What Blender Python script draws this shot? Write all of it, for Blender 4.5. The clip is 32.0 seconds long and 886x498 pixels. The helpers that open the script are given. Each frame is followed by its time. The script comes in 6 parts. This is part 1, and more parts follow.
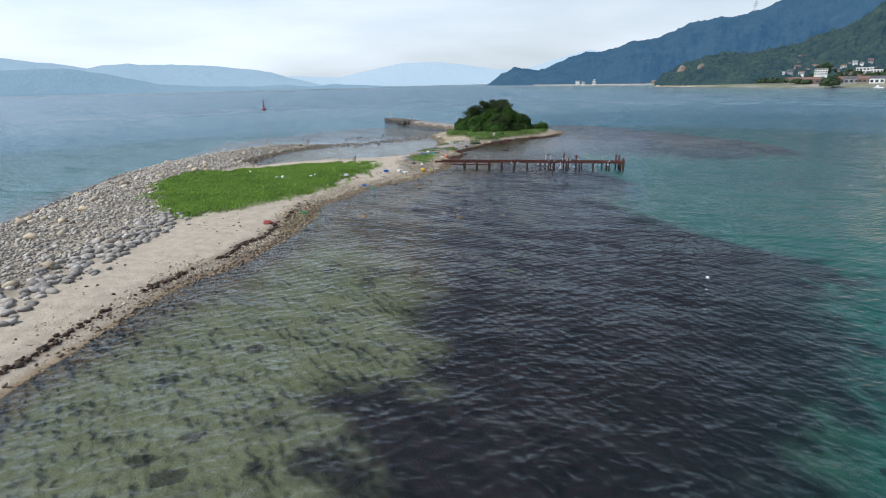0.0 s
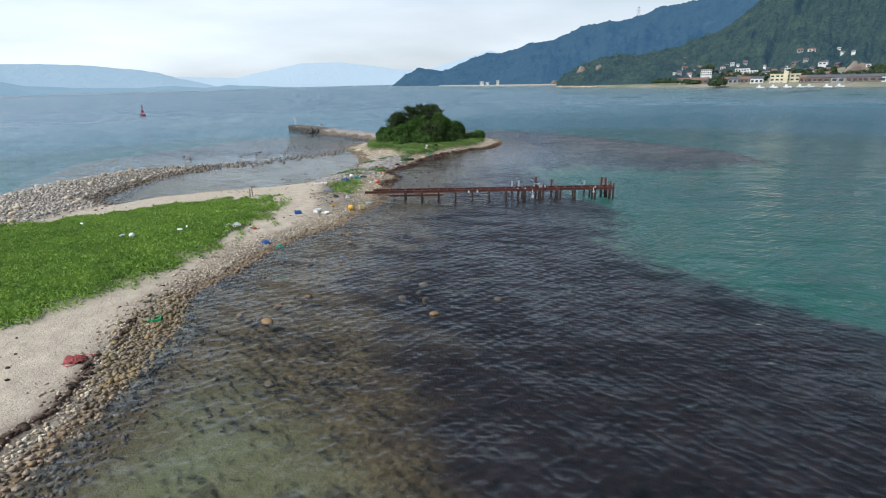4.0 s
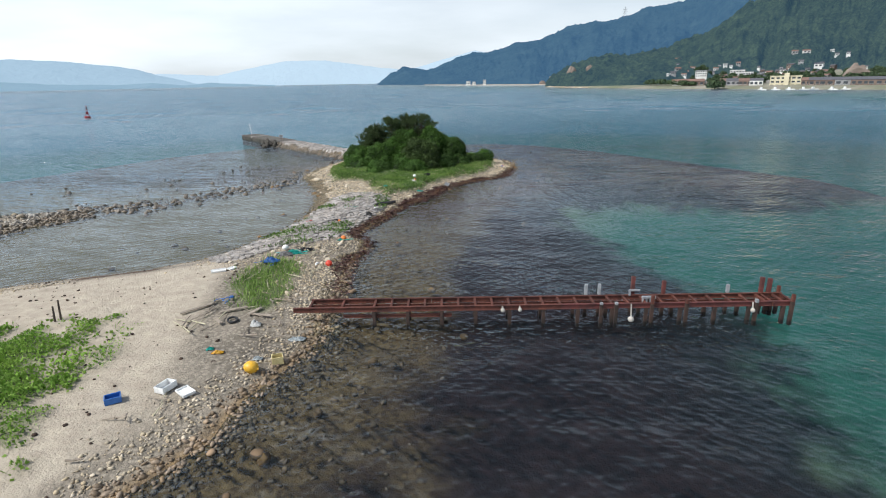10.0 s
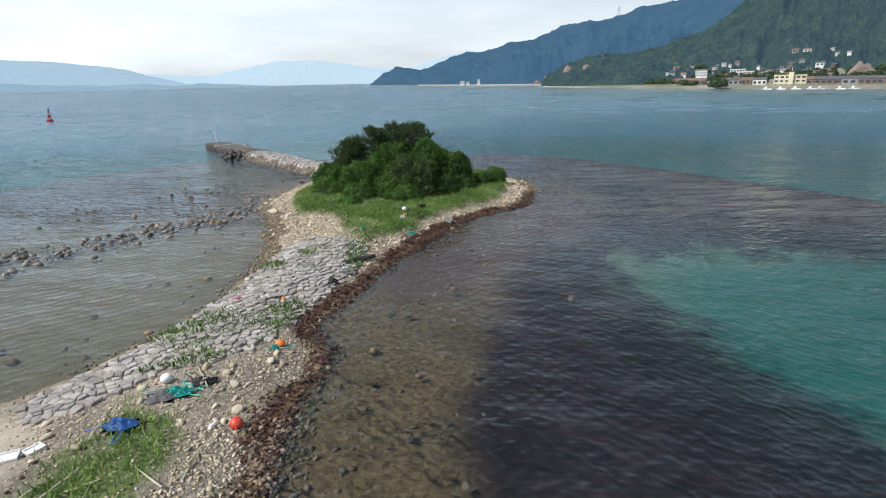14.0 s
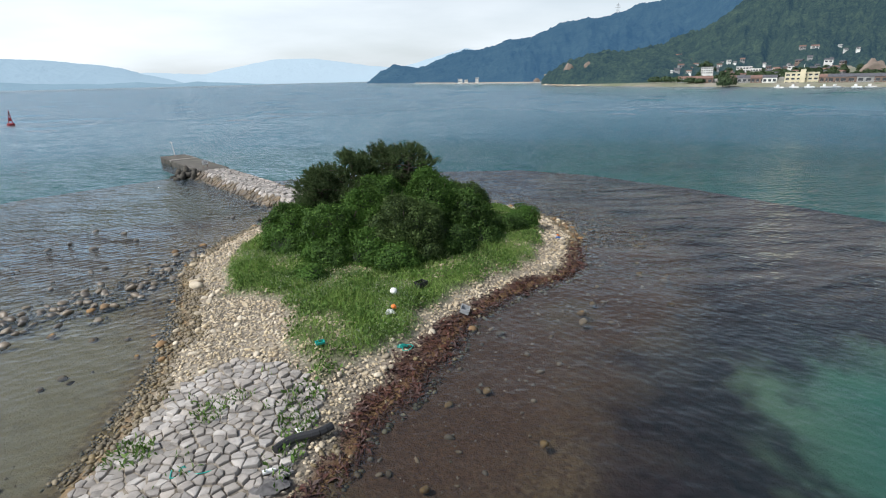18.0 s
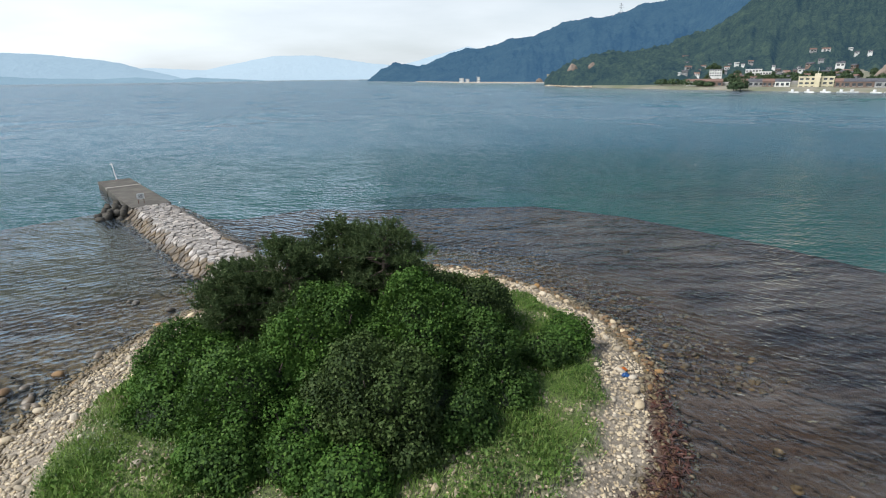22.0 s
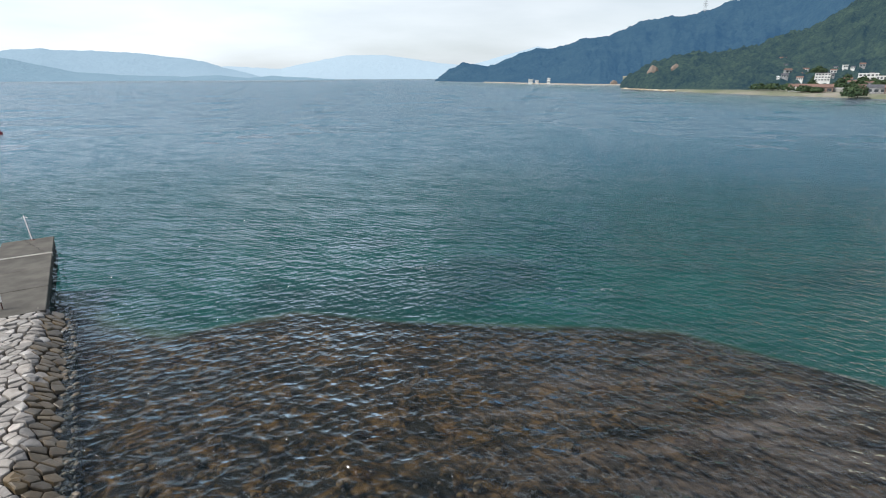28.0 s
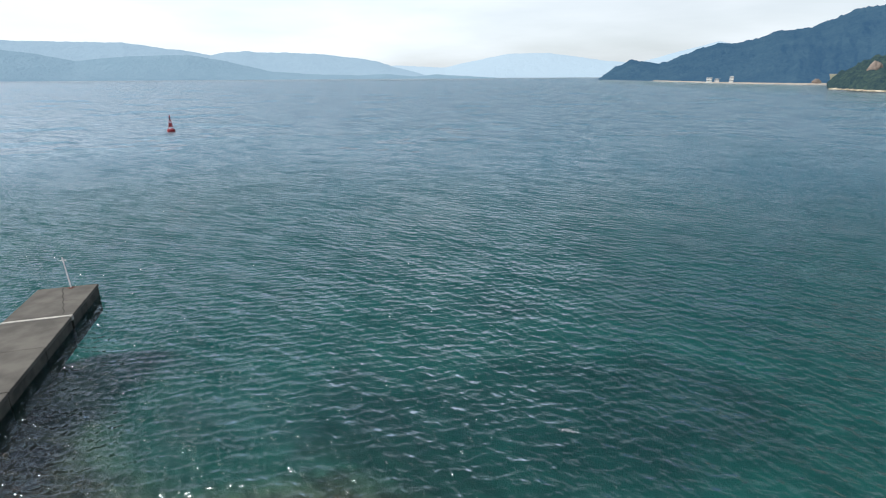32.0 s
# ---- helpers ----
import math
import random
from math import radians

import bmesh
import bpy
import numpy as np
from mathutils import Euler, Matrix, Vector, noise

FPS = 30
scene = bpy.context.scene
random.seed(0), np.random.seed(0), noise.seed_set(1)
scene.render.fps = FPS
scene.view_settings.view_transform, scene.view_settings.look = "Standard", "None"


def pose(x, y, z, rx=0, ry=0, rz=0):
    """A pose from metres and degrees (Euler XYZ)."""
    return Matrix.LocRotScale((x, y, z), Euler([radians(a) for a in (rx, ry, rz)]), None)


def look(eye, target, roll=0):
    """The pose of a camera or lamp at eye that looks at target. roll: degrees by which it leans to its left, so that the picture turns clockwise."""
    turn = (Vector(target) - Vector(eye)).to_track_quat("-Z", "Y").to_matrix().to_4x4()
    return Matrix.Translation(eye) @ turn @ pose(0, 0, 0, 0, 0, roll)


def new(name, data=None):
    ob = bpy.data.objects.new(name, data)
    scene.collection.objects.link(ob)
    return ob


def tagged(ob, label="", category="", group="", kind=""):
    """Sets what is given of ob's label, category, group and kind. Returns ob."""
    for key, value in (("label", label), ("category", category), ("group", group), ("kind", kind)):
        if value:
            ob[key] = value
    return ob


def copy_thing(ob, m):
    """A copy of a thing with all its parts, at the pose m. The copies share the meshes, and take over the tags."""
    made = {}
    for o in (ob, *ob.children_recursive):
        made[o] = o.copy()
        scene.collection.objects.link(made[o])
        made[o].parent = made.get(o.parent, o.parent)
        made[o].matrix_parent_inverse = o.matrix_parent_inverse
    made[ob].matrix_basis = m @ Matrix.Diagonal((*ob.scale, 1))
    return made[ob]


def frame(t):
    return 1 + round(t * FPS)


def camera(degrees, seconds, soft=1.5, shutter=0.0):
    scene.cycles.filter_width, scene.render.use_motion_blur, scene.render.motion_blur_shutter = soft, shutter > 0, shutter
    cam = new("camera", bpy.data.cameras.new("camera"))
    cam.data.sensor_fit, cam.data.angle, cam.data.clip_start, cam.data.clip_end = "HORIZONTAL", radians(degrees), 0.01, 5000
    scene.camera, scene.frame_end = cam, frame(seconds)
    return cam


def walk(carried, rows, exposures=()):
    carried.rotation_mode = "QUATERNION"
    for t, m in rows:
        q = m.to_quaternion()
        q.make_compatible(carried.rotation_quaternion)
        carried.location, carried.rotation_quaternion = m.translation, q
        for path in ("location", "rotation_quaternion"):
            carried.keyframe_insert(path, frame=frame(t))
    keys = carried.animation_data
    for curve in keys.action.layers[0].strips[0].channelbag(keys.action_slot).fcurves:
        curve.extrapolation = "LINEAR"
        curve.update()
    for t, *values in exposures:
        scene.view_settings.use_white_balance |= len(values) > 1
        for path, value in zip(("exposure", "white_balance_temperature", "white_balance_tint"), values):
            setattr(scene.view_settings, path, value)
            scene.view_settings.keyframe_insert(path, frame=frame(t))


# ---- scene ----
cam = camera(79.9, 32.0, soft=1.1)
PATH = [
    (0, (0.983, 0.315, 9.662), (0.952, 2.224, 9.066), -1.4),
    (0.5, (0.416, 2.517, 9.721), (0.426, 4.427, 9.126), -1.2),
    (1, (-0.036, 4.717, 9.781), (0.012, 6.625, 9.182), -1.4),
    (1.5, (-0.438, 6.889, 9.838), (-0.356, 8.794, 9.235), -1.4),
    (2, (-0.775, 9.019, 9.839), (-0.659, 10.923, 9.239), -1.3),
    (2.5, (-1.059, 11.169, 9.861), (-0.901, 13.069, 9.26), -1.3),
    (3, (-1.211, 13.352, 9.908), (-1.007, 15.248, 9.305), -1.2),
    (3.5, (-1.272, 15.479, 9.912), (-1.021, 17.37, 9.31), -1.4),
    (5.5, (-0.948, 23.984, 9.956), (-0.573, 25.853, 9.352), -1.4),
    (6, (-0.698, 26.122, 9.958), (-0.323, 27.991, 9.356), -1.4),
    (6.5, (-0.395, 28.223, 9.985), (-0.028, 30.094, 9.382), -1.4),
    (7, (-0.084, 30.264, 9.998), (0.274, 32.137, 9.397), -1.4),
    (7.5, (0.226, 32.347, 9.992), (0.579, 34.222, 9.392), -1.3),
    (8, (0.531, 34.401, 10.037), (0.881, 36.276, 9.435), -1.3),
    (8.5, (0.867, 36.382, 10.067), (1.216, 38.256, 9.463), -1.3),
    (9, (1.181, 38.327, 10.111), (1.531, 40.201, 9.508), -1.2),
    (9.5, (1.494, 40.213, 10.222), (1.845, 42.087, 9.616), -1.1),
    (10, (1.817, 42.077, 10.237), (2.168, 43.951, 9.631), -1.1),
    (10.5, (2.126, 43.926, 10.312), (2.478, 45.798, 9.704), -1.0),
    (11, (2.451, 45.799, 10.313), (2.806, 47.672, 9.706), -1.0),
    (11.5, (2.772, 47.649, 10.269), (3.127, 49.521, 9.662), -1.1),
    (12, (3.053, 49.452, 10.226), (3.411, 51.325, 9.62), -1.2),
    (12.5, (3.353, 51.253, 10.175), (3.714, 53.126, 9.571), -1.3),
    (13, (3.604, 53.092, 10.202), (3.97, 54.962, 9.596), -1.2),
    (13.5, (3.947, 55.02, 10.105), (4.313, 56.891, 9.502), -1.3),
    (14, (4.22, 56.911, 10.093), (4.592, 58.78, 9.487), -1.2),
    (14.5, (4.523, 58.785, 10.036), (4.896, 60.653, 9.429), -1.2),
    (16.5, (5.666, 66.521, 10.234), (6.043, 68.387, 9.622), -1.3),
    (17, (5.938, 68.48, 10.278), (6.318, 70.345, 9.663), -1.1),
    (17.5, (6.305, 70.38, 10.315), (6.685, 72.246, 9.703), -1.2),
    (18, (6.698, 72.282, 10.418), (7.077, 74.147, 9.805), -1.3),
    (18.5, (7.093, 74.127, 10.556), (7.474, 75.992, 9.942), -1.2),
    (19, (7.495, 75.893, 10.707), (7.877, 77.758, 10.094), -1.1),
    (19.5, (7.895, 77.675, 10.864), (8.28, 79.54, 10.25), -1.0),
    (20, (8.341, 79.34, 11.057), (8.725, 81.204, 10.442), -1.1),
    (20.5, (8.728, 81.068, 11.246), (9.11, 82.932, 10.631), -1.0),
    (21, (9.098, 82.841, 11.461), (9.479, 84.705, 10.846), -0.9),
    (21.5, (9.528, 84.67, 11.672), (9.906, 86.535, 11.057), -0.8),
    (22, (9.796, 86.446, 11.891), (10.177, 88.309, 11.272), -0.7),
    (22.5, (10.168, 88.295, 12.108), (10.548, 90.158, 11.487), -0.7),
    (23, (10.56, 90.236, 12.332), (10.943, 92.098, 11.711), -0.6),
    (23.5, (11.028, 92.188, 12.569), (11.411, 94.049, 11.945), -0.5),
    (24, (11.491, 94.162, 12.767), (11.875, 96.024, 12.145), -0.4),
    (24.5, (12.023, 96.153, 12.91), (12.407, 98.015, 12.289), -0.5),
    (26.5, (13.81, 104.139, 13.193), (14.107, 106.017, 12.573), -0.3),
    (27, (14.148, 106.454, 13.218), (14.395, 108.34, 12.599), -0.3),
    (27.5, (14.374, 108.805, 13.219), (14.574, 110.696, 12.6), -0.4),
    (28, (14.506, 111.176, 13.227), (14.662, 113.072, 12.609), -0.2),
    (28.5, (14.621, 113.47, 13.263), (14.728, 115.369, 12.643), -0.2),
    (29, (14.707, 115.741, 13.293), (14.76, 117.642, 12.672), -0.2),
    (29.5, (14.942, 118.011, 13.355), (14.933, 119.912, 12.734), -0.2),
    (30, (15.164, 120.226, 13.416), (15.09, 122.125, 12.794), -0.2),
    (30.5, (15.265, 122.349, 13.435), (15.14, 124.246, 12.813), -0.3),
    (31, (15.19, 124.502, 13.489), (15.026, 126.396, 12.868), -0.4),
    (31.5, (14.924, 126.664, 13.561), (14.702, 128.552, 12.939), -0.3),
    (32, (14.528, 128.789, 13.615), (14.141, 130.65, 12.994), -0.3),
]
walk(cam, [(t, look(eye, target, roll)) for t, eye, target, roll in PATH], [(0.0, 0.03, 5850.0, 8.0), (6.0, 0.12, 6000.0, 8.0), (12.0, 0.15, 6100.0, 8.0), (32.0, 0.15, 6150.0, 8.0)])

# ---- world, sun, exposure ----
SUN_AZ, SUN_EL = -107.0, 50.0          # degrees: clockwise from +y, above the horizon
world = bpy.data.worlds.new("hazy_sky")
scene.world = world
world.use_nodes = True
wn, wl = world.node_tree.nodes, world.node_tree.links
for n in list(wn):
    wn.remove(n)
w_out = wn.new("ShaderNodeOutputWorld")
w_bg = wn.new("ShaderNodeBackground")
w_bg.inputs["Strength"].default_value = 0.1
w_sky = wn.new("ShaderNodeTexSky")
w_sky.sky_type = "NISHITA"
w_sky.sun_disc = False
w_sky.sun_elevation, w_sky.sun_rotation = radians(SUN_EL), radians(SUN_AZ)
w_sky.dust_density, w_sky.air_density = 2.0, 1.0
w_co = wn.new("ShaderNodeTexCoord")
w_map = wn.new("ShaderNodeMapping")
w_map.inputs["Scale"].default_value = (1.0, 1.0, 5.0)
w_noise = wn.new("ShaderNodeTexNoise")
w_noise.inputs["Scale"].default_value = 2.2
w_noise.inputs["Detail"].default_value = 6.0
w_ramp = wn.new("ShaderNodeMapRange")
w_ramp.inputs["From Min"].default_value, w_ramp.inputs["From Max"].default_value = 0.25, 0.62
w_ramp.inputs["To Min"].default_value, w_ramp.inputs["To Max"].default_value = 0.5, 0.95
w_mix = wn.new("ShaderNodeMix")
w_mix.data_type = "RGBA"
w_mix.inputs["B"].default_value = (8.6, 8.9, 9.1, 1)
wl.new(w_co.outputs["Generated"], w_map.inputs["Vector"])
wl.new(w_map.outputs["Vector"], w_noise.inputs["Vector"])
wl.new(w_noise.outputs["Fac"], w_ramp.inputs["Value"])
w_sep = wn.new("ShaderNodeSeparateXYZ")
w_high = wn.new("ShaderNodeMapRange")          # thin haze: white low down, bluer overhead
w_high.inputs["From Min"].default_value, w_high.inputs["From Max"].default_value = 0.06, 0.75
w_high.inputs["To Min"].default_value, w_high.inputs["To Max"].default_value = 1.0, 0.08
w_mul = wn.new("ShaderNodeMath")
w_mul.operation = "MULTIPLY"
wl.new(w_co.outputs["Generated"], w_sep.inputs["Vector"])
wl.new(w_sep.outputs["Z"], w_high.inputs["Value"])
wl.new(w_ramp.outputs["Result"], w_mul.inputs[0])
wl.new(w_high.outputs["Result"], w_mul.inputs[1])
wl.new(w_mul.outputs[0], w_mix.inputs["Factor"])
wl.new(w_sky.outputs["Color"], w_mix.inputs["A"])
w_dot = wn.new("ShaderNodeVectorMath")          # the haze is brighter on the sun's side
w_dot.operation = "DOT_PRODUCT"
w_dot.inputs[1].default_value = (math.sin(radians(-80)), math.cos(radians(-80)), 0.0)
w_side = wn.new("ShaderNodeMapRange")
w_side.inputs["From Min"].default_value, w_side.inputs["From Max"].default_value = 0.0, 1.0
w_side.inputs["To Min"].default_value, w_side.inputs["To Max"].default_value = 1.0, 1.35
w_scale = wn.new("ShaderNodeVectorMath")
w_scale.operation = "SCALE"
wl.new(w_co.outputs["Generated"], w_dot.inputs[0])
wl.new(w_dot.outputs["Value"], w_side.inputs["Value"])
wl.new(w_mix.outputs["Result"], w_scale.inputs[0])
wl.new(w_side.outputs["Result"], w_scale.inputs["Scale"])
wl.new(w_scale.outputs[0], w_bg.inputs["Color"])
wl.new(w_bg.outputs["Background"], w_out.inputs["Surface"])

sun = new("sun", bpy.data.lights.new("sun", "SUN"))
sun.data.energy, sun.data.angle, sun.data.color = 4.2, radians(10), (1.0, 0.95, 0.87)
_az, _el = radians(SUN_AZ), radians(SUN_EL)
sun.matrix_world = look((0, 0, 50), (-math.sin(_az) * math.cos(_el), -math.cos(_az) * math.cos(_el), 50 - math.sin(_el)))


# ---- small tools ----
rng = np.random.default_rng(7)


def lattice(ix, iy, seed):
    h = (ix.astype(np.int64) * 374761393 + iy.astype(np.int64) * 668265263 + seed * 144665) & 0x7FFFFFFF
    h = ((h ^ (h >> 13)) * 1274126177) & 0x7FFFFFFF
    return ((h ^ (h >> 16)) & 0xFFFF) / 65535.0


def vnoise(x, y, seed=0):
    ix, iy = np.floor(x), np.floor(y)
    fx, fy = x - ix, y - iy
    fx, fy = fx * fx * (3 - 2 * fx), fy * fy * (3 - 2 * fy)
    a, b = lattice(ix, iy, seed), lattice(ix + 1, iy, seed)
    c, d = lattice(ix, iy + 1, seed), lattice(ix + 1, iy + 1, seed)
    return (a + (b - a) * fx) * (1 - fy) + (c + (d - c) * fx) * fy


def fbm(x, y, octaves=4, seed=0):
    """Smooth noise from -1 to 1."""
    x, y = np.asarray(x, float), np.asarray(y, float)
    out, amp, tot = np.zeros(np.broadcast(x, y).shape), 1.0, 0.0
    for o in range(octaves):
        out = out + amp * (2 * vnoise(x * 2 ** o + 17.3 * o, y * 2 ** o - 9.1 * o, seed + o) - 1)
        tot += amp
        amp *= 0.5
    return out / tot


def smooth(a, b, v):
    t = np.clip((v - a) / (b - a), 0, 1)
    return t * t * (3 - 2 * t)


def inside(x, y, poly):
    """Signed distance to a polygon, positive inside."""
    p = np.array(poly, float)
    q = np.roll(p, -1, axis=0)
    best = np.full(x.shape, 1e12)
    sign = np.zeros(x.shape, bool)
    for (ax, ay), (bx, by) in zip(p, q):
        ex, ey = bx - ax, by - ay
        t = np.clip(((x - ax) * ex + (y - ay) * ey) / (ex * ex + ey * ey), 0, 1)
        best = np.minimum(best, (x - ax - t * ex) ** 2 + (y - ay - t * ey) ** 2)
        cross = (ay > y) != (by > y)
        if by != ay:
            sign ^= cross & (x < (bx - ax) * (y - ay) / (by - ay) + ax)
    return np.where(sign, 1, -1) * np.sqrt(best)


def mesh_of(name, verts, faces, material=None, shade=True):
    """A mesh from arrays of corners and of faces that all have the same number of corners."""
    verts, faces = np.asarray(verts, np.float32), np.asarray(faces, np.int32)
    me = bpy.data.meshes.new(name)
    k = faces.shape[1]
    me.vertices.add(len(verts))
    me.vertices.foreach_set("co", verts.ravel())
    me.loops.add(faces.size)
    me.loops.foreach_set("vertex_index", faces.ravel())
    me.polygons.add(len(faces))
    me.polygons.foreach_set("loop_start", np.arange(0, faces.size, k, dtype=np.int32))
    if shade:
        me.polygons.foreach_set("use_smooth", np.ones(len(faces), bool))
    me.update(calc_edges=True)
    me.validate()
    if material:
        me.materials.append(material)
    return me


def grid_faces(nx, ny):
    i = np.arange(nx * ny).reshape(ny, nx)
    return np.stack([i[:-1, :-1], i[:-1, 1:], i[1:, 1:], i[1:, :-1]], -1).reshape(-1, 4)


def part(name, bm, material, parent=None, label="", bevel=0.0, shade=False):
    """Links a bmesh as one mesh object under a thing or a part."""
    me = bpy.data.meshes.new(name)
    bm.to_mesh(me)
    bm.free()
    if material:
        me.materials.append(material)
    if shade:
        for p in me.polygons:
            p.use_smooth = True
    ob = new(name, me)
    if parent:
        ob.parent = parent
    return tagged(ob, label)


def box(sx, sy, sz, at=(0, 0, 0), rot=None, bevel=0.0, bm=None):
    """A block of that size with its middle at a place, its edges worn by a bevel."""
    bm = bm or bmesh.new()
    m = Matrix.Translation(at) @ (rot or Matrix()) @ Matrix.Diagonal((sx, sy, sz, 1))
    made = bmesh.ops.create_cube(bm, size=1, matrix=m)
    if bevel:
        edges = list({e for v in made["verts"] for e in v.link_edges})
        bmesh.ops.bevel(bm, geom=edges, offset=bevel, segments=2, affect="EDGES", profile=0.6)
    return bm


def rod(a, b, r0, r1=None, sides=10, bm=None):
    """A round bar from a to b that tapers from r0 to r1."""
    bm = bm or bmesh.new()
    a, b = Vector(a), Vector(b)
    turn = (b - a).to_track_quat("Z", "Y").to_matrix().to_4x4()
    bmesh.ops.create_cone(bm, cap_ends=True, segments=sides, radius1=r0, radius2=r0 if r1 is None else r1,
                          depth=(b - a).length, matrix=Matrix.Translation((a + b) / 2) @ turn)
    return bm


# ---- materials ----
def nodes_of(name):
    m = bpy.data.materials.new(name)
    m.use_nodes = True
    return m, m.node_tree.nodes, m.node_tree.links, m.node_tree.nodes["Principled BSDF"]


def noise_node(n, l, vec, scale, detail=4.0, rough=0.55):
    t = n.new("ShaderNodeTexNoise")
    t.inputs["Scale"].default_value, t.inputs["Detail"].default_value, t.inputs["Roughness"].default_value = scale, detail, rough
    if vec is not None:
        l.new(vec, t.inputs["Vector"])
    return t


def mix_node(n, l, fac, a, b, blend="MIX"):
    m = n.new("ShaderNodeMix")
    m.data_type, m.blend_type = "RGBA", blend
    for key, v in (("Factor", fac), ("A", a), ("B", b)):
        if isinstance(v, (int, float)):
            m.inputs[key].default_value = v
        elif isinstance(v, tuple):
            m.inputs[key].default_value = (*v, 1)
        elif v is not None:
            l.new(v, m.inputs[key])
    return m.outputs["Result"]


def range_node(n, l, v, a, b, c=0.0, d=1.0):
    r = n.new("ShaderNodeMapRange")
    for key, x in (("From Min", a), ("From Max", b), ("To Min", c), ("To Max", d)):
        r.inputs[key].default_value = x
    l.new(v, r.inputs["Value"])
    return r.outputs["Result"]


def bump_node(n, l, height, strength, distance, normal=None):
    b = n.new("ShaderNodeBump")
    b.inputs["Strength"].default_value, b.inputs["Distance"].default_value = strength, distance
    l.new(height, b.inputs["Height"])
    if normal:
        l.new(normal, b.inputs["Normal"])
    return b.outputs["Normal"]


def surface(name, base, dark, scale=3.0, rough=0.8, metal=0.0, bump=0.3, dist=0.02, spread=0.0, third=None, world_space=True):
    """Two tones at two scales, with grain; spread varies whole pieces."""
    m, n, l, p = nodes_of(name)
    vec = n.new("ShaderNodeNewGeometry").outputs["Position"] if world_space else n.new("ShaderNodeTexCoord").outputs["Object"]
    a, b = noise_node(n, l, vec, scale, 5), noise_node(n, l, vec, scale * 7, 4, 0.7)
    c = mix_node(n, l, range_node(n, l, a.outputs["Fac"], 0.35, 0.65), dark, base)
    if third:
        c = mix_node(n, l, range_node(n, l, b.outputs["Fac"], 0.52, 0.7), c, third)
    if spread:
        g = n.new("ShaderNodeNewGeometry")
        o = n.new("ShaderNodeObjectInfo")
        add = n.new("ShaderNodeMath")
        add.operation = "ADD"
        l.new(g.outputs["Random Per Island"], add.inputs[0])
        l.new(o.outputs["Random"], add.inputs[1])
        fr = n.new("ShaderNodeMath")
        fr.operation = "FRACT"
        l.new(add.outputs[0], fr.inputs[0])
        v = range_node(n, l, fr.outputs[0], 0, 1, 1 - spread, 1 + spread)
        hsv = n.new("ShaderNodeHueSaturation")
        l.new(v, hsv.inputs["Value"])
        l.new(range_node(n, l, add.outputs[0], 0, 2, 0.6, 1.3), hsv.inputs["Saturation"])
        l.new(c, hsv.inputs["Color"])
        c = hsv.outputs["Color"]
    l.new(c, p.inputs["Base Color"])
    p.inputs["Roughness"].default_value, p.inputs["Metallic"].default_value = rough, metal
    l.new(bump_node(n, l, b.outputs["Fac"], bump, dist), p.inputs["Normal"])
    return m


M_STONE = surface("beach_stone", (0.48, 0.41, 0.305), (0.31, 0.255, 0.18), 2.0, 0.85, bump=0.35, dist=0.02, spread=0.3)
M_BANK = surface("bank_stone", (0.41, 0.375, 0.325), (0.26, 0.23, 0.19), 2.0, 0.85, bump=0.35, dist=0.02, spread=0.35)
M_PAVE = surface("laid_stone", (0.37, 0.34, 0.31), (0.22, 0.2, 0.18), 1.6, 0.85, bump=0.7, dist=0.05, spread=0.3)
M_WET = surface("wet_weedy_stone", (0.17, 0.13, 0.085), (0.075, 0.058, 0.038), 1.5, 0.45, bump=0.4, dist=0.02, spread=0.3)
M_TIDE = surface("algae_brown_stone", (0.21, 0.16, 0.085), (0.09, 0.07, 0.04), 1.5, 0.55, bump=0.4, dist=0.02, spread=0.3)
M_RUST = surface("rusted_steel", (0.13, 0.043, 0.028), (0.05, 0.02, 0.015), 1.6, 0.75, 0.2, bump=0.5, dist=0.01, third=(0.19, 0.06, 0.04))
M_CONC = surface("weathered_concrete", (0.115, 0.104, 0.086), (0.065, 0.058, 0.048), 0.8, 0.9, bump=0.3, dist=0.01)
M_BARK = surface("bark", (0.09, 0.07, 0.055), (0.05, 0.04, 0.03), 5, 0.9)


def leaf_material(name, base, dark, third):
    m, n, l, p = nodes_of(name)
    g = n.new("ShaderNodeNewGeometry")
    a = noise_node(n, l, g.outputs["Position"], 0.55, 3)
    c = mix_node(n, l, range_node(n, l, a.outputs["Fac"], 0.38, 0.62), dark, base)
    c = mix_node(n, l, range_node(n, l, g.outputs["Random Per Island"], 0.55, 1.0), c, third)
    l.new(c, p.inputs["Base Color"])
    p.inputs["Roughness"].default_value = 0.7
    p.inputs["Specular IOR Level"].default_value = 0.25
    t = n.new("ShaderNodeBsdfTranslucent")
    l.new(c, t.inputs["Color"])
    ms = n.new("ShaderNodeMixShader")
    ms.inputs["Fac"].default_value = 0.25
    l.new(p.outputs["BSDF"], ms.inputs[1])
    l.new(t.outputs["BSDF"], ms.inputs[2])
    l.new(ms.outputs["Shader"], n["Material Output"].inputs["Surface"])
    return m


M_VINE = leaf_material("vine_leaf", (0.044, 0.095, 0.016), (0.024, 0.052, 0.011), (0.075, 0.135, 0.026))
M_PINE = leaf_material("pine_needles", (0.052, 0.084, 0.028), (0.03, 0.052, 0.018), (0.11, 0.145, 0.055))
M_GRASS = leaf_material("grass_blades", (0.19, 0.30, 0.06), (0.12, 0.21, 0.04), (0.29, 0.36, 0.13))


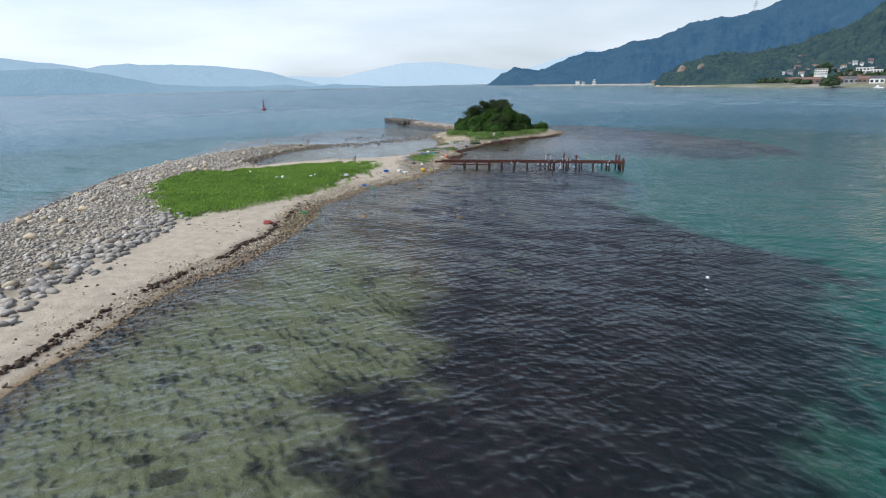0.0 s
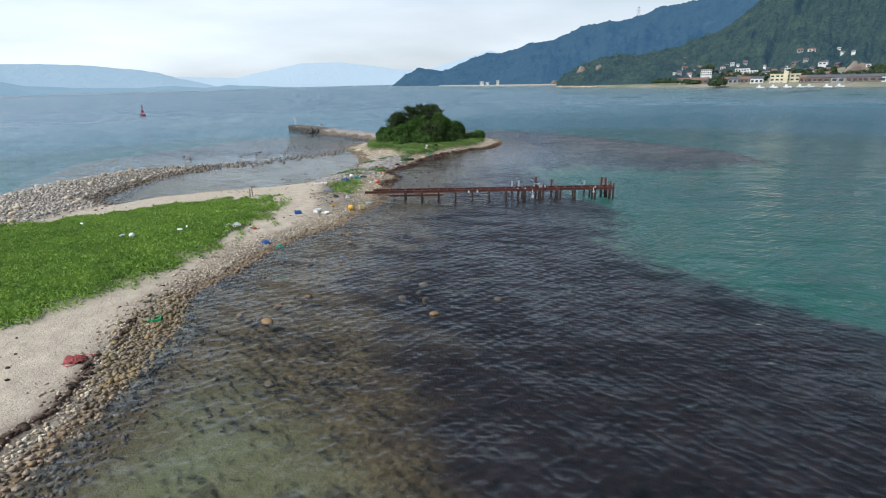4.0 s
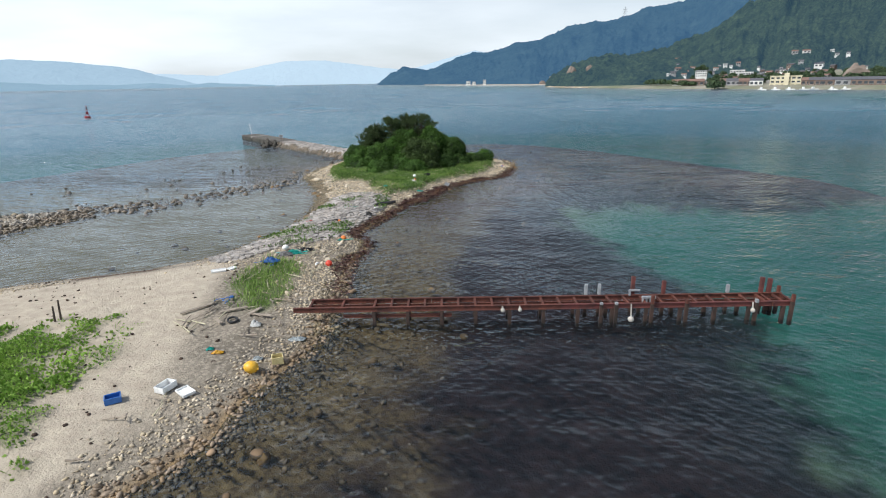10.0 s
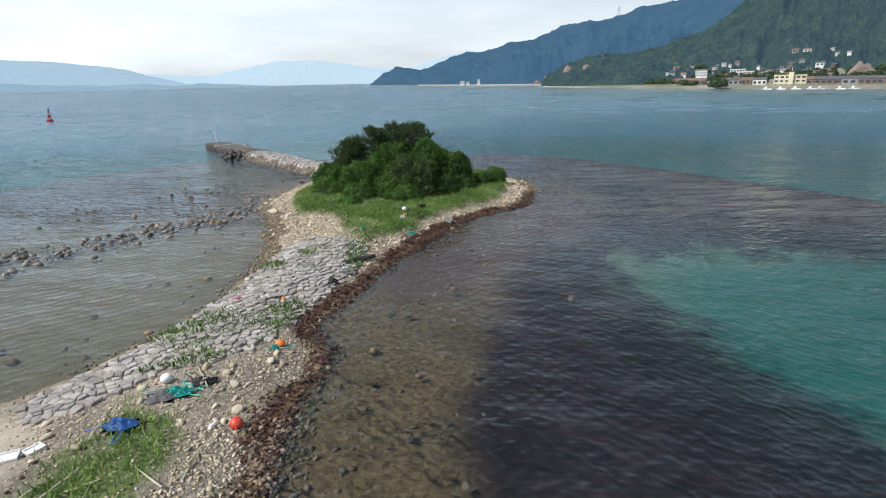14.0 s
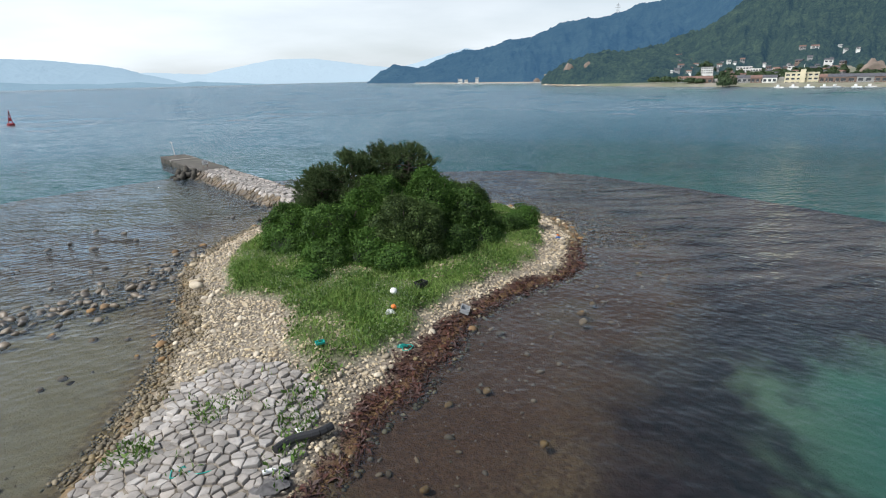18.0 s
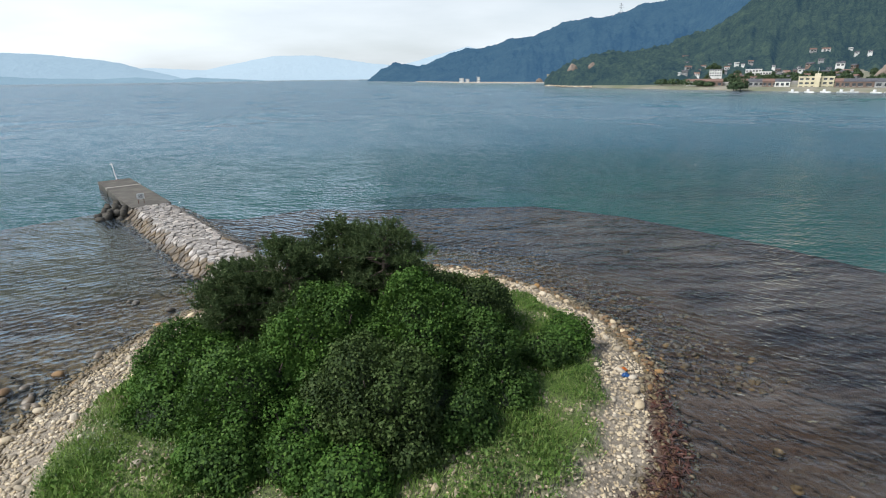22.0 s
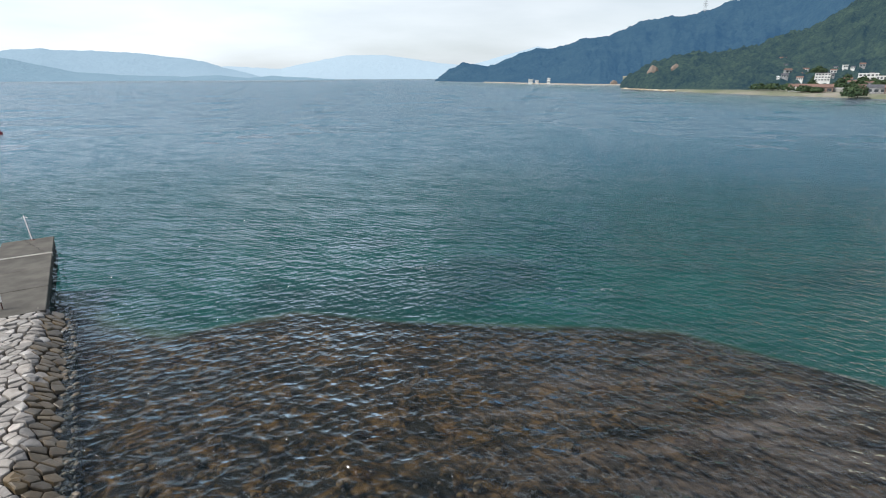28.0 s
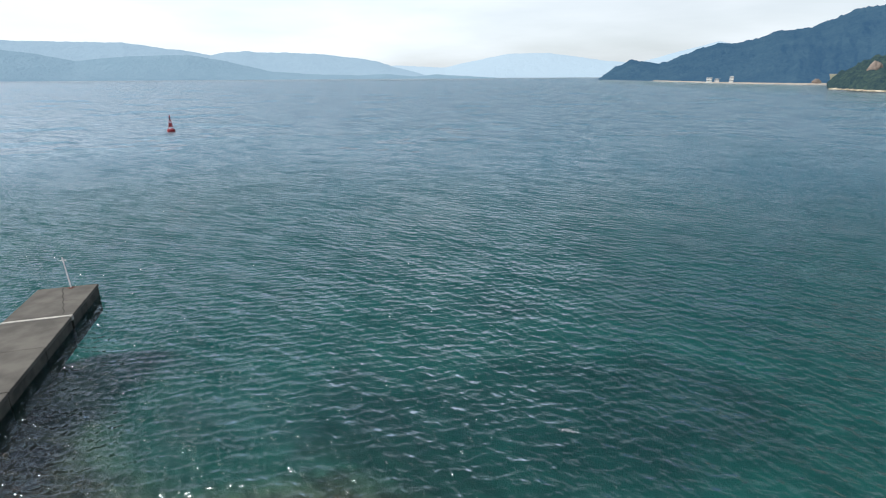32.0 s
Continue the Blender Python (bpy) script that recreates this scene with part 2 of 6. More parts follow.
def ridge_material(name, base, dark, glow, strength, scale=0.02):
    """Far wooded slopes; light scattered by the air is added as an even bluish emission."""
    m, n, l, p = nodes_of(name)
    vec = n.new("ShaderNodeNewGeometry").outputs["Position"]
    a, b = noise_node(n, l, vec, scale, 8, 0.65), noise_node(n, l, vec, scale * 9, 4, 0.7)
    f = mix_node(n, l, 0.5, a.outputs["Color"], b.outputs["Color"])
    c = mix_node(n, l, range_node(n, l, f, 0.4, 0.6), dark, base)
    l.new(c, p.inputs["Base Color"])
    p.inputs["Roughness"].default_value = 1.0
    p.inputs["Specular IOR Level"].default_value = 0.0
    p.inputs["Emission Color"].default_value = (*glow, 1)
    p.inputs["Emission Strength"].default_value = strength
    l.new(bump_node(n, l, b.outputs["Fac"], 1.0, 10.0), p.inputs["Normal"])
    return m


# ---- the lie of the land ----
LAND = [(-15, -60), (-14.6, 5), (-14.3, 15.7), (-13.8, 20.3), (-13.3, 24), (-12.1, 27.1), (-10.8, 30), (-10.1, 34), (-10.3, 40),
        (-9.8, 44), (-8.7, 48.2), (-6.9, 51.6), (-4.9, 54.8), (-3.0, 56.9), (-1.0, 60), (0.8, 63.4), (1.2, 68), (1.8, 71.5), (2.9, 75), (2.8, 79),
        (4.4, 82), (6.6, 85.0), (9.0, 88.8), (12.3, 93.6), (14.6, 95.4), (17.4, 96.8), (20.2, 99.2), (22.0, 103.4), (22.7, 108.5), (21.5, 112.5),
        (19.6, 116), (17.6, 118), (13, 119.6), (8.5, 120), (4.0, 118.2), (2.6, 117.2), (1.0, 113.4), (-1.2, 109), (-2.3, 105), (-1.7, 100),
        (-1.0, 96.5), (-0.4, 92.5), (-0.3, 88.6), (-1.8, 82.9), (-3.8, 79.6), (-5.8, 76.3), (-9.5, 74.2), (-15, 73.3), (-20, 71.8),
        (-23.4, 69), (-25.6, 72), (-25.4, 79), (-23.6, 85.5), (-20, 89.6), (-20.5, 91.6), (-25, 91), (-31, 88.4), (-36, 80), (-38.5, 71),
        (-38.5, 63), (-36, 52), (-34.2, 44), (-33.8, 38), (-37, 22), (-50, -10), (-60, -60)]
BANK = [(-60, -60), (-24, -60), (-21, 10), (-19.6, 27), (-19, 33), (-20, 38), (-24, 45), (-27, 52), (-26.5, 58), (-24, 64), (-23, 69),
        (-25, 74), (-22, 86), (-17, 90), (-20, 95), (-45, 92), (-60, 40)]
MEADOW = [(-8.2, 60), (-9.4, 64.2), (-16.8, 63.2), (-21, 60.6), (-27.3, 56.8), (-26, 48.5), (-21, 40.2), (-18.6, 38.2), (-15.6, 41.2), (-12.6, 47),
          (-10.6, 52)]
TUFT = [(-1.3, 72.4), (-2.8, 73), (-3.8, 69), (-3.9, 66.4), (-2, 65.2), (-1.1, 67.8)]
ISLET = [(0.6, 102.5), (0.8, 98.6), (4.2, 96.6), (4.6, 91.0), (5.6, 89.0), (7.6, 90.8), (8.8, 91.8), (9.8, 93.6), (12, 95.8), (14, 97.2), (17.3, 99.5), (19.4, 103.2), (20.4, 107),
         (19.2, 111), (15.6, 114.6), (9, 116), (4, 113), (1.5, 108)]
HOLE = [(9, 8), (12.5, 13.3), (16.5, 18.7), (20.5, 27), (25, 32), (24.5, 36), (21.4, 41.5), (19.2, 46), (18.4, 51), (18.6, 56), (20.4, 61.5), (23, 65.5), (24, 70), (22.6, 78),
        (21, 83.5), (22.5, 88.5), (27, 90.3), (43, 85), (75, 85), (110, 60), (110, -40), (15, -40)]
REEF = [(0, 60), (22, 80), (27, 88), (43, 84), (60, 86), (55, 94), (50, 108), (45, 121), (38.4, 132.5), (31, 139.3), (21, 141), (13.5, 142), (7, 144.3),
        (0.5, 141.4), (-4, 143), (-12, 150), (-28, 138), (-48, 112), (-45, 92), (-20, 88), (-4, 80)]


def land(x, y):
    """Distance to the waterline, positive on land."""
    wx, wy = 0.7 * fbm(x * 0.25, y * 0.25, 3, 3), 0.7 * fbm(x * 0.25, y * 0.25, 3, 9)
    return inside(x + wx, y + wy, LAND)


def covers(x, y):
    """What lies where: distance to the shore and the share of each kind of ground."""
    sd = land(x, y)
    n1, n2 = fbm(x * 0.3, y * 0.3, 4, 21), fbm(x * 1.1, y * 1.1, 3, 33)
    bank = smooth(-1.2, 1.2, inside(x, y, BANK) + 1.2 * n1)
    meadow = smooth(-1.3, 1.1, inside(x, y, MEADOW) + 1.6 * n2 + 1.2 * n1)
    tuft = smooth(-0.5, 0.6, inside(x, y, TUFT) + 0.8 * n2) * 0.8
    islet = smooth(-0.4, 0.5, inside(x, y, ISLET) + 0.7 * n2)
    hx, hy = x + 3 * fbm(x * 0.09, y * 0.09, 3, 91), y + 3 * fbm(x * 0.09, y * 0.09, 3, 95)
    hole = smooth(-2.4, 2.2, inside(hx, hy, HOLE) + 2.4 * n1 + 2.4 * n2)
    reef = smooth(-1.6, 1.6, inside(x, y, REEF) + 2.4 * n1 + 1.0 * n2)
    return sd, bank, meadow, tuft, islet, hole, reef


def weed_belt(x, y, sd):
    """Brown seaweed thrown up along the sheltered shore."""
    wob = fbm(x * 0.5, y * 0.5, 4, 61)
    wide = 0.95 + 0.25 * smooth(80, 88, y) - 0.4 * smooth(94, 102, y) + 0.5 * fbm(x * 0.9, y * 0.9, 3, 63)
    return smooth(-0.8, -0.3, sd) * smooth(wide, wide - 0.7, sd + 0.6 * wob) * smooth(64, 71, y) * smooth(106, 100, y) * smooth(0.0, 1.5, x + 1.5 - 0.28 * (y - 70))


def relief(x, y, c=None):
    sd, bank, meadow, tuft, islet, hole, reef = c or covers(x, y)
    up = 0.75 * (1 - np.exp(-np.maximum(sd, 0) / 3.0)) + 0.25 * bank * smooth(0, 4, sd) + 0.2 * meadow + 0.35 * islet
    up = up + 0.04 * fbm(x * 0.8, y * 0.8, 3, 5)
    d = np.maximum(-sd, 0)
    far = smooth(20, 190, np.hypot(x - 5, y - 75) - 62)
    lagoon = smooth(14, 4, np.hypot((x + 12) / 1.6, y - 88) - 4) * (x < 2)
    deep = smooth(-8, 3, inside(x, y, HOLE))
    floor = 0.8 + 2.2 * deep
    outer = smooth(-4.2, 9, -inside(x, y, REEF)) * smooth(70, 95, y + 0.4 * np.abs(x))
    floor = floor * (1 - outer) + 4.8 * outer
    west = smooth(-28, -44, x) * (1 - reef)
    floor = floor * (1 - west) + 4.0 * west
    floor = floor * (1 - lagoon) + 0.3 * lagoon + far * 8
    down = -(0.05 + floor * (1 - np.exp(-d / (4.0 + 2.0 * floor))))
    return np.where(sd > 0, up, down + 0.05 * smooth(1.5, 0, d))


def coords(lo, hi, step, reach):
    """Fine steps between lo and hi, growing ones out to the horizon."""
    mid = np.arange(lo, hi + step / 2, step)
    out, s, v = [], step, 0.0
    while v < reach:
        s *= 1.25
        v += s
        out.append(v)
    return np.concatenate([lo - np.array(out[::-1]), mid, hi + np.array(out)])

# ---- ground, from the beach down to the sea bed ----
gx, gy = coords(-44, 60, 0.4, 4600), coords(-6, 160, 0.4, 4600)
GX, GY = np.meshgrid(gx, gy)
C_ALL = covers(GX, GY)
GZ = relief(GX, GY, C_ALL)
sd, bank, meadow, tuft, islet, hole, reef = C_ALL


def ground_material():
    m, n, l, p = nodes_of("shore_ground")
    geo = n.new("ShaderNodeNewGeometry")
    pos = geo.outputs["Position"]

    def attr(name):
        a = n.new("ShaderNodeAttribute")
        a.attribute_name = name
        return a.outputs["Fac"]
    big, mid, fine = noise_node(n, l, pos, 0.35, 5), noise_node(n, l, pos, 1.6, 5, 0.65), noise_node(n, l, pos, 9, 4, 0.7)
    vor = n.new("ShaderNodeTexVoronoi")
    vor.inputs["Scale"].default_value = 6.5
    l.new(pos, vor.inputs["Vector"])
    sand = mix_node(n, l, range_node(n, l, mid.outputs["Fac"], 0.35, 0.7), (0.45, 0.39, 0.305), (0.33, 0.28, 0.22))
    gravel = mix_node(n, l, vor.outputs["Color"], (0.22, 0.19, 0.15), (0.32, 0.28, 0.225))
    gravel = mix_node(n, l, range_node(n, l, vor.outputs["Distance"], 0.25, 0.6), gravel, (0.11, 0.095, 0.075))
    soil = mix_node(n, l, range_node(n, l, fine.outputs["Fac"], 0.4, 0.6), (0.035, 0.06, 0.015), (0.13, 0.19, 0.05))
    c = mix_node(n, l, attr("gravel"), sand, gravel)
    c = mix_node(n, l, attr("turf"), c, soil)
    wrack = mix_node(n, l, fine.outputs["Fac"], (0.035, 0.016, 0.011), (0.10, 0.042, 0.024))
    c = mix_node(n, l, attr("wrack"), c, wrack)
    # under water: sand, pebbles, weed
    bedsand = mix_node(n, l, range_node(n, l, mid.outputs["Fac"], 0.35, 0.65), (0.235, 0.225, 0.105), (0.30, 0.28, 0.15))
    bedsand = mix_node(n, l, attr("pale"), bedsand, (0.245, 0.2, 0.118))
    pebbles = mix_node(n, l, vor.outputs["Color"], (0.085, 0.052, 0.026), (0.29, 0.195, 0.092))
    bed = mix_node(n, l, attr("pebbly"), bedsand, pebbles)
    frond = noise_node(n, l, pos, 1.1, 6, 0.72)
    frond.inputs["Distortion"].default_value = 1.2
    weed = mix_node(n, l, range_node(n, l, frond.outputs["Fac"], 0.32, 0.7), (0.010, 0.005, 0.007), (0.055, 0.029, 0.028))
    kelp = mix_node(n, l, range_node(n, l, frond.outputs["Fac"], 0.47, 0.66), (0.014, 0.009, 0.007), (0.24, 0.115, 0.03))
    weed = mix_node(n, l, attr("kelp"), weed, kelp)
    cells = n.new("ShaderNodeTexVoronoi")
    cells.inputs["Scale"].default_value = 0.85
    l.new(pos, cells.inputs["Vector"])
    pick = n.new("ShaderNodeSeparateColor")
    l.new(cells.outputs["Color"], pick.inputs["Color"])
    wide = range_node(n, l, pick.outputs["Red"], 0.35, 1.0, -0.1, 0.5)
    edge = n.new("ShaderNodeMath")
    edge.operation = "SUBTRACT"
    l.new(wide, edge.inputs[0])
    l.new(cells.outputs["Distance"], edge.inputs[1])
    ragged = n.new("ShaderNodeMath")
    ragged.operation = "MULTIPLY_ADD"
    ragged.inputs[1].default_value = 0.9
    l.new(frond.outputs["Fac"], ragged.inputs[0])
    l.new(edge.outputs[0], ragged.inputs[2])
    tufts = range_node(n, l, ragged.outputs[0], 0.4, 0.52)
    amount = n.new("ShaderNodeMath")
    amount.operation = "ADD"
    amount.use_clamp = True
    l.new(attr("weed"), amount.inputs[0])
    clump = n.new("ShaderNodeMath")
    clump.operation = "MULTIPLY"
    l.new(attr("tufts"), clump.inputs[0])
    l.new(tufts, clump.inputs[1])
    l.new(clump.outputs[0], amount.inputs[1])
    bed = mix_node(n, l, amount.outputs[0], bed, weed)
    reddish = mix_node(n, l, range_node(n, l, fine.outputs["Fac"], 0.35, 0.65), (0.055, 0.024, 0.016), (0.155, 0.075, 0.042))
    bed = mix_node(n, l, attr("rust"), bed, reddish)
    # weed along the rim of the reef, with pale pinkish sky reflection painted into its colour
    streak_map = n.new("ShaderNodeMapping")
    streak_map.inputs["Rotation"].default_value = (0, 0, radians(24))
    streak_map.inputs["Scale"].default_value = (0.16, 0.7, 1.0)
    l.new(pos, streak_map.inputs["Vector"])
    streak = noise_node(n, l, streak_map.outputs["Vector"], 1.0, 5, 0.6)
    weed_sheen = n.new("ShaderNodeMath")
    weed_sheen.operation = "MULTIPLY"
    l.new(attr("rim"), weed_sheen.inputs[0])
    l.new(range_node(n, l, streak.outputs["Fac"], 0.38, 0.66), weed_sheen.inputs[1])
    bed = mix_node(n, l, weed_sheen.outputs[0], bed, (0.34, 0.245, 0.2))
    sep = n.new("ShaderNodeSeparateXYZ")
    l.new(pos, sep.inputs["Vector"])
    # light lost and scattered in the water column, painted into the bed colour by true depth
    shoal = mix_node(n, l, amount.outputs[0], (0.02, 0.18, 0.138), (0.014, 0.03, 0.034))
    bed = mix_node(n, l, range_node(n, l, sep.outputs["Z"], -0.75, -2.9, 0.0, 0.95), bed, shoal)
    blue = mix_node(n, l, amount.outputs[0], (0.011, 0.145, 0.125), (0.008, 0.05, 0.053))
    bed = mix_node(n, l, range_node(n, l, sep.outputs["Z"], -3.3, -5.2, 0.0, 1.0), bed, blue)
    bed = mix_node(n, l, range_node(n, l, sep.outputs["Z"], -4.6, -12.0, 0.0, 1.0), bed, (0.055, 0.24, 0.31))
    c = mix_node(n, l, range_node(n, l, sep.outputs["Z"], 0.12, -0.02), c, bed)
    l.new(c, p.inputs["Base Color"])
    p.inputs["Roughness"].default_value = 0.9
    p.inputs["Specular IOR Level"].default_value = 0.2
    l.new(bump_node(n, l, fine.outputs["Fac"], 0.8, 0.08, bump_node(n, l, mid.outputs["Fac"], 0.5, 0.15)), p.inputs["Normal"])
    return m


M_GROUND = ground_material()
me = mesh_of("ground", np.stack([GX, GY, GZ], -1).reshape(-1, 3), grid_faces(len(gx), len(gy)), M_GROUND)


def layer(me, name, values):
    a = me.attributes.new(name, "FLOAT", "POINT")
    a.data.foreach_set("value", np.clip(values, 0, 1).astype(np.float32).ravel())


n1, n2 = fbm(GX * 0.5, GY * 0.5, 4, 61), fbm(GX * 0.16, GY * 0.16, 4, 71)
spit = smooth(72, 75, GY) * smooth(124, 120, GY)
strip = smooth(2.4, 1.0, sd + 0.7 * n1) * smooth(16, 28, GY) * smooth(-18, -12, GX)
layer(me, "gravel", np.maximum.reduce([bank, spit, strip, smooth(-5.5, -4.2, GX) * smooth(54, 58, GY)]) * (0.75 + 0.5 * n1))
layer(me, "turf", np.maximum.reduce([meadow, tuft, islet * (0.7 + 0.3 * smooth(-0.35, 0.1, fbm(GX * 0.5, GY * 0.5, 3, 4)))]))
drift = np.exp(-((sd - 1.25 + 0.5 * n2) / 0.2) ** 2) * smooth(-0.08, 0.2, n1) * smooth(42, 35, GY) * smooth(-22, -16, GX)
belt = weed_belt(GX, GY, sd)
lag = np.exp(-((sd - 0.8 + 0.5 * n2) / 0.3) ** 2) * smooth(-0.2, 0.1, n1) * smooth(-24, -20, GX) * smooth(-2, -5, GX) * smooth(66, 69, GY)
layer(me, "wrack", np.maximum.reduce([drift, belt * 0.95, lag]))
d = np.maximum(-sd, 0)
bay = inside(GX, GY, [(-15, -30), (-4.5, 8), (-3.2, 15.4), (-0.8, 18), (-0.2, 28), (-1.2, 36), (-2.4, 42), (-2, 48), (0.5, 53), (3, 58), (5.5, 64), (7, 71), (11, 79),
                      (14, 88), (20, 96), (27, 104), (27, 118), (60, 118), (60, -30)])
patchy = smooth(28, 38, GY) * smooth(66, 54, GY)
weed = smooth(-1.5 - 1.5 * patchy, 1.6 + 2.5 * patchy, bay + 2.0 * n2 + 0.6 * patchy + (0.6 + 3.2 * smooth(24, 14, GY) + 4.0 * patchy) * fbm(GX * 0.6, GY * 0.6, 5, 171) + 0.8 * n1) * np.where((GY > 80) & (GX > 28), reef, 1)
pool = smooth(0.5, -2.5, GX) * smooth(70, 74, GY) * smooth(103, 92, GY + 0.45 * GX + 2 * n2)     # the sandy lagoon
westside = smooth(3, -4, GX + 0.5 * (GY - 120))
weed = np.maximum(weed, reef * smooth(3.5 - 2.5 * smooth(112, 120, GY), 8 - 3 * smooth(112, 120, GY), d + 2 * n2) * (0.93 - 0.5 * westside)) * (1 - hole) * (1 - pool)
patch = inside(GX, GY, [(0.5, 152), (4, 157), (18, 161.5), (26, 164), (29, 159), (24, 150), (13, 147), (2.4, 146)])
weed = np.maximum(weed, 0.5 * smooth(-4, 3, patch + 4 * n2 + 2.5 * n1))
weed = np.maximum(weed, 0.35 * smooth(0.0, 0.5, fbm(GX * 0.1, GY * 0.13, 4, 111)) * smooth(144, 150, GY) * smooth(185, 165, GY) * smooth(-10, 2, GX))
rust = smooth(8.5, 4, d + 2 * n1) * smooth(78, 85, GY) * smooth(120, 112, GY) * smooth(5, 7, GX) * (sd < 0)
weed = np.maximum(weed * (1 - 0.8 * rust), 0.2 * rust)
layer(me, "rust", 0.85 * rust)
clear = smooth(1.5, 0.8, np.hypot((GX - 17.0) / 1.6, GY - 93.4) + 2.2 * fbm(GX * 0.9, GY * 0.9, 3, 161)) + smooth(1.2, 0.5, np.hypot(GX - 15.5, GY - 121) + 0.7 * n1)
weed = weed * (1 - clear)
layer(me, "weed", weed)
rim_in = inside(GX, GY, REEF) + 2.4 * n1
layer(me, "rim", (0.18 + 0.62 * smooth(14, 34, GX)) * (0.3 + 0.7 * smooth(3, 8, rim_in)) * smooth(0, 2, rim_in) * smooth(28, 12, rim_in + 4 * n2) * smooth(100, 112, GY + 0.4 * GX) * smooth(-2, 6, GX) * smooth(30, 50, d + 3.5 * GX - 20))
layer(me, "pale", pool + smooth(-14, -19, GX) * (GY > 60))
layer(me, "kelp", reef * smooth(100, 122, GY - 0.5 * GX + 8 * n2) * smooth(-8, 2, GX) * (1 - rust))
layer(me, "tufts", (1 - weed) * smooth(0.5, 3, d) * smooth(40, 26, GY + 3 * n2) * (0.62 + 0.3 * n2) * (1 - 0.6 * smooth(5, 2, d)) + 0.35 * (1 - hole) * smooth(6, 10, d) * (GY > 30) * (GX > 2) * np.where(GY > 100, reef, 1) * (GY < 150) * (1 - pool))
layer(me, "pebbly", (smooth(34, 44, GY + 2 * n1 + 1.2 * d) * (1 - hole) * np.where(GY > 100, reef, 1) + 0.8 * smooth(3.8, 1.2, d + 1.5 * n1) * smooth(14, 28, GY) + smooth(2.0, 0.4, d)) * (1 - 0.85 * pool) * (1 - clear) * (1 - 0.7 * smooth(117, 122, GY)))
ground = tagged(new("ground", me), "sandy spit with pebbles running under clear shallow water", "ground", kind="structure")


# ---- the sea ----
def water_material():
    m, n, l, p = nodes_of("sea_water")
    n.remove(p)
    geo = n.new("ShaderNodeNewGeometry")
    rot = n.new("ShaderNodeMapping")
    rot.vector_type = "TEXTURE"
    rot.inputs["Rotation"].default_value = (0, 0, radians(-20))
    rot.inputs["Scale"].default_value = (2.2, 0.8, 1.0)
    l.new(geo.outputs["Position"], rot.inputs["Vector"])
    a = noise_node(n, l, rot.outputs["Vector"], 1.1, 2, 0.45)
    b = noise_node(n, l, rot.outputs["Vector"], 3.4, 3, 0.55)
    gust = noise_node(n, l, geo.outputs["Position"], 0.03, 4, 0.6)

    lee_from = n.new("ShaderNodeVectorMath")
    lee_from.operation = "DISTANCE"
    lee_from.inputs[1].default_value = (0.0, 45.0, 0.0)
    l.new(geo.outputs["Position"], lee_from.inputs[0])
    lee = range_node(n, l, lee_from.outputs["Value"], 15, 110, 0.16, 0.95)
    lee_small = range_node(n, l, lee_from.outputs["Value"], 10, 90, 0.6, 1.1)

    def calm(x, y, inner, outer, least):
        """Stiller water in the lee of the land round a place."""
        v = n.new("ShaderNodeVectorMath")
        v.operation = "DISTANCE"
        v.inputs[1].default_value = (x, y, 0.0)
        l.new(geo.outputs["Position"], v.inputs[0])
        return range_node(n, l, v.outputs["Value"], inner, outer, least, 1.0)

    def times(a_, b_):
        m_ = n.new("ShaderNodeMath")
        m_.operation = "MULTIPLY"
        l.new(a_, m_.inputs[0])
        l.new(b_, m_.inputs[1])
        return m_.outputs[0]
    still = times(calm(-10.0, 86.0, 10, 24, 0.45), calm(13.0, 86.0, 8, 24, 0.42))
    lee, lee_small = times(lee, still), times(lee_small, still)

    def train(turn, long, height, bend, normal):
        """One train of wind waves: the way that its crests run, its length and height in metres."""
        mp = n.new("ShaderNodeMapping")
        mp.inputs["Rotation"].default_value = (0, 0, radians(turn))
        l.new(geo.outputs["Position"], mp.inputs["Vector"])
        w = n.new("ShaderNodeTexWave")
        w.wave_type, w.bands_direction, w.wave_profile = "BANDS", "Y", "SIN"
        w.inputs["Scale"].default_value = 0.314 / long
        w.inputs["Distortion"].default_value = bend
        w.inputs["Detail"].default_value = 2.0
        w.inputs["Detail Scale"].default_value = 1.7
        w.inputs["Detail Roughness"].default_value = 0.55
        l.new(mp.outputs["Vector"], w.inputs["Vector"])
        peak = n.new("ShaderNodeMath")          # crests narrower than troughs
        peak.operation = "POWER"
        peak.inputs[1].default_value = 1.5
        l.new(w.outputs["Fac"], peak.inputs[0])
        full = n.new("ShaderNodeMath")          # lower in the lee of the spit
        full.operation = "MULTIPLY"
        l.new(peak.outputs[0], full.inputs[0])
        l.new(lee if long > 0.6 else lee_small, full.inputs[1])
        return bump_node(n, l, full.outputs[0], 1.0, height, normal)

    n2 = train(20, 2.2, 0.034, 5.0, None)
    n2 = train(4, 1.2, 0.05, 6.0, n2)
    n2 = train(36, 0.85, 0.05, 6.0, n2)
    n2 = train(-24, 0.6, 0.032, 6.0, n2)
    n2 = train(58, 0.42, 0.02, 6.0, n2)
    n2 = train(14, 0.27, 0.009, 6.0, n2)
    # sheltered by the spit, rougher out on the open bay
    off = n.new("ShaderNodeVectorMath")
    off.operation = "DISTANCE"
    off.inputs[1].default_value = (5.0, 85.0, 0.0)
    l.new(geo.outputs["Position"], off.inputs[0])
    open_sea = range_node(n, l, off.outputs["Value"], 50, 220, 0.5, 0.9)
    open_sea = times(open_sea, still)
    # wind ripples tilt the surface down to the smallest facets
    tilt = n.new("ShaderNodeVectorMath")
    tilt.operation = "MULTIPLY_ADD"
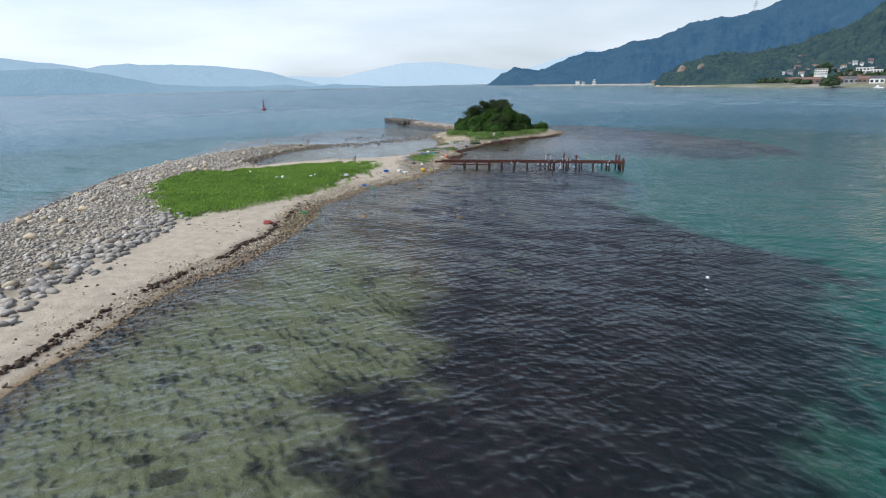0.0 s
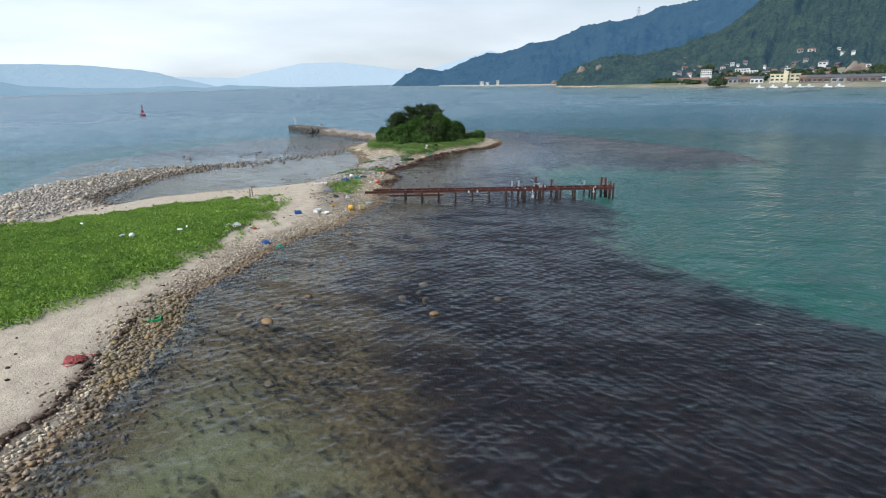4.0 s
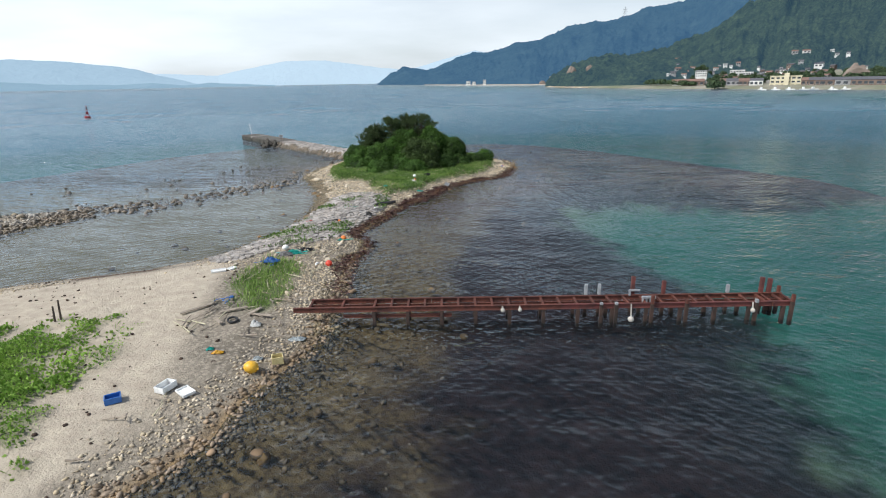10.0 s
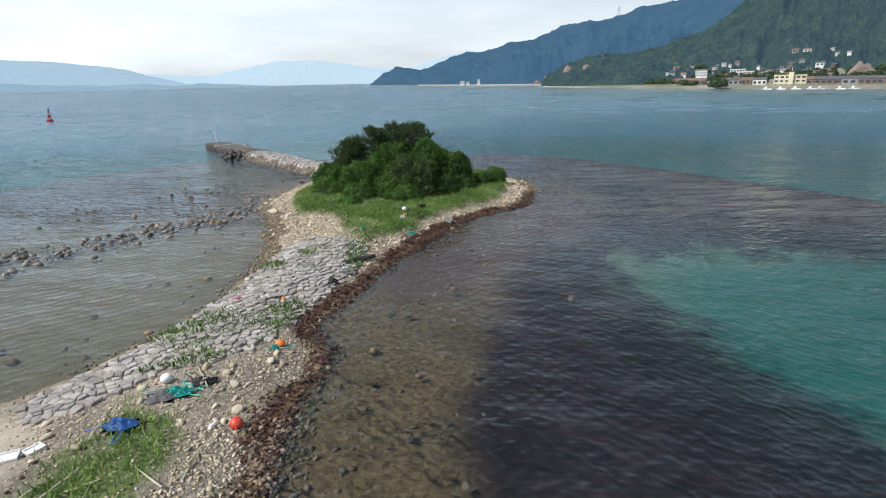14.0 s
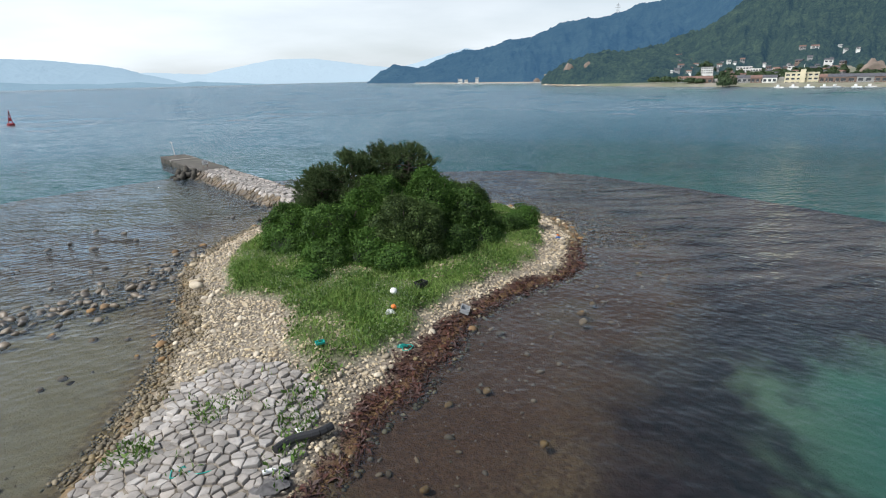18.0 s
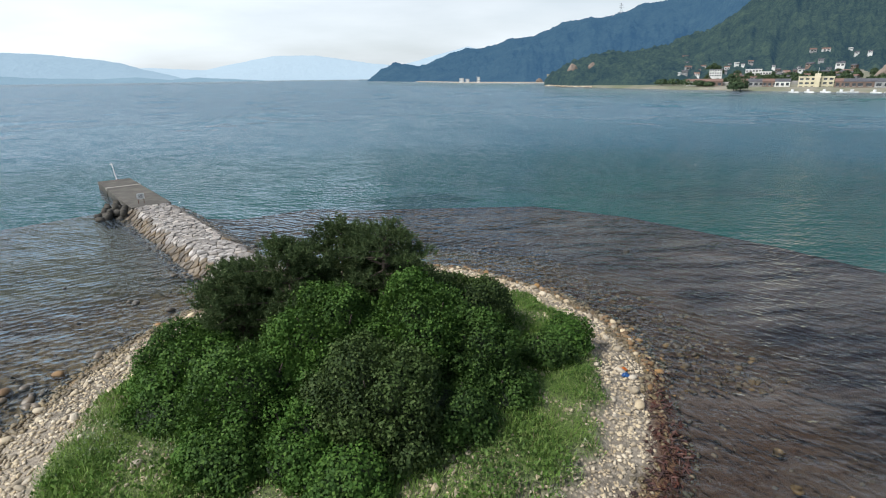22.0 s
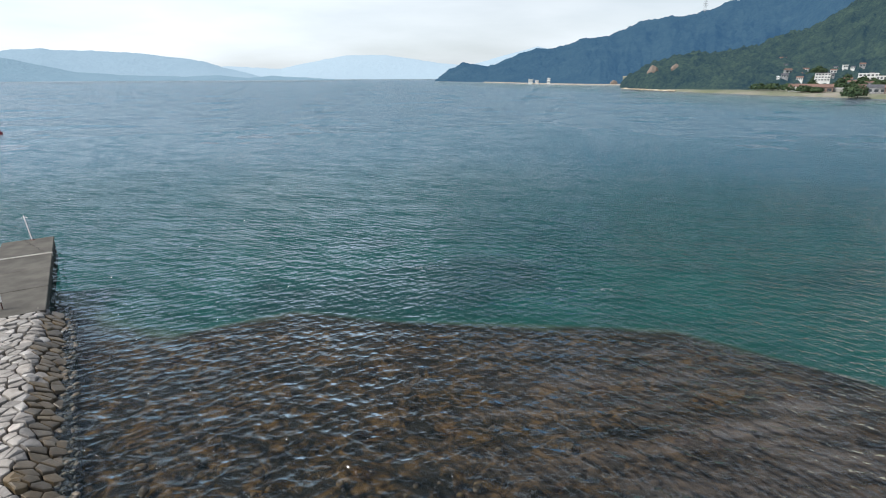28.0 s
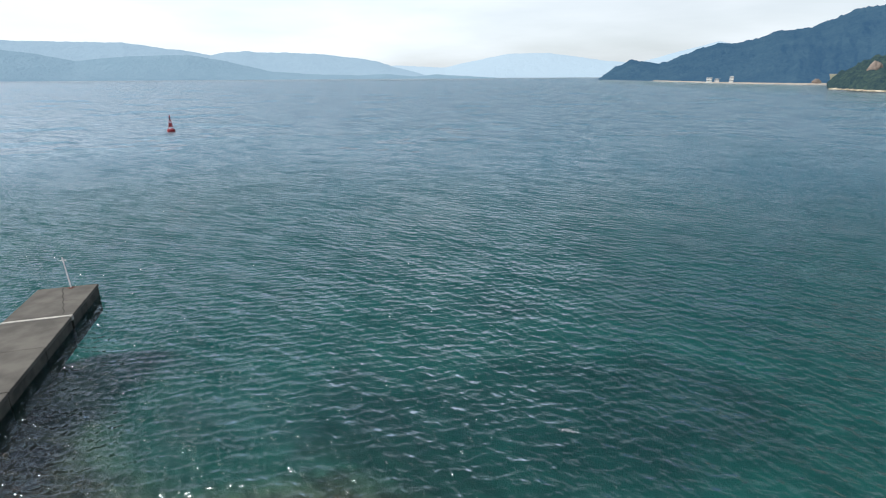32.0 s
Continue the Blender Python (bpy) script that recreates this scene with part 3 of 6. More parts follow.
    tilt.inputs[1].default_value = (1.0, 1.0, 0.0)
    tilt.inputs[2].default_value = (-0.5, -0.64, 0.0)
    l.new(b.outputs["Color"], tilt.inputs[0])
    swell = n.new("ShaderNodeVectorMath")
    swell.operation = "MULTIPLY_ADD"
    swell.inputs[1].default_value = (0.9, 1.1, 0.0)
    swell.inputs[2].default_value = (-0.45, -0.55, 0.0)
    l.new(a.outputs["Color"], swell.inputs[0])
    sea_wave = noise_node(n, l, rot.outputs["Vector"], 0.33, 3, 0.5)          # waves some metres long
    roll_ = n.new("ShaderNodeVectorMath")
    roll_.operation = "MULTIPLY_ADD"
    roll_.inputs[1].default_value = (0.8, 0.9, 0.0)
    roll_.inputs[2].default_value = (-0.4, -0.45, 0.0)
    l.new(sea_wave.outputs["Color"], roll_.inputs[0])
    mixed = n.new("ShaderNodeVectorMath")
    mixed.operation = "ADD"
    l.new(tilt.outputs[0], mixed.inputs[0])
    l.new(roll_.outputs[0], mixed.inputs[1])
    both = n.new("ShaderNodeVectorMath")
    both.operation = "ADD"
    l.new(mixed.outputs[0], both.inputs[0])
    l.new(swell.outputs[0], both.inputs[1])
    whole = n.new("ShaderNodeVectorMath")
    whole.operation = "ADD"
    rough = n.new("ShaderNodeVectorMath")
    rough.operation = "SCALE"
    l.new(both.outputs[0], rough.inputs[0])
    l.new(open_sea, rough.inputs["Scale"])
    l.new(rough.outputs[0], whole.inputs[0])
    l.new(n2, whole.inputs[1])
    unit_ = n.new("ShaderNodeVectorMath")
    unit_.operation = "NORMALIZE"
    l.new(whole.outputs[0], unit_.inputs[0])
    n3 = unit_.outputs[0]
    fr = n.new("ShaderNodeFresnel")
    fr.inputs["IOR"].default_value = 1.333
    l.new(n3, fr.inputs["Normal"])
    gl = n.new("ShaderNodeBsdfGlossy")
    ruffled = range_node(n, l, off.outputs["Value"], 50, 190, 0.05, 0.3)          # waves too small to tell apart
    l.new(times(ruffled, range_node(n, l, gust.outputs["Fac"], 0.3, 0.7, 0.75, 1.3)), gl.inputs["Roughness"])
    gl.inputs["Color"].default_value = (0.9, 0.95, 1.0, 1)
    l.new(n3, gl.inputs["Normal"])
    tr = n.new("ShaderNodeBsdfTransparent")
    tr.inputs["Color"].default_value = (0.85, 0.92, 0.95, 1)
    silt = n.new("ShaderNodeBsdfDiffuse")          # fine matter afloat in the water
    silt.inputs["Color"].default_value = (0.012, 0.021, 0.023, 1)
    body = n.new("ShaderNodeMixShader")
    body.inputs["Fac"].default_value = 0.2
    l.new(tr.outputs["BSDF"], body.inputs[1])
    l.new(silt.outputs["BSDF"], body.inputs[2])
    ms = n.new("ShaderNodeMixShader")
    l.new(fr.outputs["Fac"], ms.inputs["Fac"])
    l.new(body.outputs["Shader"], ms.inputs[1])
    l.new(gl.outputs["BSDF"], ms.inputs[2])
    l.new(ms.outputs["Shader"], n["Material Output"].inputs["Surface"])
    return m


M_WATER = water_material()
wx, wy = coords(-60, 80, 10, 4600), coords(-20, 180, 10, 4600)
WX, WY = np.meshgrid(wx, wy)
sea = tagged(new("water", mesh_of("water", np.stack([WX, WY, 0 * WX], -1).reshape(-1, 3), grid_faces(len(wx), len(wy)), M_WATER)),
             "rippled sea, turquoise over sand and dark over weed", "sea", kind="structure")


# ---- the far shores ----
def bed_slope(az, shore):
    """The sea bed rising steeply to a far shore."""
    A, Z = np.meshgrid(az, np.array([-14.0, -6.0, -1.0]))
    R = shore[None, :] + np.array([-9.0, -5.0, -0.5])[:, None]
    me = mesh_of("bed_slope", np.stack([5 + R * np.sin(np.radians(A)), 60 + R * np.cos(np.radians(A)), Z], -1).reshape(-1, 3), grid_faces(len(az), 3), M_GROUND)
    tagged(new("bed_slope", me), "sea bed rising to the far shore", "sea bed", kind="structure")


def ridge(name, label, table, coast, crest, material, rough=6.0, step=0.1, rows=40, power=0.8, canopy=0.0, seed=0, spur=0.0):
    """A wooded range seen from the spit: heights of its skyline by bearing, its shore and its crest by distance."""
    az = np.arange(table[0][0], table[-1][0] + step / 2, step)
    high = np.interp(az, [a for a, _ in table], [h for _, h in table])
    shore = np.interp(az, [a for a, _ in coast], [r for _, r in coast])
    top = np.interp(az, [a for a, _ in crest], [r for _, r in crest])
    s = np.concatenate([np.linspace(0, 1, rows), [1.06, 1.2]])
    A, S = np.meshgrid(az, s)
    R = shore + (top - shore) * S
    X, Y = 5 + R * np.sin(np.radians(A)), 60 + R * np.cos(np.radians(A))
    rise = np.clip(S, 0, 1) ** power
    Z = high * rise * np.where(S > 1, 1 - 2.0 * (S - 1), 1)
    hump = rise * (1 - np.clip(S, 0, 1)) * 4
    Z = Z + spur * hump * fbm(A * 0.34, S * 1.6, 5, seed) * high + rough * fbm(X / 60, Y / 60, 4, seed + 3) * np.clip(S * 6, 0, 1)
    if canopy:
        Z = Z + canopy * (np.abs(fbm(X / 9, Y / 9, 2, seed + 5)) * 2 + fbm(X / 25, Y / 25, 2, seed + 6)) * np.clip(S * 12, 0, 1)
    Z[0] = -1.0
    bed_slope(az, shore)
    me = mesh_of(name, np.stack([X, Y, Z], -1).reshape(-1, 3), grid_faces(len(az), len(s)), material)
    return tagged(new(name, me), label, "mountain", kind="structure")


# glow and strength set how much blue haze each ridge gives off
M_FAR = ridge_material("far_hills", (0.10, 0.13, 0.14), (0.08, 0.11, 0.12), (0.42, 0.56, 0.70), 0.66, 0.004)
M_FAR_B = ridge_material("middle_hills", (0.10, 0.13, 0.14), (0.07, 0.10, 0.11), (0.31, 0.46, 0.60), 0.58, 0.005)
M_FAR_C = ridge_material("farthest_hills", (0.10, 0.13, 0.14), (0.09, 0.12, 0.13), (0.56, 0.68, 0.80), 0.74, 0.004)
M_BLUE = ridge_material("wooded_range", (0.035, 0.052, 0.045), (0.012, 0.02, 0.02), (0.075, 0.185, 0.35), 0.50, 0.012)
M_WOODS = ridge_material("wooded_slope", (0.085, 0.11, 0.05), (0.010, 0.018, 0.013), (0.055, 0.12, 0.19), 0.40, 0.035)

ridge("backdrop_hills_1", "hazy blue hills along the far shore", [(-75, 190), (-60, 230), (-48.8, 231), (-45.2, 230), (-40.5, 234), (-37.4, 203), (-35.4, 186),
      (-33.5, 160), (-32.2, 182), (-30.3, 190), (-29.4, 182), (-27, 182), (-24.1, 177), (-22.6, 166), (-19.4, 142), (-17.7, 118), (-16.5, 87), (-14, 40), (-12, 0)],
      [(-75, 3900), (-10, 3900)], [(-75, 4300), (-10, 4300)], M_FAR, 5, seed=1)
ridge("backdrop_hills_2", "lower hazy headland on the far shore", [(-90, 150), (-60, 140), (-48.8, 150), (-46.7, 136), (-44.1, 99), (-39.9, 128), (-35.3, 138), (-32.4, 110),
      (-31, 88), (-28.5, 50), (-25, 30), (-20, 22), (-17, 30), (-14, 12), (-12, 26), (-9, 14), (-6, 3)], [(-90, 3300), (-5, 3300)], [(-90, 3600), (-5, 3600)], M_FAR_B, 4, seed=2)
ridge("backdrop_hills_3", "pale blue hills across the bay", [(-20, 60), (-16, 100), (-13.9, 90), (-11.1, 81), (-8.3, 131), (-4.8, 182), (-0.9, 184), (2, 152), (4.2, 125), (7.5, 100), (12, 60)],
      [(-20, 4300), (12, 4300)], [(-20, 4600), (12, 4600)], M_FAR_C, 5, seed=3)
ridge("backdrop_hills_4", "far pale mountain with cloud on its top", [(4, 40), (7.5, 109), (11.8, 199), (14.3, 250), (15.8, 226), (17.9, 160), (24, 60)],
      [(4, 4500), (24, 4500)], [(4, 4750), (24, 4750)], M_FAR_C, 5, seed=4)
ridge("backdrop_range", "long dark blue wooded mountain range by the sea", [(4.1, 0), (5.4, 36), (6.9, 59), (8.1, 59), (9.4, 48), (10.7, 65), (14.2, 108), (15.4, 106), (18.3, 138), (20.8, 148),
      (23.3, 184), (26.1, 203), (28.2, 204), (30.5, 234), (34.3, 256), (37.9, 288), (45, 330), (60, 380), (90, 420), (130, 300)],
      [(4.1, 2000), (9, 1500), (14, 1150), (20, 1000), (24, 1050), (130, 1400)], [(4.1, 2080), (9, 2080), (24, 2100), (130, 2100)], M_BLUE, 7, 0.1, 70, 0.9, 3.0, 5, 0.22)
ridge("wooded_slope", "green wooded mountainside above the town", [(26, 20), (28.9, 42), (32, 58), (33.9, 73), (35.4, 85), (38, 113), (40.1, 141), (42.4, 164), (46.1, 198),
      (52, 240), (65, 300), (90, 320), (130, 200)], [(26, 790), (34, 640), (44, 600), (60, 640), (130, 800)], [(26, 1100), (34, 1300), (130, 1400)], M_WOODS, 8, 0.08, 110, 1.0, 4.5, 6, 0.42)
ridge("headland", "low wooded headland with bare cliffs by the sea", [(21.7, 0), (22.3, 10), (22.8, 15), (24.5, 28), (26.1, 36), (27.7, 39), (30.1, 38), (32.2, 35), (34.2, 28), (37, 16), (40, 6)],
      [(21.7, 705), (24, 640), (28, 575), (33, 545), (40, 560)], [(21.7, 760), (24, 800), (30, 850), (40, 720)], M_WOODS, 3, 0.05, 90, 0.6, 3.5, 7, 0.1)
az = np.arange(22, 131, 0.5)
prof = np.array([(0, -1.2), (6, 0.6), (16, 2.2), (120, 5.0), (260, 14.0)])
shore = np.interp(az, [22, 24, 28, 33, 40, 44, 50, 70, 130], [700, 632, 560, 500, 455, 440, 420, 420, 600])
A, K = np.meshgrid(az, np.arange(len(prof)))
R = shore + prof[K, 0]
bed_slope(az, shore)
M_TOWN = surface("shore_strip", (0.24, 0.215, 0.175), (0.13, 0.14, 0.085), 0.03, 0.95, third=(0.10, 0.13, 0.06))
tagged(new("far_shore", mesh_of("far_shore", np.stack([5 + R * np.sin(np.radians(A)), 60 + R * np.cos(np.radians(A)), prof[K, 1]], -1).reshape(-1, 3),
       grid_faces(len(az), len(prof)), M_TOWN)), "pale sandy shore below the town", "shore", kind="structure")


# ---- stones ----
def gz(x, y):
    return float(relief(np.array([float(x)]), np.array([float(y)]))[0])


def stone_shape(sub, seed, flat=0.6):
    """A rounded, uneven stone about one across."""
    bm = bmesh.new()
    bmesh.ops.create_icosphere(bm, subdivisions=sub, radius=0.5)
    r = np.random.default_rng(seed)
    off = Vector(r.uniform(-9, 9, 3))
    for v in bm.verts:
        k = 1 + 0.42 * noise.noise(v.co * 1.7 + off) + 0.12 * noise.noise(v.co * 5 + off)
        v.co = Vector((v.co.x * k, v.co.y * k * 0.78, v.co.z * k * flat))
    bm.verts.index_update()
    V = np.array([v.co[:] for v in bm.verts])
    F = np.array([[v.index for v in f.verts] for f in bm.faces])
    bm.free()
    return V, F


SMALL = [stone_shape(1, s) for s in range(5)]
ROUND = [stone_shape(2, 40 + s) for s in range(7)]


def spread(name, label, category, shapes, x, y, size, material, sink=0.2, parent=None, zs=None):
    """Many loose pieces, joined, each turned and sized on its own."""
    n = len(x)
    z = relief(x, y) if zs is None else zs
    ang, tx, ty = rng.uniform(0, 6.283, n), rng.normal(0, 0.22, n), rng.normal(0, 0.22, n)
    stretch = rng.uniform(0.75, 1.3, n)
    pick = rng.integers(0, len(shapes), n)
    Vs, Fs, base = [], [], 0
    for k, (V, F) in enumerate(shapes):
        i = np.where(pick == k)[0]
        if not len(i):
            continue
        P = V[None] * size[i, None, None] * np.stack([stretch[i], 1 / stretch[i], np.ones(len(i))], -1)[:, None, :]
        P[..., 2] = P[..., 2] + tx[i, None] * P[..., 0] + ty[i, None] * P[..., 1]
        c, s = np.cos(ang[i])[:, None], np.sin(ang[i])[:, None]
        X, Y = P[..., 0] * c - P[..., 1] * s, P[..., 0] * s + P[..., 1] * c
        W = np.stack([X + x[i, None], Y + y[i, None], P[..., 2] + (z[i] + size[i] * (0.3 - sink))[:, None]], -1)
        Fs.append((F[None] + (np.arange(len(i)) * len(V))[:, None, None] + base).reshape(-1, F.shape[1]))
        Vs.append(W.reshape(-1, 3))
        base += len(i) * len(V)
    ob = new(name, mesh_of(name, np.concatenate(Vs), np.concatenate(Fs), material))
    return tagged(ob, label, category, kind="stuff")


def sow(n, x0, x1, y0, y1, chance):
    """Random places where chance(x, y, covers) allows them."""
    x, y = rng.uniform(x0, x1, n), rng.uniform(y0, y1, n)
    c = covers(x, y)
    keep = rng.random(n) < chance(x, y, c)
    return x[keep], y[keep], tuple(v[keep] for v in c)


def sizes(n, lo, hi, power=2.0):
    return lo + (hi - lo) * rng.random(n) ** power


PAVED = [(-6.6, 74.6), (-4.4, 77.6), (-2.9, 80.2), (-1.4, 83.6), (-0.1, 88), (0.8, 90.3), (2.6, 91.4), (4.6, 90.0), (5.9, 88.2), (5.2, 85.4), (3.2, 81.4),
         (1.9, 78.8), (0.9, 76.6), (-0.6, 75.2), (-2.4, 74.9), (-4.0, 73.2), (-5.6, 72.6)]
# cobble bank on the seaward side
x, y, c = sow(46000, -44, -17, 4, 94, lambda x, y, c: c[1] * (c[0] > -1.2) * (1 - c[2]))
wet = c[0] + 0.6 * fbm(x * 0.6, y * 0.6, 2, 5) < 0.9
big = rng.random(len(x)) < 0.16
spread("bank_cobbles", "pale rounded cobbles heaped along the bank", "stones", SMALL, x[~wet & ~big], y[~wet & ~big], sizes((~wet & ~big).sum(), 0.13, 0.32), M_BANK)
spread("bank_boulders", "larger pale boulders lying among the cobbles", "stones", SMALL, x[~wet & big], y[~wet & big], sizes((~wet & big).sum(), 0.24, 0.5), M_BANK)
spread("bank_wet_cobbles", "dark wet cobbles at the waterline", "stones", SMALL, x[wet], y[wet], sizes(wet.sum(), 0.16, 0.5), M_WET)
# shingle of the spit and the islet
x, y, c = sow(125000, -7, 25, 54, 122, lambda x, y, c: (c[0] > -0.7) * (1 - c[4] * (0.55 + 0.43 * smooth(-0.35, 0.1, fbm(x * 0.5, y * 0.5, 3, 4)))) * (1 - 0.85 * c[3]) * (1 - 0.96 * weed_belt(x, y, c[0])) * smooth(71.5, 74.5, y + 1.6 * np.maximum(x + 6, 0)) * (inside(x, y, PAVED) < -0.05) * (1 - 0.85 * (y < 86) * (x < 0) * (c[0] < 1.6)))
wet = c[0] + 0.5 * fbm(x * 0.7, y * 0.7, 2, 5) < np.where(x < 4, 0.8, 0.5)
big = rng.random(len(x)) < 0.025
spread("shingle", "pale rounded shingle on the spit and islet", "stones", SMALL, x[~wet & ~big], y[~wet & ~big], sizes((~wet & ~big).sum(), 0.08, 0.21, 1.6) * (0.62 + 0.38 * smooth(78, 90, y[~wet & ~big])), M_STONE)
spread("shingle_cobbles", "larger pale cobbles among the shingle", "stones", ROUND, x[~wet & big], y[~wet & big], sizes((~wet & big).sum(), 0.2, 0.42, 3), M_STONE)
spread("wet_shingle", "dark brown wet shingle along the waterline", "stones", SMALL, x[wet], y[wet], sizes(wet.sum(), 0.09, 0.28), M_TIDE)
M_DAMP = surface("damp_tan_stone", (0.27, 0.19, 0.115), (0.13, 0.095, 0.06), 1.5, 0.6, bump=0.4, dist=0.02, spread=0.35)
# pebble strip along the sandy beach
x, y, c = sow(60000, -17, 3, 14, 72, lambda x, y, c: smooth(2.6, 0.8, c[0] + 1.0 * fbm(x * 0.4, y * 0.4, 2, 8)) * smooth(-2.0, -0.4, c[0]) * smooth(14, 30, y) * (1 - c[2]))
wet = c[0] + 0.5 * fbm(x * 0.6, y * 0.6, 2, 15) < 0.55
spread("beach_pebbles", "tan pebbles strewn along the sandy beach", "stones", SMALL, x[~wet], y[~wet], sizes((~wet).sum(), 0.06, 0.19), M_STONE)
spread("wet_beach_pebbles", "brown wet pebbles at the edge of the beach", "stones", SMALL, x[wet], y[wet], sizes(wet.sum(), 0.08, 0.26), M_DAMP)
# a patch of weedy brown stones at the edge of the beach
x, y, c = sow(5200, -14, -7, 33, 46, lambda x, y, c: smooth(-1.6, -0.4, c[0]) * smooth(1.9, 0.6, c[0] + 0.9 * fbm(x * 0.6, y * 0.6, 3, 83)) * smooth(34, 37, y) * smooth(45, 42, y))
spread("weedy_stones", "brown weedy stones at the edge of the beach", "stones", SMALL, x, y, sizes(len(x), 0.1, 0.34, 2), M_TIDE)
# stones in the shallows
M_DROWNED = surface("drowned_stone", (0.26, 0.17, 0.095), (0.13, 0.085, 0.048), 1.5, 0.8, spread=0.35)
x, y, c = sow(26000, -14, 30, 24, 126, lambda x, y, c: smooth(-7, -0.8, c[0] + 2.5 * fbm(x * 0.2, y * 0.2, 2, 77)) * (c[0] < -0.6) * (1 - c[5]) * smooth(24, 44, y) * 0.55 * (1 - 0.93 * (x < 1) * (y > 70)))
spread("shallow_stones", "weedy stones lying in the clear shallows", "stones", SMALL, x, y, sizes(len(x), 0.07, 0.32, 3), M_DROWNED)
x, y, c = sow(11000, 2, 28, 102, 128, lambda x, y, c: smooth(-7.5, -1.0, c[0] + 2.0 * fbm(x * 0.25, y * 0.25, 2, 78)) * (c[0] < 0.3) * (inside(x, y, [(3, 116), (8, 118.5), (-3, 140), (-8, 138)]) < -1.2))
spread("sunken_cobbles", "orange-brown cobbles under clear water round the islet", "stones", SMALL, x, y, sizes(len(x), 0.1, 0.42, 3), M_DROWNED, zs=np.maximum(relief(x, y), -0.7))
# boulders that dry out across the lagoon mouth
t = rng.random(900)
lx, ly = np.interp(t, [0, 0.35, 0.6, 0.8, 1], [-24, -15.5, -9.5, -4.5, -1.5]), np.interp(t, [0, 0.35, 0.6, 0.8, 1], [90.5, 92.8, 98, 101.5, 108])
lx, ly = lx + rng.normal(0, 1.0, 900), ly + rng.normal(0, 1.5, 900)
far = rng.random(900) < 0.17
ly[far] += rng.uniform(0, 16, far.sum())
lx[far] += rng.normal(0, 3.5, far.sum())
dry = land(lx, ly) < -0.3
spread("lagoon_boulders", "dark boulders scattered in a line across shallow water", "stones", ROUND, lx[dry], ly[dry], sizes(dry.sum(), 0.18, 0.62, 2.5), M_WET, zs=np.full(dry.sum(), -0.1))
# boulders that can be told apart
unit = [mesh_of("stone", *stone_shape(2, 90 + k), M_STONE) for k in range(5)]
unit_wet = [mesh_of("stone", *stone_shape(2, 80 + k), M_DROWNED) for k in range(5)]


def boulder(x, y, s, wetness=False, z=None):
    ob = new("stone", (unit_wet if wetness else unit)[int(rng.integers(0, 5))])
    ob.parent = ground
    ob.matrix_basis = pose(x, y, (gz(x, y) if z is None else z) + 0.12 * s, *rng.normal(0, 8, 2), rng.uniform(0, 360)) @ Matrix.Diagonal((s, s, s, 1))


for bx, by, bs in ((-0.97, 100.6, 0.8), (-1.1, 101.3, 0.7), (-2.64, 54.16, 0.5), (-1.85, 54.22, 0.4), (-2.16, 53.28, 0.48), (-2.3, 53.7, 0.4), (-2.1, 51.77, 0.5), (-1.27, 55.83, 0.5),
                   (-4.21, 42.63, 0.5), (-5.46, 41.84, 0.45), (-5.67, 40.0, 0.6), (-7.11, 41.1, 0.5), (-5.0, 99.4, 0.6), (-5.5, 99.0, 0.55), (-3.9, 108.2, 0.7), (-2.4, 109.3, 0.6), (1.7, 39.3, 0.5)):
    boulder(bx, by, bs, gz(bx, by) < -0.02, max(gz(bx, by), -0.15))
for bx, by, bs in ((1.8, 43.7, 0.6), (1.4, 42.7, 0.4), (0.5, 42.1, 0.5), (1.6, 41.7, 0.45), (5.1, 41.0, 0.4), (-4.2, 43.4, 0.4), (-8.4, 44.6, 0.35), (-7.2, 45.0, 0.3), (-4.4, 45.8, 0.3), (-4.2, 49.4, 0.35),
                   (4.7, 128.0, 0.5), (6.6, 128.2, 0.5), (6.7, 127.3, 0.45), (9.1, 127.4, 0.5), (7.7, 127.6, 0.3), (5.4, 126.8, 0.45), (16.9, 126.0, 0.4), (20.8, 127.8, 0.4), (18.0, 127.9, 0.35), (4.2, 126.3, 0.5),
                   (24.6, 120.6, 0.5), (30.2, 119.5, 0.7), (21.7, 123.8, 0.4), (12.1, 126.6, 0.35), (12.6, 122.5, 0.4), (11.7, 121.1, 0.4), (15.2, 79.5, 0.5)):
    boulder(bx, by, bs, True, max(gz(bx, by), -0.42))
x, y, c = sow(2500, -40, -18, 12, 90, lambda x, y, c: c[1] * (c[0] > 0.3) * (1 - c[2]))
for bx, by in list(zip(x, y))[:110]:
    boulder(bx, by, rng.uniform(0.45, 0.85))
x, y, c = sow(1500, -3, 24, 92, 121, lambda x, y, c: (c[0] > -0.4) * (c[0] < 1.6) * (1 - weed_belt(x, y, c[0])) * (y > 100 - 9 * (x < 2)))
for bx, by in list(zip(x, y))[:90]:
    boulder(bx, by, rng.uniform(0.22, 0.48), land(np.array([bx]), np.array([by]))[0] < -0.15)
x, y, c = sow(1500, -15, 24, 26, 100, lambda x, y, c: (c[0] > -6) * (c[0] < -0.4) * (y > 34))
for bx, by in list(zip(x, y))[:80]:
    boulder(bx, by, rng.uniform(0.25, 0.5), True, max(gz(bx, by), -0.2))


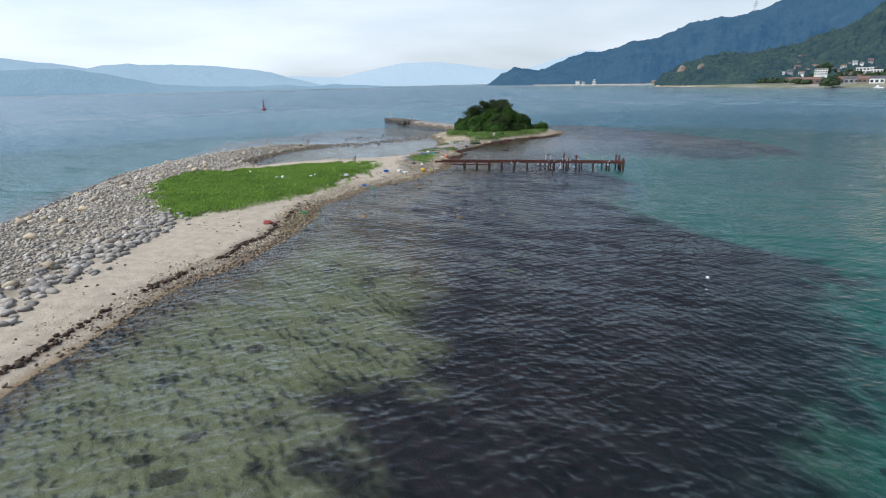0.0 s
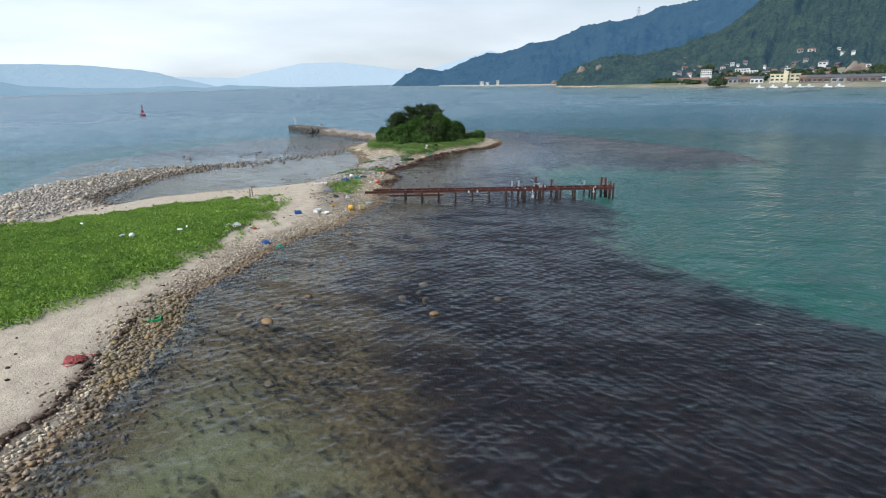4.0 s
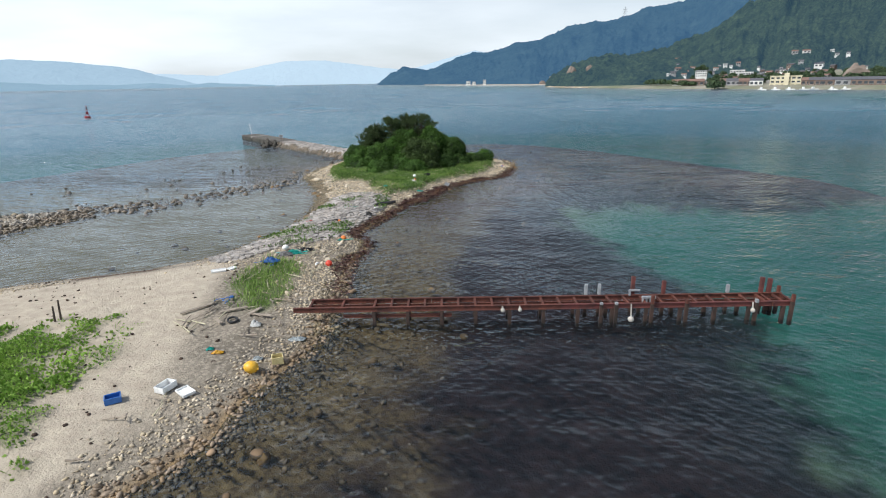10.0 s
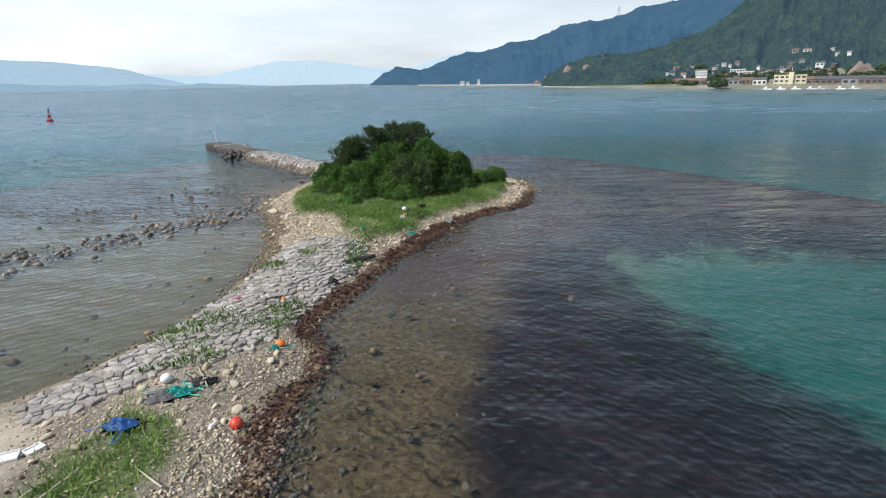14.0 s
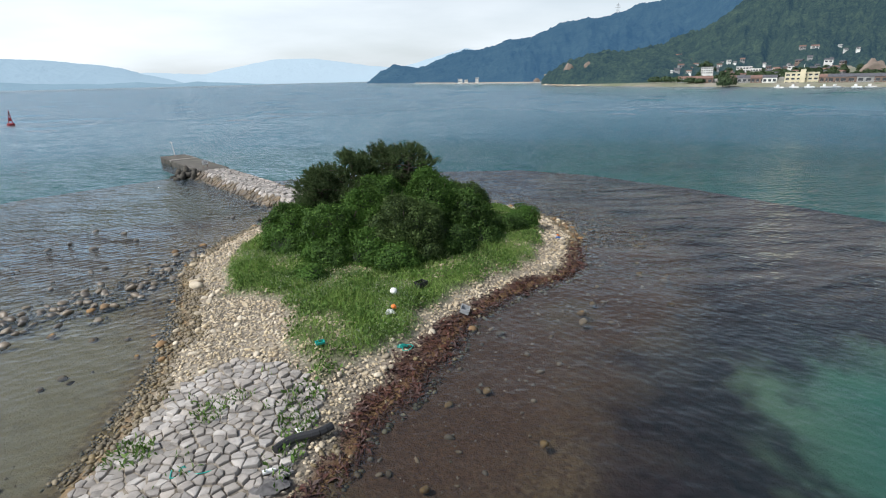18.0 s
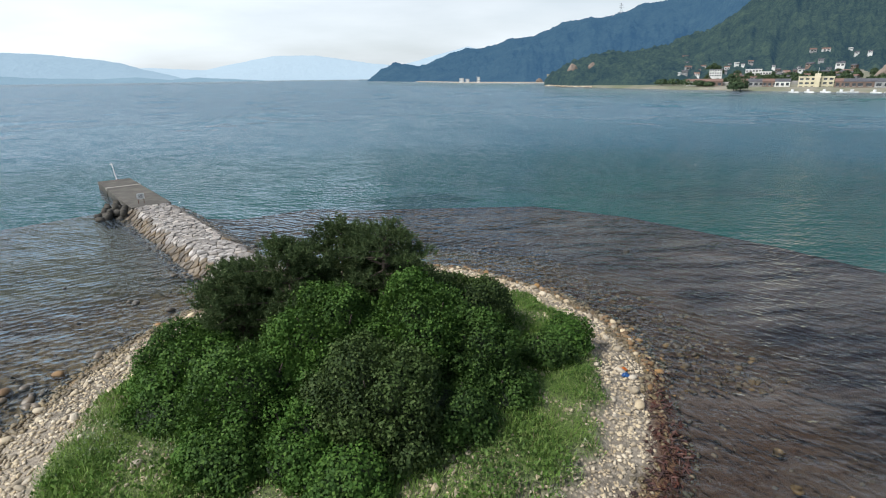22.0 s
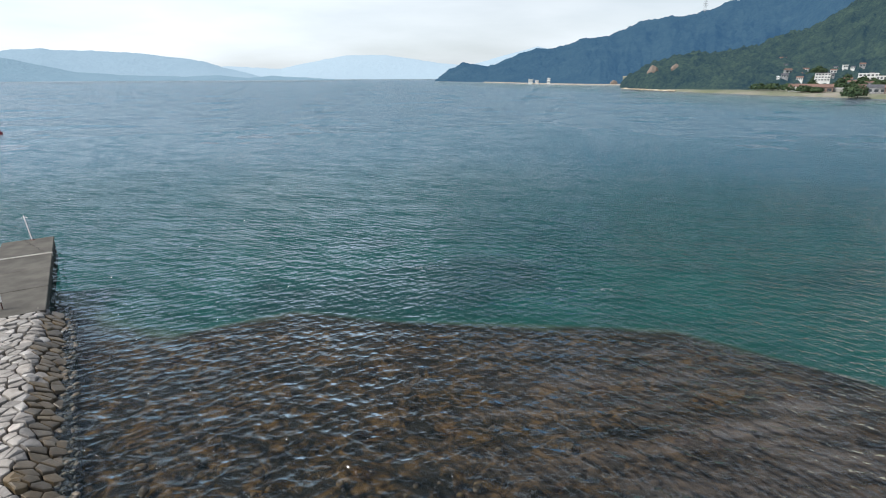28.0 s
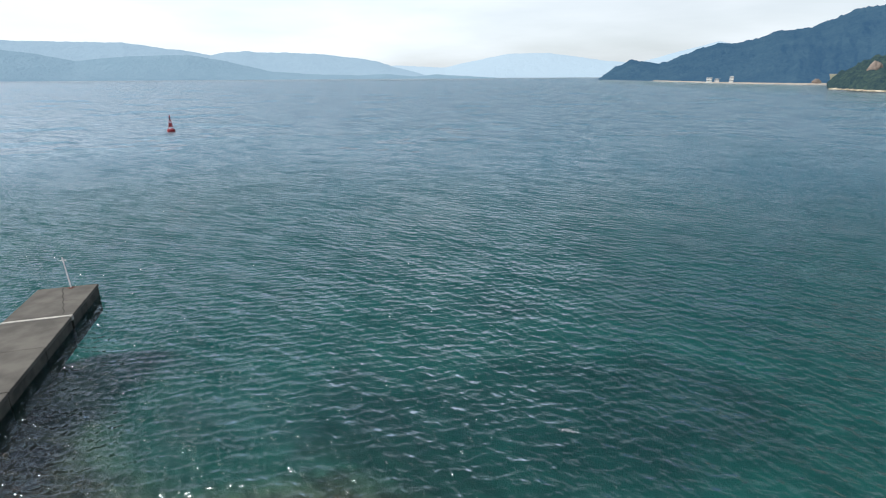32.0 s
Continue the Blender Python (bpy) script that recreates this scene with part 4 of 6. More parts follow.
# heavy grey blocks set along the inner foot of the bank
unit_grey = [mesh_of("stone", *stone_shape(2, 120 + k, 0.5), M_PAVE) for k in range(5)]
for k in range(260):
    by = 12 + 26.5 * (k + rng.random()) / 260
    bx = float(np.interp(by, [12, 22, 27, 37.5], [-18.9, -18.3, -18.4, -18.7])) + rng.normal(-0.7, 0.75)
    ob = new("stone", unit_grey[k % 5])
    ob.parent = ground
    s_ = rng.uniform(0.35, 0.72)
    ob.matrix_basis = pose(bx, by, gz(bx, by) + 0.06 * s_, *rng.normal(0, 10, 2), rng.uniform(0, 360)) @ Matrix.Diagonal((s_, s_, s_, 1))


# ---- laid stones: cells between seeds, each a low worn block ----
def clip_cell(seed, others, reach):
    """The part of a square round a seed that is nearer to it than to the others."""
    poly = [(seed[0] + a * reach, seed[1] + b * reach) for a, b in ((-1, -1), (1, -1), (1, 1), (-1, 1))]
    for o in others:
        mx, my, nx, ny = (seed[0] + o[0]) / 2, (seed[1] + o[1]) / 2, o[0] - seed[0], o[1] - seed[1]
        out = []
        for (ax, ay), (bx, by) in zip(poly, poly[1:] + poly[:1]):
            da, db = (ax - mx) * nx + (ay - my) * ny, (bx - mx) * nx + (by - my) * ny
            if da <= 0:
                out.append((ax, ay))
            if da * db < 0:
                k = da / (da - db)
                out.append((ax + k * (bx - ax), ay + k * (by - ay)))
        poly = out
        if len(poly) < 3:
            return []
    return poly


def laid_block(poly, seed, height, depth, gap, tilt):
    """A laid stone over a cell of the plan; height(x, y) is the face that it is laid to."""
    cx, cy = seed
    bm = bmesh.new()
    rings = []
    lift = rng.uniform(-0.05, 0.06)
    chips = rng.uniform(0.86, 1.0, len(poly))
    for k, dz in ((1 - gap, -depth), (1 - gap, -0.03), (0.94 - gap, 0.0), (0.5, 0.014)):
        ring = []
        for (px, py), chip in zip(poly, chips):
            px, py = cx + (px - cx) * chip, cy + (py - cy) * chip
            qx, qy = cx + (px - cx) * k, cy + (py - cy) * k
            ring.append(bm.verts.new((qx - cx, qy - cy, height(qx, qy) + dz + lift + tilt[0] * (qx - cx) + tilt[1] * (qy - cy))))
        rings.append(ring)
    for a, b in zip(rings, rings[1:]):
        for i in range(len(poly)):
            bm.faces.new((a[i - 1], a[i], b[i], b[i - 1]))
    bm.faces.new(rings[-1])
    bm.normal_update()
    return bm


def lay(parent, name, region, pitch, height, m, limit=300, aspect=1.5, material=M_PAVE, wet_edge=None, depth=0.22, on_ground=False):
    """Fills region(u, v) with laid stones in the frame m, the first ones as objects of their own."""
    us, vs = region[1]
    seeds = []
    row, v = 0, vs[0]
    while v < vs[1]:
        u = us[0] + (row % 2) * pitch * aspect / 2
        while u < us[1]:
            seeds.append((u + rng.uniform(-0.46, 0.46) * pitch * aspect, v + rng.uniform(-0.46, 0.46) * pitch))
            u += pitch * aspect
        v += pitch
        row += 1
    S = np.array(seeds)
    keep = region[0](S[:, 0], S[:, 1])
    made = 0
    for i in np.where(keep)[0]:
        d2 = ((S - S[i]) ** 2).sum(1)
        near = np.argsort(d2)[1:15]
        poly = clip_cell(tuple(S[i]), [tuple(S[j]) for j in near], pitch * aspect)
        if len(poly) < 3:
            continue
        mat = M_WET if wet_edge and wet_edge(*S[i]) else material
        bm = laid_block(poly, tuple(S[i]), height, depth, rng.uniform(0.05, 0.12), rng.normal(0, 0.05, 2))
        ob = part(name, bm, mat, parent, shade=False)
        ob.matrix_local = m @ Matrix.Translation((S[i][0], S[i][1], gz(*S[i]) + 0.06 if on_ground else 0.0))
        made += 1
    return made


revetment = tagged(new("stone_revetment"), "pale grey stones laid flat across the low spit", "stone paving")
lay(revetment, "stone", (lambda u, v: (inside(u, v, PAVED) > 0), ((-7.5, 7), (72, 92.5))), 0.275, lambda a, b: 0.0, Matrix(), aspect=1.3, on_ground=True)
# ---- breakwater with its concrete head ----
BW = Matrix(((0.875, -0.484, 0, 4.3), (0.484, 0.875, 0, 118.8), (0, 0, 1, 0), (0, 0, 0, 1)))
BW_LEN = 24.2


def bw_face(u, v):
    return 0.74 - max(0.0, abs(u) - 1.35) * 0.62


M_CRACK0 = surface("rubble", (0.07, 0.06, 0.045), (0.035, 0.03, 0.024), 2, 0.9)
breakwater = tagged(new("breakwater"), "breakwater of pale laid stones running out from the islet", "breakwater")
bm = bmesh.new()
core = [(-2.9, -1.2), (-2.75, -0.3), (-1.35, 0.5), (1.35, 0.5), (2.75, -0.3), (2.9, -1.2)]
ends = [[bm.verts.new((u, v, z)) for u, z in core] for v in (-1.5, BW_LEN - 0.05)]
for i in range(6):
    bm.faces.new((ends[0][i], ends[0][i - 1], ends[1][i - 1], ends[1][i]))
bm.faces.new(ends[0])
bm.faces.new(ends[1][::-1])
bmesh.ops.recalc_face_normals(bm, faces=bm.faces)
part("rubble_core", bm, M_CRACK0, breakwater, "dark rubble between the stones").matrix_local = BW
lay(breakwater, "stone", (lambda u, v: (np.abs(u) < 2.55), ((-2.8, 2.8), (-0.6, BW_LEN - 0.15))), 0.4, bw_face, BW, aspect=1.45, wet_edge=lambda u, v: abs(u) > 1.62 + 0.25 * math.sin(v * 1.3))
u, v = np.where(rng.random(900) < 0.5, -1, 1) * rng.uniform(2.0, 3.0, 900), rng.uniform(-0.5, BW_LEN + 1, 900)
q = np.array([(BW @ Vector((a, b, 0)))[:2] for a, b in zip(u, v)])
spread("breakwater_foot_stones", "dark wet stones along the foot of the breakwater", "stones", ROUND, q[:, 0], q[:, 1], sizes(900, 0.14, 0.38), M_WET, zs=np.full(900, -0.1))

M_DARKC = surface("sea_stained_concrete", (0.075, 0.066, 0.052), (0.03, 0.027, 0.022), 1.3, 0.85, bump=0.4)
HEAD = BW @ Matrix.Translation((0, BW_LEN - 0.35, 0))
head = tagged(new("concrete_pier_head"), "weathered brown-grey concrete slab ending the breakwater, with a pale joint", "pier head")
for v0, v1, dz, tone in ((0.0, 4.4, 0.0, ""), (4.43, 8.6, 0.01, ""), (8.63, 12.38, 0.0, ""), (12.64, 15.0, 0.03, "damp brown concrete"), (15.03, 17.6, 0.02, "damp brown concrete")):
    part("slab", box(3.4, v1 - v0, 0.2, (0, (v0 + v1) / 2, 0.65 + dz), bevel=0.04), M_CONC, head, tone).matrix_local = HEAD
    part("base_block", box(3.3, v1 - v0 - 0.02, 1.7, (0, (v0 + v1) / 2, -0.3), bevel=0.03), M_DARKC, head, "dark sea-stained concrete base").matrix_local = HEAD
M_PALE = surface("pale_concrete", (0.46, 0.43, 0.38), (0.33, 0.31, 0.27), 1.5, 0.9)
part("joint_strip", box(3.44, 0.24, 0.3, (0, 12.51, 0.63), bevel=0.03), M_PALE, head, "pale worn concrete joint").matrix_local = HEAD
M_CRACK = surface("crack_filler", (0.035, 0.03, 0.026), (0.02, 0.018, 0.016), 5, 0.95)
for k in range(9):
    a, b = (0.55 - 0.16 * k + 0.1 * (k % 2), 12.8 + 0.5 * k), (0.55 - 0.16 * (k + 1) + 0.1 * ((k + 1) % 2), 13.3 + 0.5 * k)
    part("crack", rod((a[0] + 0.6, a[1], 0.775), (b[0] + 0.6, b[1], 0.775), 0.022, sides=5), M_CRACK, head, "dark crack").matrix_local = HEAD
M_WHITE = surface("white_paint", (0.74, 0.74, 0.72), (0.6, 0.6, 0.58), 4, 0.5, bump=0.1)
pole = tagged(new("marker_pole"), "thin white marker pole at the end of the pier head", "pole")
base = HEAD @ Vector((0.25, 17.3, 0.78))
pole.location = base
part("post", rod((0, 0, -0.03), (-0.28, 0.1, 2.0), 0.045, 0.035, 8), M_WHITE, pole)
part("cross_arm", rod((-0.5, 0.1, 1.8), (0.0, 0.1, 1.84), 0.022, sides=6), M_WHITE, pole)
part("foot_plate", box(0.3, 0.3, 0.05, (0, 0, 0.0), bevel=0.01), M_RUST, pole, "rusty foot plate")
sign = tagged(new("notice_board"), "small white notice board on two legs by the slab", "sign")
sign.matrix_basis = Matrix.Translation((-8.4, 140.6, 0.74)) @ pose(0, 0, 0, 0, 0, 20)
for sx in (-0.24, 0.24):
    part("leg", rod((sx, 0, -0.03), (sx, 0, 0.95), 0.025, sides=6), M_RUST, sign)
part("board", box(0.62, 0.03, 0.5, (0, -0.04, 0.72), bevel=0.008), M_WHITE, sign)
for k in range(4):
    part("text_bar", box(0.42 - 0.06 * (k % 2), 0.006, 0.03, (0, -0.06, 0.86 - 0.09 * k)), M_CRACK, sign, "dark line of unreadable writing")


def tetrapod():
    t = tagged(new("wave_breaker_block"), "dark four-legged concrete block beside the slab", "concrete block", "blocks by the pier head")
    for k, way in enumerate(((0, 0, 1), (0.94, 0, -0.33), (-0.47, 0.82, -0.33), (-0.47, -0.82, -0.33))):
        w = Vector(way)
        bm = rod((0, 0, 0), w * 0.78, 0.34, 0.24, 14)
        bmesh.ops.bevel(bm, geom=[e for e in bm.edges if e.calc_face_angle(0) > 1.0], offset=0.06, segments=3, affect="EDGES")
        part("leg", bm, M_DARKC, t, shade=True)
    return t


tp = tetrapod()
tp.matrix_basis = HEAD @ pose(-2.35, 0.5, 0.28, 12, 25, 40)
for u, v, z, r in ((-2.6, 1.8, 0.25, 130), (-3.3, 1.1, 0.05, 250), (-2.3, 2.9, 0.35, 20), (-3.0, 3.2, 0.05, 90), (-3.7, 2.3, -0.1, 310), (-2.5, -0.5, 0.1, 200), (-3.9, 0.2, -0.15, 75)):
    copy_thing(tp, HEAD @ pose(u, v, z, rng.uniform(-40, 40), rng.uniform(-40, 40), r))


# ---- the rusted jetty ----
PIER = Matrix(((0.981, 0.194, 0, -0.13), (-0.194, 0.981, 0, 64.62), (0, 0, 1, 0), (0, 0, 0, 1)))
DECK, HALF, LENGTH = 0.76, 0.47, 21.3
M_GALV = surface("galvanised_steel", (0.42, 0.44, 0.46), (0.30, 0.31, 0.32), 5, 0.5, 0.5, bump=0.15)
M_RED = surface("red_lead_paint", (0.125, 0.032, 0.026), (0.06, 0.021, 0.018), 3, 0.7, bump=0.3, third=(0.10, 0.03, 0.022))
M_PILE = surface("weedy_pile", (0.055, 0.03, 0.022), (0.02, 0.014, 0.011), 2.5, 0.8, bump=0.4)
pn, pl = M_PILE.node_tree.nodes, M_PILE.node_tree.links          # light lost under water is painted into the leg colour by height, down to weed tone
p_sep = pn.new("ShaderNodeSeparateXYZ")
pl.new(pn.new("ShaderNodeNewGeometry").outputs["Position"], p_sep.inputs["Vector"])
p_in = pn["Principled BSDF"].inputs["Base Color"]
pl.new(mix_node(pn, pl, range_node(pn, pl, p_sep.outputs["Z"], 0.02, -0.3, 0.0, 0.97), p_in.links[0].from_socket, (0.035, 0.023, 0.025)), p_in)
jetty = tagged(new("jetty"), "long rusted steel jetty frame without planks, standing in the sea", "jetty")
jetty.matrix_basis = PIER


def beam(x0, x1, y, z, h=0.2, w=0.11):
    """An I-beam along the jetty."""
    bm = box(x1 - x0, 0.02, h, ((x0 + x1) / 2, y, z))
    box(x1 - x0, w, 0.022, ((x0 + x1) / 2, y, z + h / 2), bm=bm)
    box(x1 - x0, w, 0.022, ((x0 + x1) / 2, y, z - h / 2), bm=bm)
    return bm


for y_, lab, ends_ in ((-HALF, "front", (-0.55, LENGTH)), (HALF, "back", (0.05, LENGTH))):
    cuts = [ends_[0], 5.5, 11.2, 16.4, ends_[1]]
    for a, b in zip(cuts, cuts[1:]):
        part("side_beam", beam(a, b - 0.012, y_, DECK), M_RED if y_ < 0 and a > 8 else M_RUST, jetty)
part("middle_rail", beam(0.1, LENGTH - 0.1, 0.02, DECK - 0.03, 0.09, 0.05), M_RUST, jetty)
part("lower_beam", beam(1.6, 6.4, -HALF + 0.05, 0.42, 0.12, 0.1), M_RUST, jetty)
ties = [0.12, 1.55] + [2.98 + 0.745 * k for k in range(25)]
for k, u in enumerate(ties):
    ob = part("cross_tie", box(0.1, 2 * HALF - 0.03, 0.1, (0, 0, 0), bevel=0.012), M_RUST, jetty)
    ob.matrix_local = pose(u, 0, DECK + 0.02, 0, 0, rng.normal(0, 1.2))
for k in range(13):
    u = 2.98 + 1.49 * k
    px, py = (PIER @ Vector((u, 0, 0)))[:2]
    depth = max(gz(px, py) - 0.3, -0.22)          # cut off just under the surface, short of the bed where deeper
    for y_ in (-HALF + 0.02, HALF - 0.02):
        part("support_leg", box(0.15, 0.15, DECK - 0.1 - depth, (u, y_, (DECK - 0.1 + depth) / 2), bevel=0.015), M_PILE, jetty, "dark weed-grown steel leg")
    if k % 2 == 0:
        part("leg_brace", rod((u, -HALF, 0.55), (u, HALF, 0.5), 0.035, sides=6), M_RUST, jetty)
px, py = (PIER @ Vector((0.6, 0, 0)))[:2]
for u, y_, top, kind in ((12.5, 1, 0.62, "g"), (13.1, 1, 0.62, "g"), (14.6, 1, 0.95, "r"), (16.0, 1, 0.72, "r"), (18.9, 1, 0.5, "g"), (20.4, 1, 0.82, "r"), (20.75, 1, 0.75, "r"),
                         (12.9, -1, 0.2, "g"), (13.55, -1, 0.2, "g"), (15.1, -1, 0.5, "b"), (16.6, -1, 0.3, "b"), (19.6, -1, 0.25, "g"), (21.15, -1, 0.45, "b"), (21.2, 1, 0.4, "b")):
    px, py = (PIER @ Vector((u, 0, 0)))[:2]
    low = max(gz(px, py) - 0.3, -0.22)
    w = 0.17 if kind == "r" else 0.14
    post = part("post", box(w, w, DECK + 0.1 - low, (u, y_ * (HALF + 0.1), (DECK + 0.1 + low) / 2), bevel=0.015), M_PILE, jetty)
    part("post_top", box(w - 0.01, w - 0.01, top - 0.1, (u, y_ * (HALF + 0.1), DECK + 0.1 + (top - 0.1) / 2), bevel=0.02),
         {"g": M_GALV, "r": M_RED, "b": M_RUST}[kind], post, {"g": "galvanised top", "r": "red painted top", "b": ""}[kind])
for k in range(2):
    part("end_beam", beam(0, 1.1, 0, 0, 0.16, 0.1), M_RUST, jetty).matrix_local = pose(LENGTH - 0.05 - 0.9 * k, -0.55, DECK - 0.02, 0, 0, 90)
rack = tagged(new("mooring_bracket"), "grey metal bracket bolted across the jetty", "bracket")
rack.matrix_basis = PIER @ pose(15.1, 0.0, DECK + 0.13)
part("crossbar", box(0.6, 0.12, 0.12, (0, -0.1, 0.08), bevel=0.02), M_GALV, rack)
for sx in (-0.24, -0.08, 0.08, 0.24):
    part("leg", box(0.07, 0.09, 0.2, (sx, -0.1, -0.06), bevel=0.01), M_GALV, rack)
part("upper_bar", box(0.5, 0.08, 0.08, (-0.45, 0.45, 0.2), bevel=0.015), M_GALV, rack)
part("upper_leg", box(0.08, 0.08, 0.24, (-0.65, 0.45, 0.05), bevel=0.01), M_GALV, rack)


def hanging_float(u, length, r):
    """A short rope with a float tied to the front beam."""
    t = tagged(new("rope_float"), "dirty white float hanging on a rope from the jetty", "float", "floats on the jetty")
    t.matrix_basis = PIER @ pose(u, -HALF - 0.08, DECK + 0.1)
    part("rope", rod((0, 0, 0), (0.02, -0.04, -length), 0.03, sides=6), M_PALE, t)
    bm = bmesh.new()
    bmesh.ops.create_icosphere(bm, subdivisions=2, radius=r, matrix=Matrix.Translation((0.02, -0.05, -length - r * 0.6)))
    part("float", bm, M_PALE, t, shade=True)


hanging_float(14.2, 0.62, 0.13)
hanging_float(19.45, 0.3, 0.1)
hanging_float(8.6, 0.12, 0.1)
hanging_float(9.35, 0.12, 0.09)


# ---- leaves, grass and trees ----
def blades(name, pos, normal, length, width, material, up=None):
    """Pointed leaves as folded diamonds: place, way that the leaf faces, size."""
    n = len(pos)
    normal = normal / np.maximum(np.linalg.norm(normal, axis=1, keepdims=True), 1e-6)
    ref = rng.normal(0, 1, (n, 3)) if up is None else up
    t = ref - (ref * normal).sum(1, keepdims=True) * normal
    t /= np.maximum(np.linalg.norm(t, axis=1, keepdims=True), 1e-6)
    b = np.cross(normal, t)
    L, W = length[:, None], width[:, None]
    V = np.stack([pos - t * L / 2, pos + b * W / 2 + normal * W * 0.25, pos + t * L / 2 - normal * L * 0.12, pos - b * W / 2 + normal * W * 0.25], 1)
    F = np.arange(4 * n).reshape(n, 4)
    return mesh_of(name, V.reshape(-1, 3), F, material, shade=False)


def dirs(n, low=-0.2):
    """Random ways, none steeper down than low."""
    z = rng.uniform(low, 1, n)
    a = rng.uniform(0, 6.283, n)
    s = np.sqrt(1 - z * z)
    return np.stack([s * np.cos(a), s * np.sin(a), z], -1)


# dark leaf green: the shade between leaf lobes is put into this colour
M_CORE = surface("inner_leaf_shade", (0.022, 0.04, 0.012), (0.012, 0.022, 0.008), 2.5, 0.9, bump=0.8, dist=0.2)


def shrub(label, x, y, r, h, material=M_VINE, thick=450, leaf=0.085):
    """A vine-grown shrub: stems, a solid core coloured dark for inner shade, and lobes of leaves."""
    root = tagged(new("shrub"), label, "shrub", "shrubs on the islet")
    z0 = gz(x, y)
    root.location = (x, y, z0)
    for k in range(5):
        a = k * 1.256 + rng.uniform(0, 1)
        part("stem", rod((0.15 * math.cos(a), 0.15 * math.sin(a), -0.1), (r * 0.45 * math.cos(a), r * 0.45 * math.sin(a), h * 0.75), 0.06, 0.02, 6), M_BARK, root)
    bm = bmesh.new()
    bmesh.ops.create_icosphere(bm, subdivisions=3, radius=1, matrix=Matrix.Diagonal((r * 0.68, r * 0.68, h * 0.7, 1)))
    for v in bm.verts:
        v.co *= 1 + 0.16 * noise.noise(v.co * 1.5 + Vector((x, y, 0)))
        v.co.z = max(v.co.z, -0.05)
    part("shade_core", bm, M_CORE, root, "solid dark green core coloured for the shade inside the leaves")
    n = int(2 * math.pi * r * max(r, h) * thick)
    d = dirs(n, -0.12)
    size = np.array([r, r, h])
    # lobes of several sizes with creases between them
    P, N = d * size * 0.86, d / size * r * 0.5
    for share, high_, turn in ((0.8, 0.3, 0.45), (0.42, 0.2, 0.5), (0.2, 0.12, 0.4)):
        m = max(6, int(2.3 * r * max(r, h) * 0.45 / share ** 2))
        C = dirs(m, -0.1) * size * rng.uniform(0.8, 0.98, (m, 1))
        R = share * rng.uniform(0.5, 1.35, m)
        gap = np.linalg.norm(P[:, None, :] - C[None], axis=2) / R
        near = np.argmin(gap, axis=1)
        g = np.clip(gap[np.arange(n), near], 0, 1.3)
        P = P + (d * 0.75 + np.array([0, 0, 0.25])) * (high_ * R[near] / share * (1 - 0.9 * g * g))[:, None]
        N = N + turn * (P - C[near]) / R[near][:, None]
    P = P - d * (0.35 * rng.random(n) ** 2)[:, None] + rng.normal(0, 0.05, (n, 3)) + d * (rng.uniform(0.0, 0.3, n) * (rng.random(n) < 0.08))[:, None]
    N = N + rng.normal(0, 0.55, (n, 3)) + np.array([0, 0, 0.25])
    ok = P[:, 2] > 0.02
    P, N = P[ok], N[ok]
    size = rng.uniform(0.7, 1.3, len(P)) * leaf
    crown = new("crown", blades("crown", P, N, size * 1.25, size * 0.95, material))
    crown.parent = root
    return root


V_LIGHT = leaf_material("bright_vine_leaf", (0.056, 0.125, 0.019), (0.03, 0.068, 0.012), (0.095, 0.175, 0.03))
V_OLIVE = leaf_material("olive_leaf", (0.05, 0.085, 0.02), (0.028, 0.05, 0.015), (0.085, 0.125, 0.035))
# leaf choice also carries light: brighter at far left for sun, darker at far right for shade
for x_, y_, r_, h_, m_, lab in (
        (10.6, 101.0, 2.7, 3.5, V_OLIVE, "dense dark green shrub grown over with vines"), (6.6, 102.3, 2.7, 3.1, V_LIGHT, "vine-covered shrub at the edge of the thicket"),
        (4.2, 105.6, 2.5, 2.6, V_LIGHT, "low vine-covered shrub sloping to the shingle"), (9.2, 104.2, 2.9, 4.2, V_LIGHT, "tall shrub under a bright green blanket of vines"),
        (12.4, 104.0, 2.8, 4.5, V_LIGHT, "tall shrub under a bright green blanket of vines"), (14.2, 103.4, 2.4, 3.1, M_VINE, "vine-covered shrub at the edge of the thicket"),
        (15.0, 107.2, 2.5, 3.0, V_OLIVE, "dark green shrub behind the thicket"), (12.2, 111.0, 2.9, 3.0, V_OLIVE, "dark green shrub behind the pines"),
        (6.2, 110.4, 2.8, 2.7, V_OLIVE, "dark green shrub behind the pines"), (8.2, 100.3, 1.7, 1.9, V_LIGHT, "small leafy shrub in front of the thicket")):
    shrub(lab, x_, y_, r_, h_, m_)
# mounds likewise: brighter leaf on the sunny side, darker one on the shaded side
for x_, y_, r_, h_ in ((9.6, 99.4, 2.0, 1.3), (12.6, 101.0, 1.9, 1.7), (6.2, 100.6, 1.7, 1.3), (14.9, 102.2, 1.5, 1.3), (3.6, 103.6, 1.6, 1.1)):
    shrub("low mound of vines spreading into the grass", x_, y_, r_, h_, V_LIGHT if x_ < 12 else M_VINE)
shrub("round low green shrub standing alone in the grass", 19.1, 105.4, 1.25, 1.35, V_LIGHT)
shrub("low green shrub spreading in the grass", 17.7, 104.4, 1.2, 1.0, M_VINE)
shrub("small bright green bush on the shingle", 5.2, 97.9, 0.8, 0.6, V_LIGHT)


